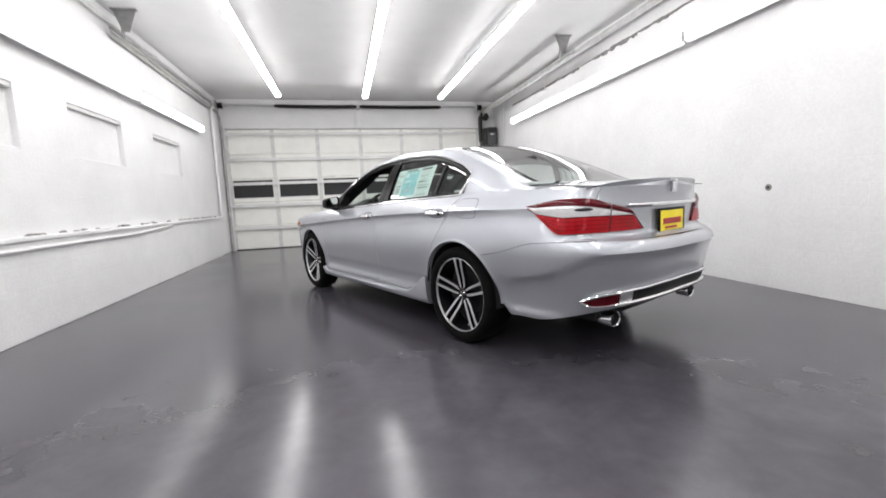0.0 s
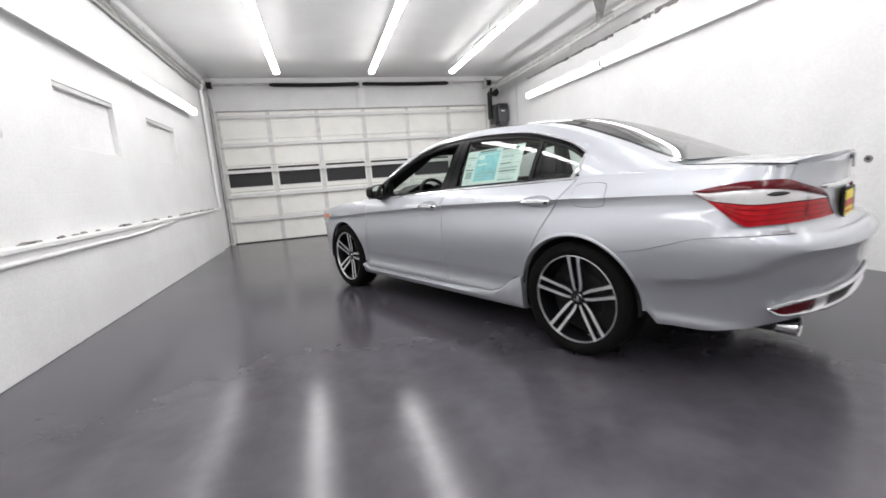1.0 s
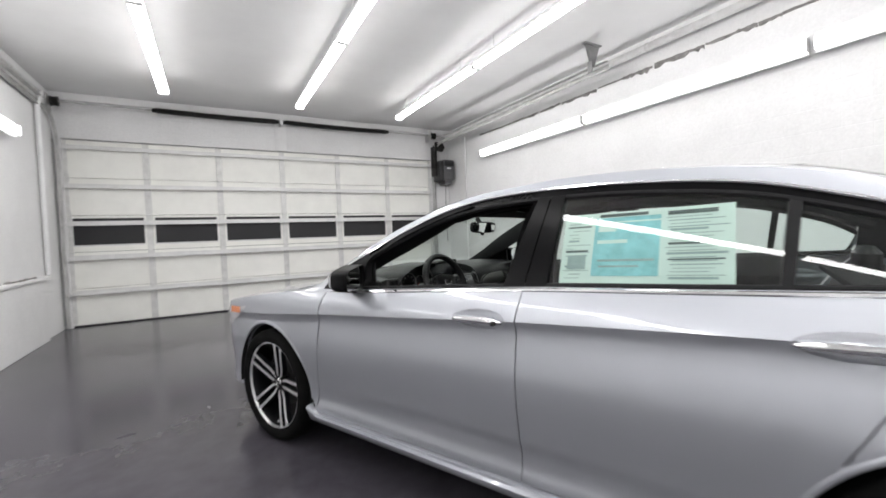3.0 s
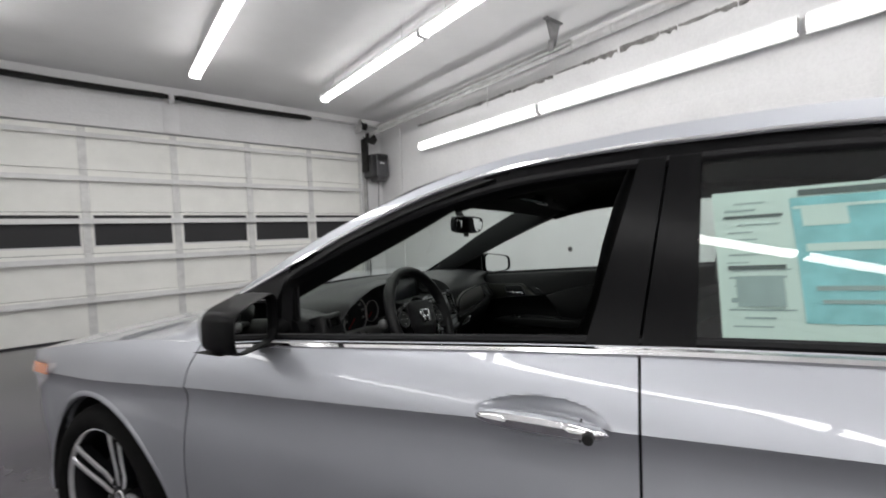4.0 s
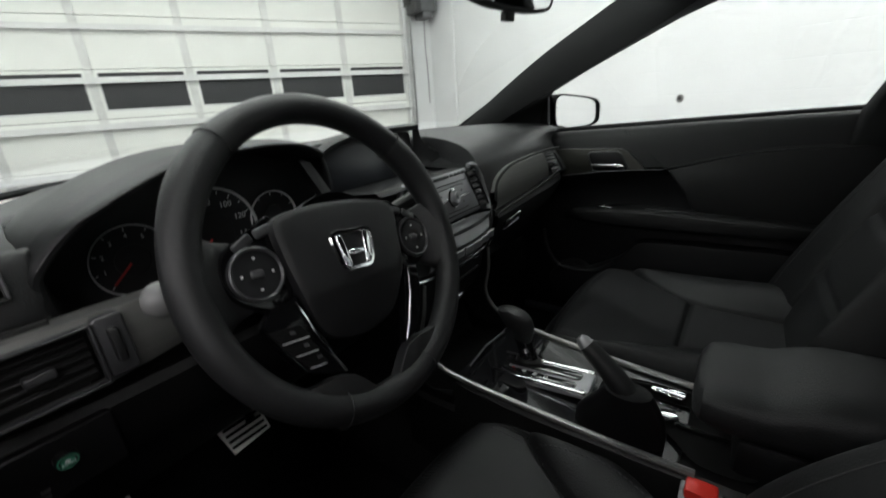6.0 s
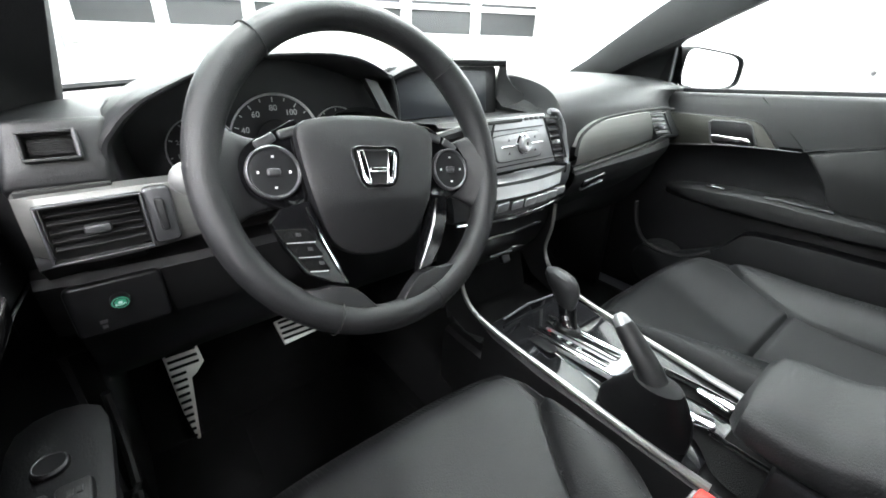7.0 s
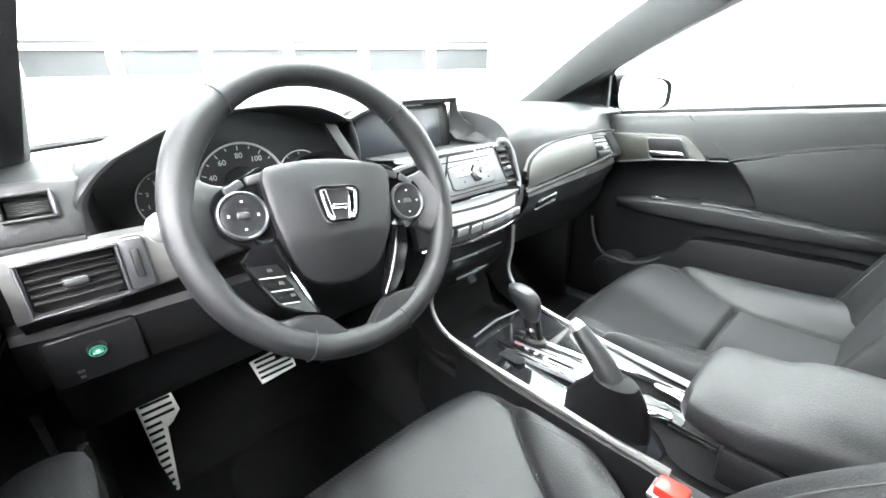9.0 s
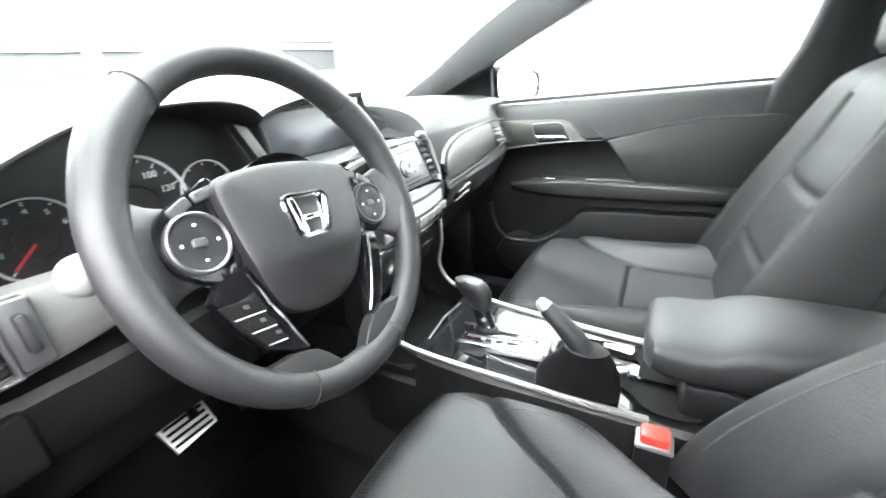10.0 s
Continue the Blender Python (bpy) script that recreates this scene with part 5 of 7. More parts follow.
mat_.location.z = 0.264
part("headliner", across(0.14, -1.0, 0.15, -0.10, 0.030, 0.040, 14, 20, 0.035), LINER, car, "dark headliner")
rows_h = []
for x in spread(-0.60, 0.60, 25):
    q = 1 - abs(x / 0.62) ** 2.2
    yb_ = 0.18 + 0.155 * q
    rows_h.append([(x, yb_ + 0.055, 1.330 - 0.02 * abs(x / 0.6) ** 2), (x, yb_ + 0.03, 1.305 - 0.03 * abs(x / 0.6) ** 3), (x, yb_ - 0.01, 1.300 - 0.03 * abs(x / 0.6) ** 3), (x, yb_ - 0.09, 1.325 - 0.02 * abs(x / 0.6) ** 3), (x, 0.0, 1.378 - 0.03 * abs(x / 0.6) ** 3)])
part("header_trim", grid(rows_h), LINER, car, "dark windshield header trim")
part("firewall", prism([(-0.78, 0.25), (0.78, 0.25), (0.78, 0.93), (-0.78, 0.93)], "y", 1.09, 1.11), HARD, car, smooth=False)
part("parcel_shelf", box(-0.68, 0.68, -1.80, -1.22, 0.955, 0.985, 0.01), LINER, car)
for side in (-1, 1):
    inner = smooth_line([(0.655, 0.985, 0.935), (0.638, 0.870, 1.014), (0.615, 0.640, 1.162), (0.604, 0.480, 1.250), (0.585, 0.320, 1.325), (0.566, 0.160, 1.368)], 6)
    outer = smooth_line([(0.735, 0.640, 0.945), (0.727, 0.625, 1.075), (0.707, 0.505, 1.145), (0.690, 0.400, 1.196), (0.655, 0.200, 1.272), (0.630, 0.040, 1.318)], 6)
    crest = smooth_line([(0.650, 0.880, 0.950), (0.638, 0.785, 0.993), (0.618, 0.625, 1.070), (0.604, 0.500, 1.125), (0.580, 0.330, 1.205), (0.560, 0.170, 1.285)], 6)
    secs = []
    for a, b, r in zip(inner, outer, crest):
        y1 = max(0.16, a.y - 0.01)
        glass = Vector((curve_at(XT, y1) - 0.006, y1, curve_at(ZT, y1) - 0.014))
        frame_ = Vector((b.x + 0.035, b.y + 0.012, b.z + 0.012))
        ring = [a + Vector((0.006, 0.014, 0.004)), glass, frame_, b, b.lerp(r, 0.45) + Vector((0.004, -0.006, -0.004)), r.lerp(b, 0.16), r + Vector((0.003, 0.0, 0.0)), r.lerp(a, 0.12), a.lerp(r, 0.5) + Vector((-0.006, -0.004, 0.0)), a]
        secs.append([Vector((side * p.x, p.y, p.z)) for p in ring])
    part("pillar_trim", loft(secs), TRIM_CLOTH, car, "dark pillar trim", angle=50)
    part("sail_trim", prism([(0.80, 0.945), (0.628, 0.950), (0.631, 1.086), (0.72, 1.030)], "x", side * 0.724, side * 0.738, 0.003), LINER, car)
    part("sail_edge", tube([(side * 0.7225, 0.629, 0.952), (side * 0.7225, 0.632, 1.084)], 0.003, 6), BEZEL, car)
    rail = [(side * (curve_at(XT, y) - 0.025), y, curve_at(ZT, y) - 0.052) for y in spread(0.18, -1.42, 20)]
    part("roof_rail_trim", tube(rail, 0.04, 10), LINER, car)
    rows_b = []
    for x, ya, yb, z in ((0.722, -0.120, -0.34, 0.88), (0.708, -0.128, -0.34, 0.95), (0.703, -0.135, -0.34, 0.99), (0.690, -0.168, -0.345, 1.07), (0.672, -0.188, -0.35, 1.17), (0.645, -0.212, -0.355, 1.26), (0.605, -0.240, -0.36, 1.335)):
        rows_b.append([(side * (x + 0.045), ya + 0.004, z), (side * (x + 0.012), ya, z), (side * x, ya - 0.012, z), (side * (x - 0.010), (ya + yb) / 2, z), (side * x, yb + 0.012, z), (side * (x + 0.045), yb, z)])
    part("centre_pillar_trim", grid(rows_b), TRIM_CLOTH, car, angle=60)
    part("seat_belt", grid([[(side * (0.655 - 0.06 * t), y0 - 0.06 * t, 1.30 - 0.62 * t) for y0 in (-0.245, -0.29)] for t in spread(0, 1, 8)]), HARD, car)
    cp = [[(side * (curve_at(XT, y) + (half_width(y, TOP(y), 0.9) - curve_at(XT, y)) * (1 - t) - 0.03), y, TOP(y) - 0.02 + (curve_at(ZT, y) - TOP(y)) * t) for t in spread(0, 1, 5)] for y in spread(-1.37, -1.80, 8)]
    part("rear_pillar_trim", grid(cp), LINER, car)


# door cards
def door_card(side, y0, y1, front):
    s = side
    card = new("door_card")
    card.parent = car
    tagged(card, "black door lining with armrest and metal handle")
    prof = [(0.768, 0.962), (0.762, 0.969), (0.753, 0.972), (0.744, 0.969), (0.737, 0.960), (0.732, 0.94), (0.728, 0.90), (0.728, 0.85), (0.756, 0.81), (0.766, 0.73), (0.745, 0.66), (0.742, 0.60), (0.742, 0.42), (0.745, 0.30)]
    rows = []
    for y in spread(y0, y1, 16):
        zt = TOP(y) - 0.967 + (0.014 if s > 0 else 0.002)
        rows.append([(s * x, y, z + (zt if z > 0.8 else zt * max(0, (z - 0.6) / 0.2))) for x, z in prof])
    part("panel", grid(rows), DEEP, card)
    part("upper_panel", grid([[(x - s * 0.0015, y, z) for x, y, z in r[1:8]] for r in rows]), SOFT, card, "soft upper door panel")
    # padded insert and armrest
    rings = []
    shift = (0.0 if s > 0 else -0.08) if front else -0.93
    for y, w, zt, zb in ((0.568, 0.006, 0.692, 0.684), (0.555, 0.030, 0.698, 0.680), (0.52, 0.056, 0.708, 0.675), (0.46, 0.072, 0.718, 0.672), (0.38, 0.078, 0.725, 0.671), (0.28, 0.080, 0.728, 0.671), (0.12, 0.080, 0.725, 0.674), (-0.02, 0.078, 0.722, 0.678), (-0.12, 0.060, 0.718, 0.682)):
        rings.append([(s * (0.745 - w * q), y + shift, z) for q, z in ((0, zt), (0.5, zt + 0.002), (0.85, zt - 0.001), (0.97, zt - 0.008), (1.0, (zt + zb) / 2), (0.97, zb + 0.008), (0.80, zb), (0.35, zb - 0.012), (0, zb - 0.02))])
    part("armrest", loft(rings), HARD, card, "padded armrest")
    if front:
        trim = smooth_line([(0.642, 0.902, 0), (0.52, 0.905, 0), (0.41, 0.907, 0), (0.378, 0.902, 0), (0.355, 0.884, 0), (0.320, 0.848, 0), (0.335, 0.842, 0), (0.46, 0.834, 0), (0.60, 0.812, 0), (0.64, 0.815, 0)], 4)
        # Shade on the driver's side put into the colour: its trim is near-black.
        part("metal_trim", prism([(p.x, p.y) for p in trim], "x", s * 0.713, s * 0.735, 0.004), DARK_TRIM if s > 0 else DEEP, card, "dark brushed metal trim, shaded black on the driver's side")
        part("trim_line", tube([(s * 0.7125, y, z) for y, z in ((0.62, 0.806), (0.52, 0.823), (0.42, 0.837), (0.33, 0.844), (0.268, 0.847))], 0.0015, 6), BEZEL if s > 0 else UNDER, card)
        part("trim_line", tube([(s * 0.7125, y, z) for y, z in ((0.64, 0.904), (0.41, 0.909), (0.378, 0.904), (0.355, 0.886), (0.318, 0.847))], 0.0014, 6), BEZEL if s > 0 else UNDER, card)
        cup = [(0.489, 0.890), (0.482, 0.896), (0.400, 0.899), (0.388, 0.893), (0.365, 0.850), (0.368, 0.842), (0.462, 0.834), (0.472, 0.840)]
        part("handle_cup", prism(cup, "x", s * 0.7105, s * 0.722, 0.003), SATIN_BLACK, card)
        # Rim blackened on the driver's side as well, to stand for shade there.
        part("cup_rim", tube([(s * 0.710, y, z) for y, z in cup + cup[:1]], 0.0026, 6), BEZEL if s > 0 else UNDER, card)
        lever = [(0.474, 0.860), (0.384, 0.862), (0.372, 0.850), (0.378, 0.846), (0.462, 0.841)]
        part("inner_handle", prism(lever, "x", s * 0.703, s * 0.712, 0.003), CHROME, card, "chrome door handle")
        fab = smooth_line([(0.255, 0.846, 0), (0.177, 0.869, 0), (0.106, 0.889, 0), (0.0, 0.908, 0), (-0.10, 0.915, 0), (-0.19, 0.912, 0), (-0.21, 0.80, 0), (-0.19, 0.715, 0), (0.0, 0.705, 0), (0.16, 0.722, 0), (0.20, 0.775, 0)], 4)
        part("insert", prism([(p.x, p.y) for p in fab], "x", s * 0.708, s * 0.735, 0.007), HARD, card, "padded leather insert")
        part("stitching", tube([(s * 0.7135, y, z) for y, z in ((0.265, 0.850), (0.177, 0.876), (0.106, 0.895), (0.0, 0.914), (-0.10, 0.921), (-0.20, 0.918))], 0.0014, 6), STITCH, card)
        part("upper_crease", tube([(s * (0.7235 + 0.012 * t), 0.265 + 0.125 * t, 0.850 + 0.112 * t) for t in spread(0, 1, 6)], 0.0018, 6), UNDER, card)
        part("pocket", prism(smooth_loop([(0.40, 0.535), (0.357, 0.566), (0.325, 0.610), (0.295, 0.622), (0.24, 0.627), (0.10, 0.632), (-0.12, 0.62), (-0.16, 0.45), (0.0, 0.36), (0.5, 0.36), (0.60, 0.42), (0.58, 0.485), (0.50, 0.487)], 4), "x", s * 0.690, s * 0.745, 0.012), DEEP, card, "door pocket")
        part("pocket_rim", tube(smooth_line([(s * 0.692, y, z) for y, z in ((0.625, 0.625), (0.618, 0.58), (0.600, 0.535), (0.568, 0.502), (0.51, 0.492), (0.437, 0.502), (0.38, 0.54))], 4), 0.0065, 8), SOFT, card)
        part("speaker", lathe([(s * 0.70, 0.0), (s * 0.70, 0.078), (s * 0.735, 0.085)], "x", 28, (0, 0.52, 0.43)), HARD, card)
        # switches on the armrest
        if s < 0:
            pod = part("switch_panel", moved(outline_plate(smooth_loop([(-0.032, 0.12), (0.030, 0.12), (0.036, 0.0), (0.034, -0.14), (-0.032, -0.14), (-0.036, 0.0)], 4), 0.012, 0.003, 2), pose(-0.706, 0.345, 0.716, 1, 0, 0)), DEEP, card, "window switch panel")
            for a, b in ((-0.722, 0.350), (-0.694, 0.350), (-0.722, 0.300), (-0.694, 0.300)):
                part("window_switch", moved(slab(0.024, 0.036, 0.010, 0.004), pose(a, b, 0.728, 4, 0, 0)), HARD, pod)
            part("mirror_knob", lathe([(0.0, 0.013), (0.006, 0.013), (0.008, 0.011), (0.008, 0.0)], "z", 20, (-0.710, 0.400, 0.729)), SATIN_BLACK, pod)
            part("knob_ring", lathe([(0.0065, 0.0125), (0.0085, 0.0115), (0.0078, 0.0105)], "z", 20, (-0.710, 0.400, 0.729)), BEZEL, pod)
            part("print_bar", joined(*[box(x, x + 0.004, y, y + 0.006, 0.7385, 0.7393) for x, y in ((-0.726, 0.353), (-0.720, 0.353), (-0.698, 0.353), (-0.692, 0.353))]), SMOKE, pod, smooth=False)
        else:
            part("window_switch", moved(slab(0.020, 0.045, 0.004, 0.004), pose(0.700, 0.42, 0.722, 0, 0, 0)), GLOSS, card)
            part("switch_mark", box(0.697, 0.703, 0.425, 0.432, 0.7262, 0.7268), WHITE_INK, card, smooth=False)
            part("pull_slot", tube([(0.704, 0.295, 0.7285), (0.702, 0.23, 0.7275), (0.704, 0.165, 0.7265)], [0.008, 0.015, 0.009], 12, squash=0.2), UNDER, card)
            part("pull_lip", tube([(0.688, 0.30, 0.729), (0.684, 0.23, 0.730), (0.688, 0.16, 0.728)], 0.0045, 8), SOFT, card)
    return card


for side in (-1, 1):
    part("kick_panel", prism([(0.715, 0.25), (1.09, 0.25), (1.09, 0.90), (0.90, 0.95), (0.715, 0.93)], "x", side * 0.700, side * 0.730, 0.004), HARD, car)
    door_card(side, 0.74, -0.235, True)
    door_card(side, -0.265, -1.10, False)


# dashboard
def dash_face(x):
    """Section of the dash at x: y, z from the glass down to the knee edge."""
    side_in = 0.05 * abs(x / 0.72) ** 4
    base = 1.20 - 0.22 * abs(x / 0.75) ** 2.2
    pts = [(base, 0.978), (base - 0.16, 1.000), (0.80, 1.006), (0.68, 1.002), (0.605, 0.985), (0.568 + side_in, 0.955), (0.560 + side_in, 0.925), (0.562, 0.86), (0.572, 0.842), (0.60, 0.815), (0.615, 0.76), (0.635, 0.70), (0.69, 0.62), (0.78, 0.56), (0.95, 0.53)]
    if -0.600 < x < -0.168:
        pts[3:9] = [(0.76, 1.004), (0.745, 0.985), (0.74, 0.955), (0.74, 0.925), (0.74, 0.862), (0.62, 0.846)]
    elif -0.168 <= x < 0.128:
        pts[2:7] = [(0.82, 1.004), (0.76, 0.996), (0.75, 0.960), (0.74, 0.930), (0.60, 0.925)]
    fall = 0.020 * min(1.0, max(0.0, (-0.50 - x) / 0.12))
    return [(y, z - 0.012 * abs(x / 0.72) ** 3 - (fall if z > 0.97 else 0.0)) for y, z in pts]


part("dashboard", grid([[(x, q.x, q.y) for q in smooth_line([Vector((*p, 0)) for p in dash_face(x)], 3)] for x in spread(-0.692, 0.735, 144)]), SOFT, car, "dark grey soft dashboard")


BROW = [(-0.616, 0.945), (-0.602, 0.972), (-0.577, 0.996), (-0.552, 1.010), (-0.521, 1.025), (-0.489, 1.037), (-0.45, 1.044), (-0.409, 1.047), (-0.361, 1.047), (-0.317, 1.041), (-0.279, 1.030), (-0.240, 1.018), (-0.19, 1.008)]


def brow_y(x):
    """How far ahead the hood's lip stands: nearest over the dials, swept away towards the display."""
    return 0.550 + 0.135 * max(0.0, (x + 0.36) / 0.174) ** 2 + 0.024 * max(0.0, (-0.45 - x) / 0.165) ** 2


def binnacle():
    """Instrument hood: a brow that rises out of the dash, with a recessed face."""
    rows = []
    for x in spread(-0.612, -0.190, 36):
        z, y = curve_at(BROW, x), min(0.69, brow_y(x))
        fall = 0.020 * min(1.0, max(0.0, (-0.50 - x) / 0.12))
        rows.append([(x, y + 0.002, z - 0.004), (x, y + 0.010, z + 0.001), (x, y + 0.035, z + 0.004), (x, max(y + 0.05, 0.70), z + 0.002), (x, 0.80, max(0.985 - fall, z - 0.014)), (x, 0.90, 0.980 - fall)])
    hood = part("instrument_hood", grid(rows), SOFT, car, "arched instrument hood")
    lip = smooth_loop(BROW + [(-0.176, 0.985), (-0.170, 0.945), (-0.176, 0.90), (-0.21, 0.868), (-0.30, 0.862), (-0.45, 0.862), (-0.565, 0.866), (-0.606, 0.885)], 5)

    def ring(k, dy, floor_y=0.0, cz=0.945):
        return [(-0.395 + (x + 0.395) * k, max(floor_y, min(0.69, brow_y(x)) + dy), cz + (z - cz) * k) for x, z in lip]

    cl = part("instrument_panel", grid([ring(0.937, 0.012), ring(0.925, 0.030, 0.60), ring(0.90, 0.03, 0.655, 0.94), ring(0.87, 0.0, 0.70, 0.935)], False, True), HARD, car, "instrument panel with white numerals")
    part("cluster_rim", grid([ring(1.03, 0.030), ring(1.012, 0.008), ring(1.0, 0.0), ring(0.985, -0.004), ring(0.965, -0.004), ring(0.948, 0.0), ring(0.937, 0.012)], False, True), SOFT, cl)
    part("dial_face", loft([ring(0.87, 0.0, 0.70, 0.935), ring(0.87, 0.006, 0.706, 0.935)]), DIAL, cl)
    part("cluster_cheek", loft([[(-0.259 + dx, 0.655 + d, 1.009 + dz), (-0.232 + dx, 0.662 + d, 1.001 + dz), (-0.176 + dx, 0.668 + d, 0.915 + dz), (-0.204 + dx, 0.655 + d, 0.912 + dz)] for d, dx, dz in ((0.0, 0.0, 0.0), (0.025, 0.004, 0.0))]), SOFT, cl)

    def gauge(cx, cz, r, marks, texts, name):
        g = part(name, moved(lathe([(0.0, r), (0.004, r * 1.02), (0.006, r * 0.995), (0.001, r * 0.965)], "z", 48), facing(cx, 0.698, cz, 0)), DIAL_INK, cl, "silver-ringed dial")
        part("dial_plate", moved(lathe([(0.001, 0.0), (0.001, r * 0.985)], "z", 48), facing(cx, 0.698, cz, 0)), DIAL, g)
        part("inner_ring", moved(lathe([(0.0015, r * 0.46), (0.003, r * 0.45), (0.0015, r * 0.43)], "z", 30), facing(cx, 0.698, cz, 0)), HARD, g)
        ticks = []
        for k in range(marks):
            a = radians(225 - 270 * k / (marks - 1))
            l = 0.10 if k % 2 == 0 else 0.06
            t = box(-0.0007, 0.0007, r * (0.93 - l), r * 0.93, 0.0012, 0.0018)
            ticks.append(moved(t, facing(cx, 0.698, cz, 0) @ Matrix.Rotation(a - math.pi / 2, 4, "Z")))
        part("tick", joined(*ticks), DIAL_INK, g, "white scale marks", smooth=False)
        for k, tx in enumerate(texts):
            if not tx:
                continue
            a = radians(225 - 270 * k / (len(texts) - 1))
            m = facing(cx, 0.698, cz, 0) @ Matrix.Translation((r * 0.70 * math.cos(a), r * 0.70 * math.sin(a), 0.0016))
            part("numeral", moved(lettering(tx, r * 0.18), m), DIAL_INK, g, smooth=False)
        needle = box(-0.0012, 0.0012, r * 0.1, r * 0.8, 0.004, 0.006)
        part("needle", moved(needle, facing(cx, 0.698, cz, 0) @ Matrix.Rotation(radians(225 - 90 - 3), 4, "Z")), RED_INK, g)
        return g

    gauge(-0.395, 0.918, 0.069, 17, ["", "20", "40", "60", "80", "100", "120", "140", ""], "speedometer")
    gauge(-0.500, 0.916, 0.046, 9, ["", "1", "2", "3", "4", "5", "6", "7", ""], "tachometer")
    gauge(-0.294, 0.922, 0.041, 9, [], "fuel_gauge")
    return hood


binnacle()


def vent(x, y, z, w, h, n, tilt, turn, mat_frame, name="air_vent", tab=True, rim=0.006, slat=None, back=0.024):
    m = facing(x, y, z, tilt, turn)
    v = part(name, moved(joined(*[moved(slab(a, b, 0.012, min(a, b) * 0.45), Matrix.Translation(c)) for a, b, c in ((w, rim, (0, h / 2 - rim / 2, 0)), (w, rim, (0, -h / 2 + rim / 2, 0)), (rim, h - 2 * rim, (-w / 2 + rim / 2, 0, 0)), (rim, h - 2 * rim, (w / 2 - rim / 2, 0, 0)))]), m), mat_frame, car, "air vent with black slats")
    part("vent_back", moved(box(-w / 2 + 0.002, w / 2 - 0.002, -h / 2 + 0.002, h / 2 - 0.002, -back - 0.006, -back), m), UNDER, v, smooth=False)
    for k in range(n):
        yy = -h / 2 + 0.008 + (h - 0.016) * (k + 0.5) / n
        part("slat", moved(slab(w - 0.010, 0.0055, 0.0022, 0.001, 2), m @ Matrix.Translation((0, yy, -0.004)) @ Matrix.Rotation(radians(-50), 4, "X")), slat or HARD, v)
    if tab:
        part("vent_tab", moved(slab(w * 0.26, 0.009, 0.010, 0.003), m @ Matrix.Translation((0, 0.0, 0.0))), BEZEL, v, "grey vent tab")
    return v


# driver side: silver panel with large vent, thumb wheel and small upper vent
def silver_panel():
    """Brushed trim across the driver's side, with the opening for the large vent cut through it."""
    rows = []
    xs = sorted(spread(-0.691, -0.235, 20) + [-0.6755, -0.5925])
    for x in xs:
        zt, zb = curve_at([(-0.72, 0.919), (-0.53, 0.917), (-0.45, 0.908), (-0.23, 0.89)], x), curve_at([(-0.72, 0.856), (-0.68, 0.853), (-0.665, 0.842), (-0.60, 0.842), (-0.546, 0.847), (-0.45, 0.86), (-0.23, 0.85)], x)
        za, zc = max(0.8525, zb + 0.004), min(0.9095, zt - 0.004)
        y = 0.550 + 0.014 * max(0, (-x - 0.672) / 0.02) ** 2
        rows.append([(x, y + d, z) for d, z in ((0.02, zb), (0.0, zb + 0.002), (-0.002, za), (-0.004, (za + zc) / 2), (-0.002, zc), (0.0, zt - 0.002), (0.02, zt))])
    bm = grid(rows)
    gone = []
    for f in bm.faces:
        c = f.calc_center_median()
        if -0.6755 < c.x < -0.5925 and 0.8525 < c.z < 0.9095:
            gone.append(f)
    bmesh.ops.delete(bm, geom=gone, context="FACES")
    return bm


part("dash_trim", silver_panel(), SATIN, car, "satin metal dash trim")
vent(-0.634, 0.546, 0.881, 0.086, 0.060, 5, 6, 0, BEZEL, rim=0.0025, slat=HARD, back=0.013)
part("vent_wheel_plate", moved(slab(0.026, 0.062, 0.010, 0.006), facing(-0.578, 0.546, 0.884, 6)), BEZEL, car)
part("thumb_wheel", moved(slab(0.008, 0.034, 0.014, 0.003), facing(-0.578, 0.542, 0.886, 6)), HARD, car)
def vent_pod(m, w, h):
    """Flat-faced pod in the corner of the dash, with rounded edges and an opening for the small vent."""
    rows = []
    for v, d in ((-0.046, -0.040), (-0.041, -0.012), (-0.038, -0.003), (-0.035, 0.0), (-h / 2, 0.0), (0.0, 0.0), (h / 2, 0.0), (0.022, 0.0), (0.026, -0.003), (0.029, -0.010), (0.031, -0.050)):
        left, right = -0.033 + 0.16 * (v - 0.02), 0.044 + 0.10 * (v - 0.02)
        line = [(left - 0.006, d - 0.05), (left - 0.004, d - 0.008), (left, d - 0.002), (left + 0.004, d), (-w / 2, d), (0.0, d), (w / 2, d), (right - 0.004, d), (right, d - 0.002), (right + 0.004, d - 0.010), (right + 0.006, d - 0.05)]
        rows.append([m @ Vector((u, v, e)) for u, e in line])
    bm = grid(rows)
    inv = m.inverted()
    gone = []
    for f in bm.faces:
        c = inv @ f.calc_center_median()
        if abs(c.x) < w / 2 and abs(c.y) < h / 2:
            gone.append(f)
    bmesh.ops.delete(bm, geom=gone, context="FACES")
    return bm


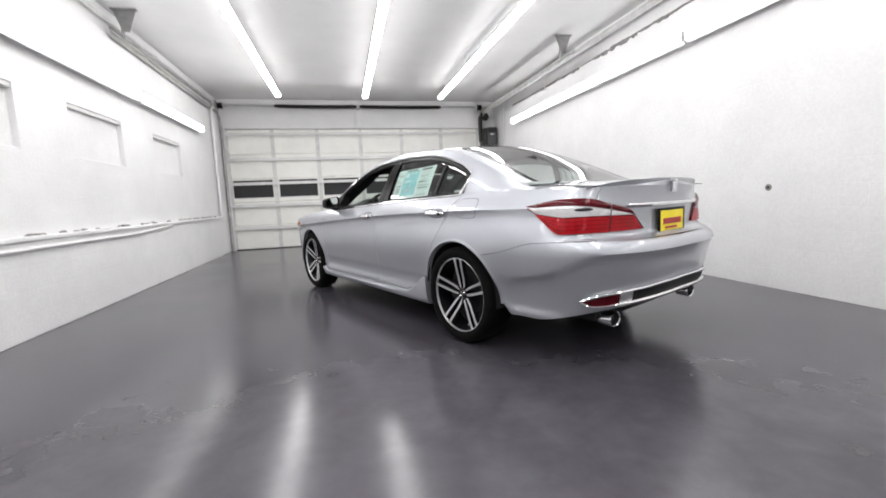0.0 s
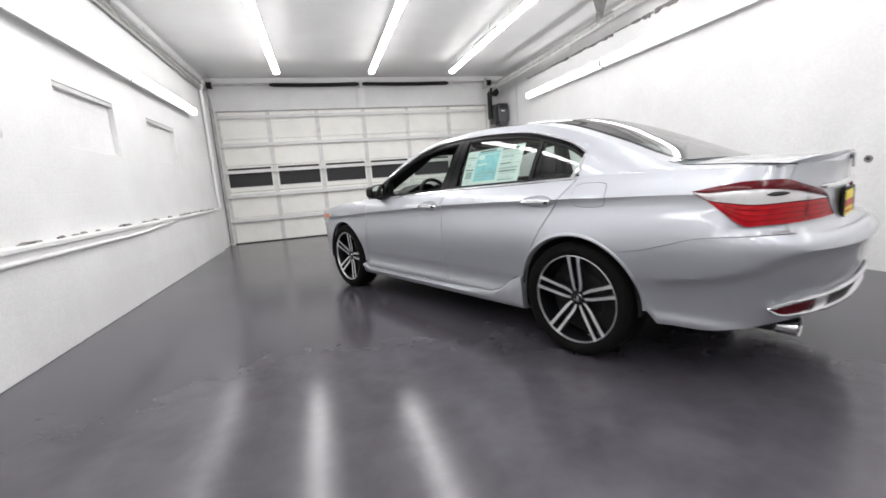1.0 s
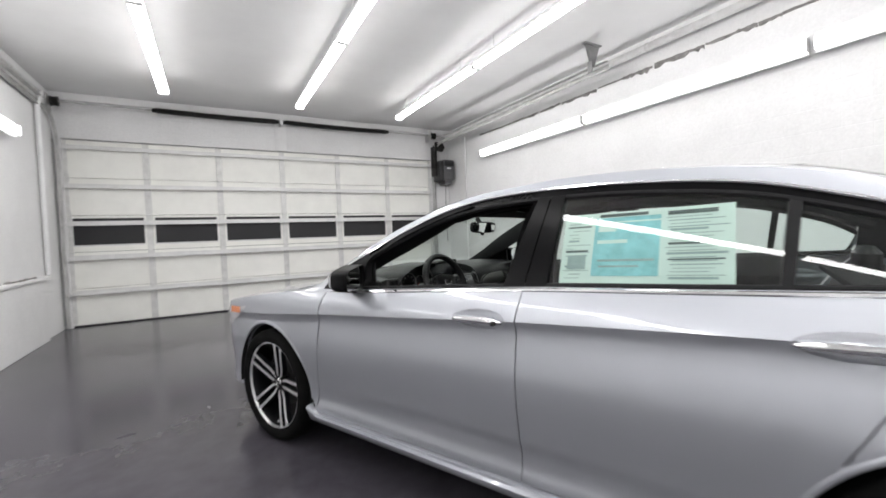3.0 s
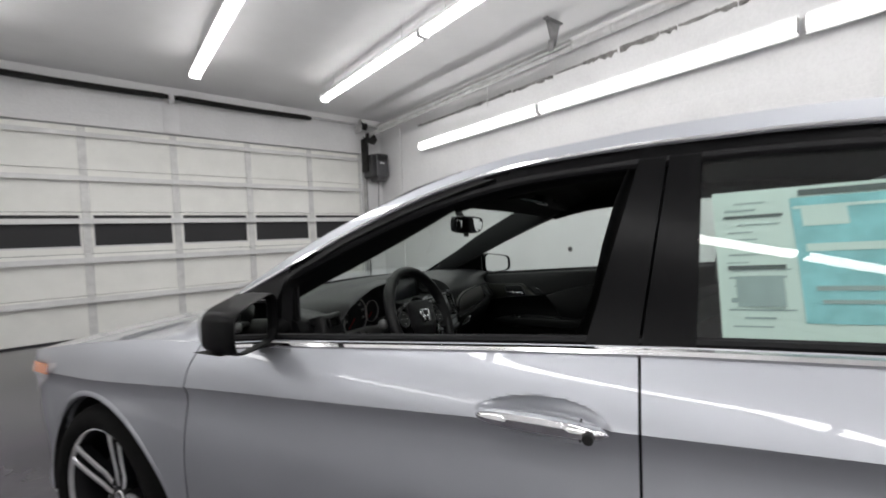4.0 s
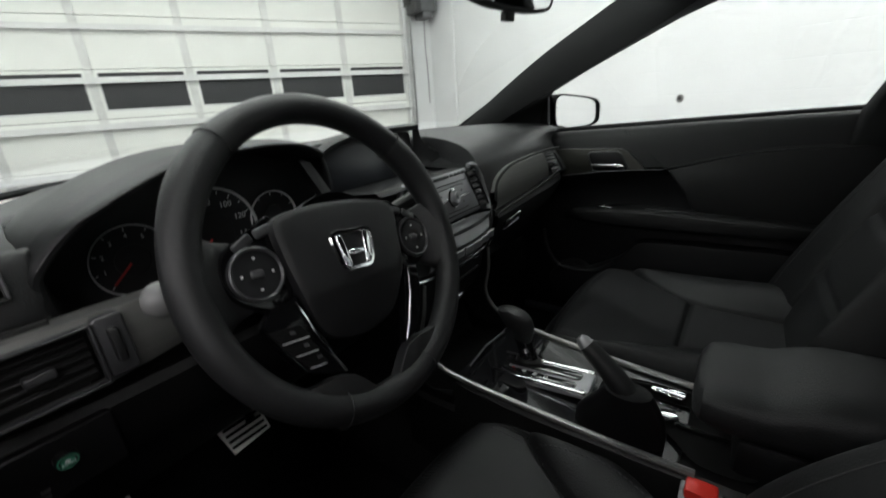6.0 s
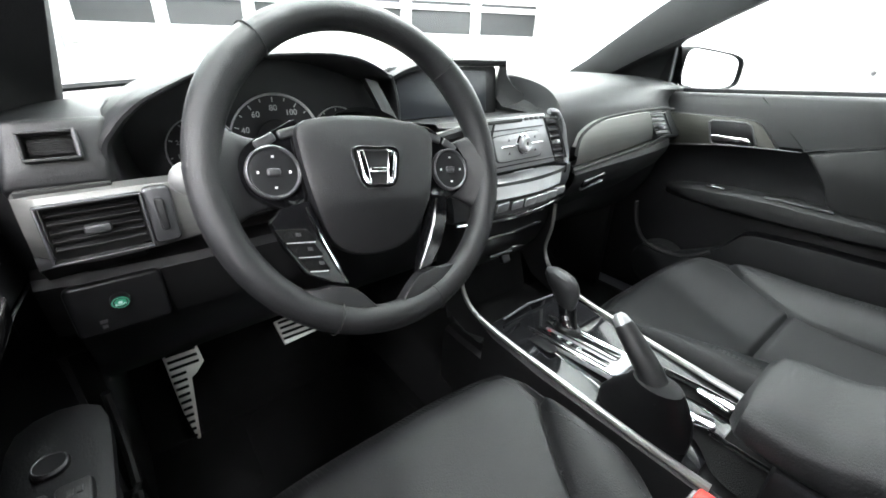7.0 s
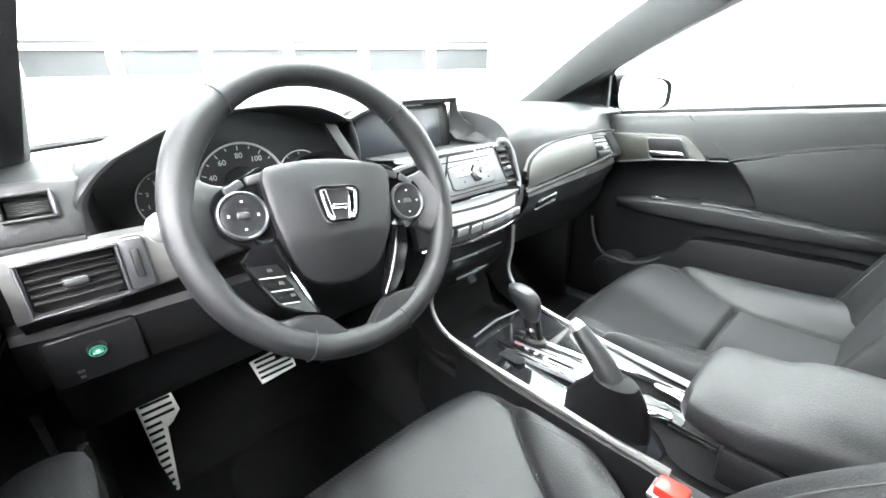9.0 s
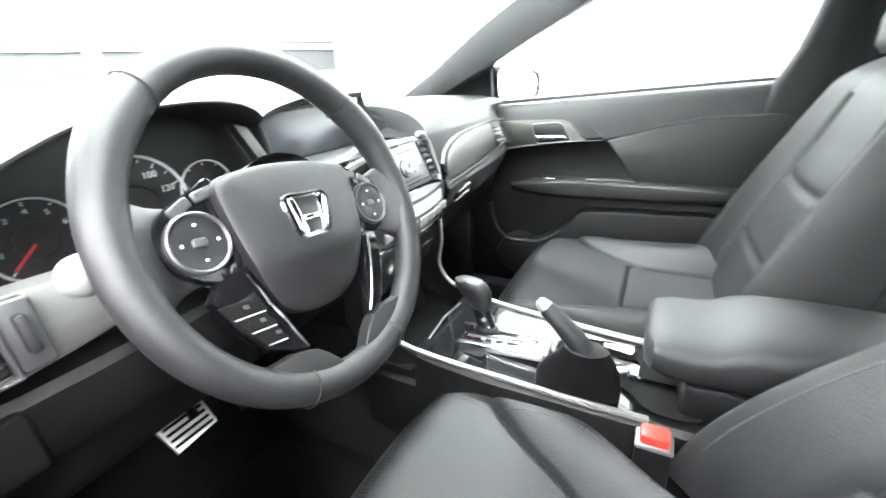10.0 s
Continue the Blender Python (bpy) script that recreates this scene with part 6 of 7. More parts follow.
part("vent_pod", vent_pod(facing(-0.649, 0.5765, 0.9585, 20, -4), 0.040, 0.025), SOFT, car, "grey vent pod", angle=50)
vent(-0.649, 0.5745, 0.9585, 0.044, 0.029, 6, 20, -4, HARD, tab=False, rim=0.003, slat=HARD, back=0.010)
part("vent_cheek", moved(slab(0.0025, 0.027, 0.013, 0.001), facing(-0.6275, 0.573, 0.9595, 20, -4)), BEZEL, car)
part("dash_gap", box(-0.688, -0.612, 0.560, 0.60, 0.909, 0.9225, 0.002), UNDER, car, smooth=False)
part("dash_end", prism(smooth_loop([(0.64, 0.980), (0.615, 0.955), (0.606, 0.93), (0.605, 0.85), (0.62, 0.80), (0.64, 0.70), (0.80, 0.60), (0.95, 0.60), (0.95, 0.94), (0.75, 0.985)], 3), "x", -0.742, -0.694, 0.004), DEEP, car)
part("glass_seal", tube([(x, 1.186 - 0.22 * abs(x / 0.75) ** 2.2, 0.984 - 0.012 * abs(x / 0.72) ** 3) for x in spread(-0.66, 0.66, 30)], 0.007, 6), SEAL, car)
# lower knee panel with the switch plate
part("knee_panel", grid([[(x, y + 0.02 * abs((x + 0.47) / 0.24) ** 3, z) for y, z in ((0.59, 0.846), (0.602, 0.838), (0.602, 0.826), (0.576, 0.818), (0.569, 0.808), (0.572, 0.79), (0.578, 0.76), (0.59, 0.735), (0.64, 0.725), (0.70, 0.66))] for x in spread(-0.708, -0.215, 18)]), HARD, car)
sw = part("switch_plate", moved(slab(0.092, 0.066, 0.008, 0.008), facing(-0.640, 0.573, 0.778, -2)), SATIN_BLACK, car, "black switch plate")
part("economy_button", moved(lathe([(0.0, 0.013), (0.010, 0.013), (0.012, 0.011), (0.012, 0.0)], "z", 24), facing(-0.639, 0.567, 0.787, -2) @ Matrix.Diagonal((0.75, 0.62, 1, 1))), HARD, sw)
part("button_face", moved(joined(lathe([(0.0122, 0.0), (0.0122, 0.0075)], "z", 24), lathe([(0.0125, 0.0095), (0.0135, 0.0105), (0.0125, 0.0115)], "z", 24)), facing(-0.639, 0.567, 0.787, -2) @ Matrix.Diagonal((0.75, 0.62, 1, 1)) @ Matrix.Translation((0, 0, 0.0005))), GREEN_PLASTIC, sw)
part("button_print", moved(joined(lettering("ECON", 0.0052), moved(slab(0.006, 0.004, 0.0006, 0.002), Matrix.Translation((0, 0.0045, 0)))), facing(-0.639, 0.567, 0.786, -2) @ Matrix.Diagonal((0.75, 0.62, 1, 1)) @ Matrix.Translation((0, -0.002, 0.0130))), DIAL_INK, sw, smooth=False)
part("print_bar", moved(joined(box(-0.0035, 0.0035, 0.001, 0.005, 0.0084, 0.0088), box(-0.0025, 0.0025, -0.006, -0.002, 0.0084, 0.0088)), facing(-0.660, 0.573, 0.760, -2)), STITCH, sw, smooth=False)
part("hood_release", box(-0.668, -0.636, 0.70, 0.74, 0.655, 0.668, 0.005), DEEP, car)

# stalks
for s, zz in ((-1, 0.945), (1, 0.95)):
    st = part("column_stalk", tube([(-0.376 + s * 0.05, 0.475, 0.925), (-0.376 + s * 0.12, 0.468, zz - 0.008), (-0.376 + s * 0.165, 0.464, zz)], [0.008, 0.010, 0.011], 10), HARD, car, "black column stalk")
    part("stalk_end", lathe([(-0.016, 0.0), (-0.0145, 0.008), (-0.008, 0.0145), (0.0, 0.0165), (0.010, 0.013), (0.014, 0.0)], "y", 20, (-0.376 + s * 0.178, 0.463, zz - 0.006)), STALK_GREY if s < 0 else HARD, st)
part("column_shroud", loft([[(-0.376 + 0.055 * math.cos(a) * k, y, 0.895 + dz + 0.038 * math.sin(a) * k) for a in (2 * math.pi * i / 18 for i in range(18))] for y, k, dz in ((0.455, 0.9, 0.0), (0.50, 1.05, -0.004), (0.60, 1.2, -0.02))]), HARD, car)

# centre: screen hood, screen, radio, climate
HOODTOP = [(-0.19, -0.030), (-0.15, -0.014), (-0.10, -0.004), (-0.06, 0.0), (0.1, 0.0)]
scr = part("display_hood", grid([[(x, y, z + curve_at(HOODTOP, x)) for y, z in ((0.84, 1.018), (0.72, 1.038), (0.700, 1.038), (0.694, 1.034), (0.697, 1.026), (0.715, 1.022))] for x in spread(-0.188, 0.104, 20)]), SOFT, car, "hooded display binnacle")
flank = [((0.104, 0.698, 1.036), (0.090, 0.702, 1.030)), ((0.104, 0.692, 1.006), (0.088, 0.704, 0.990)), ((0.115, 0.680, 0.983), (0.086, 0.702, 0.960)), ((0.140, 0.655, 0.963), (0.085, 0.680, 0.944)), ((0.152, 0.620, 0.953), (0.085, 0.620, 0.941)), ((0.150, 0.575, 0.946), (0.086, 0.560, 0.938))]
# Blackened: the shade beside the display is put into the colour.
part("display_side", grid([[Vector((a[0] + 0.045, a[1] + 0.04, a[2] - 0.004)), Vector((a[0] + 0.012, a[1] + 0.012, a[2] + 0.002)), Vector(a), Vector(a).lerp(Vector(b), 0.35) + Vector((-0.002, 0.004, -0.006)), Vector(a).lerp(Vector(b), 0.7) + Vector((-0.002, 0.004, -0.006)), Vector(b)] for a, b in flank]), DEEP, scr)
part("display_glass", moved(slab(0.275, 0.104, 0.008, 0.008), facing(-0.045, 0.716, 0.970, 6)), HARD, scr)
part("display_panel", moved(slab(0.225, 0.084, 0.003, 0.004), facing(-0.055, 0.707, 0.972, 6)), SCREEN, scr, "dark display")
# Near-black colour stands for the shade under the display hood.
part("display_ledge", grid([[(x, 0.72, 0.918), (x, 0.70, 0.922), (x, 0.62, 0.938), (x, 0.566, 0.944), (x, 0.556, 0.938)] for x in spread(-0.185, 0.092, 12)]), DEEP, scr)

def skew_vent(m, w, h, skew, n, rim_mat, slat_mat):
    """Slanting vent: black box, level slats that step aside as the frame leans, thin rim."""
    q = [(-w / 2 - skew / 2, h / 2), (w / 2 - skew / 2, h / 2), (w / 2 + skew / 2, -h / 2), (-w / 2 + skew / 2, -h / 2)]
    v = part("air_vent", moved(joined(tube([(*p, 0.004) for p in q + q[:1]], 0.0022, 6)), m), rim_mat, car, "air vent with black slats")
    part("vent_back", moved(prism(q, "z", -0.030, -0.022), m), UNDER, v, smooth=False)
    for k in range(n):
        t = (k + 0.5) / n
        part("slat", moved(slab(w - 0.005, 0.011, 0.0026, 0.001, 2), m @ Matrix.Translation((skew * (t - 0.5), h / 2 - h * t, -0.003)) @ Matrix.Rotation(radians(-52), 4, "X")), slat_mat, v)
    part("vent_tab", moved(slab(w * 0.24, 0.008, 0.008, 0.003), m @ Matrix.Translation((skew * 0.05 + w * 0.08, -0.006, 0.0))), SILVER, v, "grey vent tab")
    return v


RADIO = facing(0.008, 0.548, 0.893, 12)


def on_radio(u, v, d=0.0):
    return RADIO @ Matrix.Translation((u, v, d))


stack = part("radio", moved(outline_plate([(-0.104, -0.043), (0.104, -0.043), (0.073, 0.053), (-0.104, 0.053)], 0.012, 0.0, 1), on_radio(0, 0, -0.012)), SILVER, car, "silver radio panel with round knob")
part("disc_slot", moved(slab(0.105, 0.0065, 0.003, 0.002), on_radio(-0.047, 0.0455, -0.001)), UNDER, stack)
part("panel_groove", moved(slab(0.166, 0.0022, 0.0016, 0.0008), on_radio(-0.018, 0.031, -0.0008)), UNDER, stack)
part("panel_groove", moved(slab(0.195, 0.0022, 0.0016, 0.0008), on_radio(-0.002, -0.034, -0.0008)), UNDER, stack)
for k in range(4):
    part("radio_button", moved(slab(0.0115, 0.006, 0.003, 0.002), on_radio(0.018 + 0.0145 * k, 0.0465, -0.001)), BEZEL, stack)
field = smooth_loop([(-0.062, -0.024), (-0.02, -0.025), (0.03, -0.025), (0.054, -0.022), (0.056, -0.004), (0.050, 0.018), (0.040, 0.023), (-0.02, 0.022), (-0.070, 0.020), (-0.074, 0.012), (-0.070, -0.008)], 3)
part("field_gap", moved(outline_plate([(x * 1.035, y * 1.07) for x, y in field], 0.002, 0.0, 1), on_radio(0, 0, -0.001)), UNDER, stack)
part("button_field", moved(outline_plate(field, 0.004, 0.0, 1), on_radio(0, 0, -0.001)), SILVER, stack)
for sx in (-1, 1):
    part("chrome_bar", moved(slab(0.040, 0.0028, 0.003, 0.001), on_radio(0.0 + sx * 0.038, 0.001, 0.003)), CHROME, stack)
    for sy in (-1, 1):
        part("button_mark", moved(prism([(-0.003, -0.002), (0.003, -0.002), (0.0, 0.003)], "z", 0.0, 0.0006), on_radio(sx * 0.036, sy * 0.012, 0.0031)), BEZEL, stack, smooth=False)
part("volume_ring", moved(lathe([(0.0, 0.0195), (0.006, 0.0195), (0.008, 0.0170), (0.005, 0.0150)], "z", 28), on_radio(0, 0.002, 0.001)), CHROME, stack)
part("volume_knob", moved(lathe([(0.0, 0.0145), (0.013, 0.0130), (0.015, 0.0105), (0.0145, 0.005), (0.0135, 0.0)], "z", 28), on_radio(0, 0.002, 0.002)), SILVER, stack)
part("knob_mark", moved(slab(0.0022, 0.0075, 0.002, 0.001), on_radio(0, 0.002, 0.0158)), UNDER, stack)
part("stack_chin", moved(outline_plate([(-0.104, -0.080), (0.140, -0.072), (0.146, -0.052), (0.104, -0.0445), (-0.104, -0.0445)], 0.010, 0.0, 1), on_radio(0, 0, -0.012)), GLOSS, stack, "gloss black strip")
part("chin_tab", moved(slab(0.060, 0.013, 0.006, 0.004), on_radio(0.006, -0.054, -0.006)), SILVER, stack)
part("chin_slot", moved(slab(0.072, 0.010, 0.003, 0.003), on_radio(-0.062, -0.056, -0.003)), UNDER, stack)
for sx in (-1, 1):
    skew_vent(on_radio(sx * 0.107, 0.001, -0.006) @ Matrix.Rotation(radians(sx * 6), 4, "Y"), 0.045, 0.084, sx * 0.031, 6, HARD, BEZEL)
    part("stack_shoulder", moved(tube(smooth_line([(sx * 0.094, 0.056, -0.006), (sx * 0.118, 0.053, -0.007), (sx * 0.140, 0.030, -0.010), (sx * 0.150, -0.010, -0.012), (sx * 0.154, -0.040, -0.012), (sx * 0.140, -0.060, -0.010), (sx * 0.10, -0.066, -0.006)], 5), 0.0055, 8), RADIO), SILVER, car)
cl = part("climate_panel", loft([[(0.008 + x * k, y + 0.03 * abs(x / 0.16) ** 2, z) for x in spread(-0.165, 0.165, 14)] + [(0.008 + x * k, y + 0.05, z) for x in spread(0.165, -0.165, 14)] for k, y, z in ((1.02, 0.535, 0.845), (1.04, 0.517, 0.836), (1.0, 0.513, 0.802), (0.94, 0.520, 0.770), (0.86, 0.545, 0.754))]), BEZEL, car, "dark climate panel with silver keys")
part("climate_display", grid([[(0.008 + x, 0.510 + 0.03 * abs(x / 0.16) ** 2, z) for z in (0.808, 0.832)] for x in spread(-0.11, 0.105, 10)]), LCD, cl, "pale display strip")
for k in range(7):
    x = -0.105 + 0.035 * k
    part("button_gap", moved(slab(0.0345, 0.0200, 0.003, 0.003), facing(0.008 + x, 0.5125 + 0.03 * abs(x / 0.16) ** 2, 0.792, -8, -x * 60)), UNDER, cl)
    part("climate_button", moved(slab(0.0325, 0.0175, 0.0036, 0.003), facing(0.008 + x, 0.5115 + 0.03 * abs(x / 0.16) ** 2, 0.792, -8, -x * 60)), SILVER, cl)
part("chrome_lip", tube([(0.008 + x, 0.512 + 0.03 * abs(x / 0.16) ** 2 + 0.006, 0.764) for x in spread(-0.155, 0.155, 14)], 0.004, 8), CHROME, cl)
# lower stack: gloss pocket doors
low = part("pocket_door", grid([[(0.008 + x, y, z) for y, z in ((0.545, 0.752), (0.552, 0.71), (0.575, 0.66), (0.62, 0.61))] for x in spread(-0.115, 0.115, 8)]), SATIN_BLACK, car, "black pocket door")
part("pocket_handle", tube([(-0.045, 0.556, 0.668), (0.008, 0.548, 0.672), (0.061, 0.556, 0.668)], [0.004, 0.006, 0.004], 8), CHROME, low)
part("pocket_lip", tube([(-0.07, 0.540, 0.722), (0.008, 0.534, 0.724), (0.086, 0.540, 0.722)], [0.003, 0.005, 0.003], 8), CHROME, low)
part("power_socket", moved(slab(0.024, 0.024, 0.01, 0.004), facing(0.03, 0.585, 0.632, 30)), HARD, low)
# passenger trim and end vent
rows = []
for k in range(26):
    line = []
    for q in (0, 0.03, 0.2, 0.35, 0.5, 0.7, 0.85, 0.97, 1.0):
        x = 0.192 + (0.523 - 0.056 * q - 0.192) * k / 25
        zt, zb = curve_at([(0.192, 0.868), (0.205, 0.897), (0.256, 0.918), (0.348, 0.926), (0.45, 0.927), (0.54, 0.925)], x), curve_at([(0.192, 0.824), (0.373, 0.840), (0.48, 0.848), (0.606, 0.854)], x)
        y = curve_at([(0.192, 0.549), (0.35, 0.541), (0.50, 0.545), (0.606, 0.556)], x)
        line.append((x, y + (0.03 if q in (0, 1.0) else -0.006 * math.sin(math.pi * q)), zb + (zt - zb) * q))
    rows.append(line)
part("dash_trim", grid(rows), SATIN, car, "satin metal dash trim")
part("trim_end", loft([[(0.548 + d, 0.552, 0.928), (0.575 + d, 0.556, 0.926), (0.622 + d, 0.562, 0.858), (0.600 + d, 0.556, 0.854)] for d in (0.0, 0.012)]), SOFT, car)
part("trim_top_edge", tube(smooth_line([(0.190, 0.546, 0.850), (0.200, 0.546, 0.893), (0.256, 0.542, 0.921), (0.348, 0.538, 0.930), (0.45, 0.540, 0.931), (0.54, 0.546, 0.929), (0.64, 0.562, 0.920)], 5), 0.0035, 8), UNDER, car)
skew_vent(facing(0.530, 0.5405, 0.890, 4, -8), 0.066, 0.056, 0.050, 5, BEZEL, SATIN_BLACK)
part("trim_edge", tube(smooth_line([(0.186, 0.545, 0.816), (0.24, 0.541, 0.823), (0.38, 0.537, 0.835), (0.50, 0.541, 0.843), (0.606, 0.553, 0.849), (0.66, 0.565, 0.852)], 5), 0.0045, 10), UNDER, car)
gb = part("glove_box", grid([[(x, y + 0.02 * max(0.0, (x - 0.5) / 0.17) ** 2, z + 0.03 * (x - 0.44)) for y, z in ((0.566, 0.838), (0.546, 0.830), (0.540, 0.815), (0.545, 0.795), (0.565, 0.760), (0.61, 0.72), (0.67, 0.66), (0.72, 0.60))] for x in spread(0.190, 0.665, 14)]), SOFT, car, "black glove box lid")
part("glove_latch", moved(slab(0.075, 0.026, 0.006, 0.006), facing(0.275, 0.5475, 0.783, -28) @ Matrix.Rotation(radians(10), 4, "Z")), GLOSS, gb)
part("latch_rim", moved(joined(*[moved(slab(0.08, 0.003, 0.008, 0.001), Matrix.Translation((0, s * 0.014, 0))) for s in (-1,)]), facing(0.275, 0.5475, 0.783, -28) @ Matrix.Rotation(radians(10), 4, "Z")), BEZEL, gb)


# steering wheel
def steering_wheel():
    M = Matrix.Translation((-0.380, 0.425, 0.930)) @ pose(0, 0, 0, 90 - 22, 0, 0) @ Matrix.Rotation(radians(-7.5), 4, "Z")
    R0 = 0.1665
    n = 96
    rings = []
    for i in range(n):
        a = 2 * math.pi * i / n
        grip = 0.0162 + 0.0022 * math.exp(-(((math.degrees(a) - 35) / 16) ** 2)) + 0.0022 * math.exp(-(((math.degrees(a) - 145) / 16) ** 2))
        c = Vector((R0 * math.cos(a), R0 * math.sin(a), 0))
        d = Vector((math.cos(a), math.sin(a), 0))
        rings.append([c + grip * (math.cos(b) * d + 1.08 * math.sin(b) * Vector((0, 0, 1))) for b in (2 * math.pi * k / 14 for k in range(14))])
    w = part("steering_wheel", moved(grid(rings, True, True), M), LEATHER, car, "black leather steering wheel with silver badge")
    for deg in (48, 132, 248, 292):
        a = radians(deg)
        c, d = Vector((R0 * math.cos(a), R0 * math.sin(a), 0)), Vector((math.cos(a), math.sin(a), 0))
        part("rim_seam", moved(tube([c + 0.0183 * (math.cos(b) * d + 1.08 * math.sin(b) * Vector((0, 0, 1))) for b in (2 * math.pi * k / 16 for k in range(17))], 0.0008, 5), M), UNDER, w)
    pad = smooth_loop([(-0.078, 0.046), (-0.04, 0.056), (0.0, 0.058), (0.04, 0.056), (0.078, 0.046), (0.080, 0.015), (0.070, -0.035), (0.052, -0.075), (0.022, -0.092), (-0.022, -0.092), (-0.052, -0.075), (-0.070, -0.035), (-0.080, 0.015)], 4)
    cover = outline_plate(pad, 0.026, 0.008, 14)
    for v in cover.verts:
        if v.co.z > 0.015:
            v.co.z -= 0.26 * max(0.0, -0.030 - v.co.y) * min(1.0, max(0.0, -0.030 - v.co.y) / 0.012)
    part("airbag_cover", moved(cover, M @ Matrix.Translation((-0.002, 0, -0.016))), LEATHER, w, "padded hub cover")
    part("hub_back", moved(lathe([(-0.055, 0.045), (-0.02, 0.07), (0.0, 0.07)], "z", 24), M), HARD, w)
    ring = smooth_loop([(-0.024, 0.019), (0.0, 0.020), (0.024, 0.019), (0.0235, 0.0), (0.017, -0.018), (0.0, -0.0195), (-0.017, -0.018), (-0.0235, 0.0)], 4)
    ring = [Vector((x, y, 0.0)) for x, y in ring]
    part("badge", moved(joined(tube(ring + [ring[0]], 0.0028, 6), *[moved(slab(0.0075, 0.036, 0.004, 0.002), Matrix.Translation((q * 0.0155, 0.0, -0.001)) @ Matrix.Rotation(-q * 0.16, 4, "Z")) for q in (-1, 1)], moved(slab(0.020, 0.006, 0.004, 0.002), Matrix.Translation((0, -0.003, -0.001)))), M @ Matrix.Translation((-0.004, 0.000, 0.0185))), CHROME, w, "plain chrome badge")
    for s in (-1, 1):
        spoke = []
        for t in spread(0, 1, 10):
            top_, bot, zf = 0.033 + 0.016 * t**3, -0.032 - 0.030 * t**3, -0.011 + 0.024 * max(0, (t - 0.6) / 0.4) ** 1.2
            spoke.append([(s * (0.080 + 0.076 * t), (top_ + bot) / 2 + (top_ - bot) / 2 * abs(math.cos(a)) ** 0.6 * (1 if math.cos(a) > 0 else -1), (zf - 0.022) / 2 + (zf + 0.022) / 2 * abs(math.sin(a)) ** 0.6 * (1 if math.sin(a) > 0 else -1)) for a in (2 * math.pi * i / 24 for i in range(24))])
        part("spoke", moved(loft(spoke), M), LEATHER, w, angle=60)
        pod = smooth_loop([(s * 0.074, 0.048), (s * 0.100, 0.042), (s * 0.128, 0.026), (s * 0.138, 0.004), (s * 0.130, -0.020), (s * 0.105, -0.036), (s * 0.078, -0.040)], 4)
        if s < 0:
            pod = pod[::-1]
        pd = part("control_pod", moved(outline_plate(pod, 0.016, 0.001, 2), M @ Matrix.Translation((0, 0, -0.018))), POD, w, "gloss black control pod")
        part("control_ring", moved(lathe([(0.0, 0.0265), (0.005, 0.0262), (0.006, 0.0245), (0.004, 0.0225)], "z", 30), M @ Matrix.Translation((s * 0.107, -0.001, -0.0015))), BEZEL, pd)
        part("control_disc", moved(lathe([(0.0, 0.0235), (0.003, 0.0235), (0.0045, 0.018), (0.003, 0.010), (0.003, 0.0)], "z", 26), M @ Matrix.Translation((s * 0.107, -0.001, -0.0015))), PAD_BLACK, pd)
        part("control_centre", moved(slab(0.013, 0.008, 0.005, 0.003), M @ Matrix.Translation((s * 0.107, -0.001, -0.0015))), BEZEL, pd)
        for q in range(4):
            part("control_mark", moved(box(-0.0012, 0.0012, 0.0140, 0.0160, 0.0042, 0.0052), M @ Matrix.Translation((s * 0.107, -0.001, -0.0015)) @ Matrix.Rotation(q * math.pi / 2, 4, "Z")), DIAL_INK, pd, smooth=False)
        for k, (x, y, turn) in enumerate(((0.088, 0.0385, -0.28), (0.1115, 0.0295, -0.52))):
            part("top_button", moved(slab(0.022, 0.0095, 0.004, 0.003), M @ Matrix.Translation((s * x, y, -0.003)) @ Matrix.Rotation(s * turn, 4, "Z")), SMOKE if k else BEZEL, pd)
        # lower spoke: gloss strip, chrome edge, leather heel that joins the rim
        def flat(pts, d, z, bulge=0.0):
            pts = [(s * x, y) for x, y in pts]
            return moved(outline_plate(pts[::-1] if s > 0 else pts, d, bulge, 1), M @ Matrix.Translation((0, 0, z)))
        outer = [(0.104, -0.036), (0.116, -0.050), (0.106, -0.075), (0.088, -0.104), (0.060, -0.118)] if s < 0 else [(0.097, -0.034), (0.094, -0.062), (0.082, -0.092), (0.064, -0.116)]
        part("lower_spoke", flat([(0.076, -0.030)] + outer + [(0.044, -0.122), (0.050, -0.105)], 0.012, -0.010), POD, w, "gloss black lower spoke")
        part("chrome_edge", moved(tube([(s * 0.080, -0.036, 0.004), (s * 0.070, -0.068, 0.005), (s * 0.056, -0.100, 0.004), (s * 0.046, -0.119, 0.002)], 0.0016, 6), M), CHROME, w)
        part("spoke_heel", flat([(0.012, -0.166), (0.016, -0.151), (0.030, -0.135), (0.041, -0.1255), (0.046, -0.1235), (0.064, -0.1195), (0.080, -0.1205), (0.098, -0.1185), (0.096, -0.140), (0.055, -0.163)], 0.016, -0.009, 0.002), LEATHER, w, "leather-covered spoke heel")
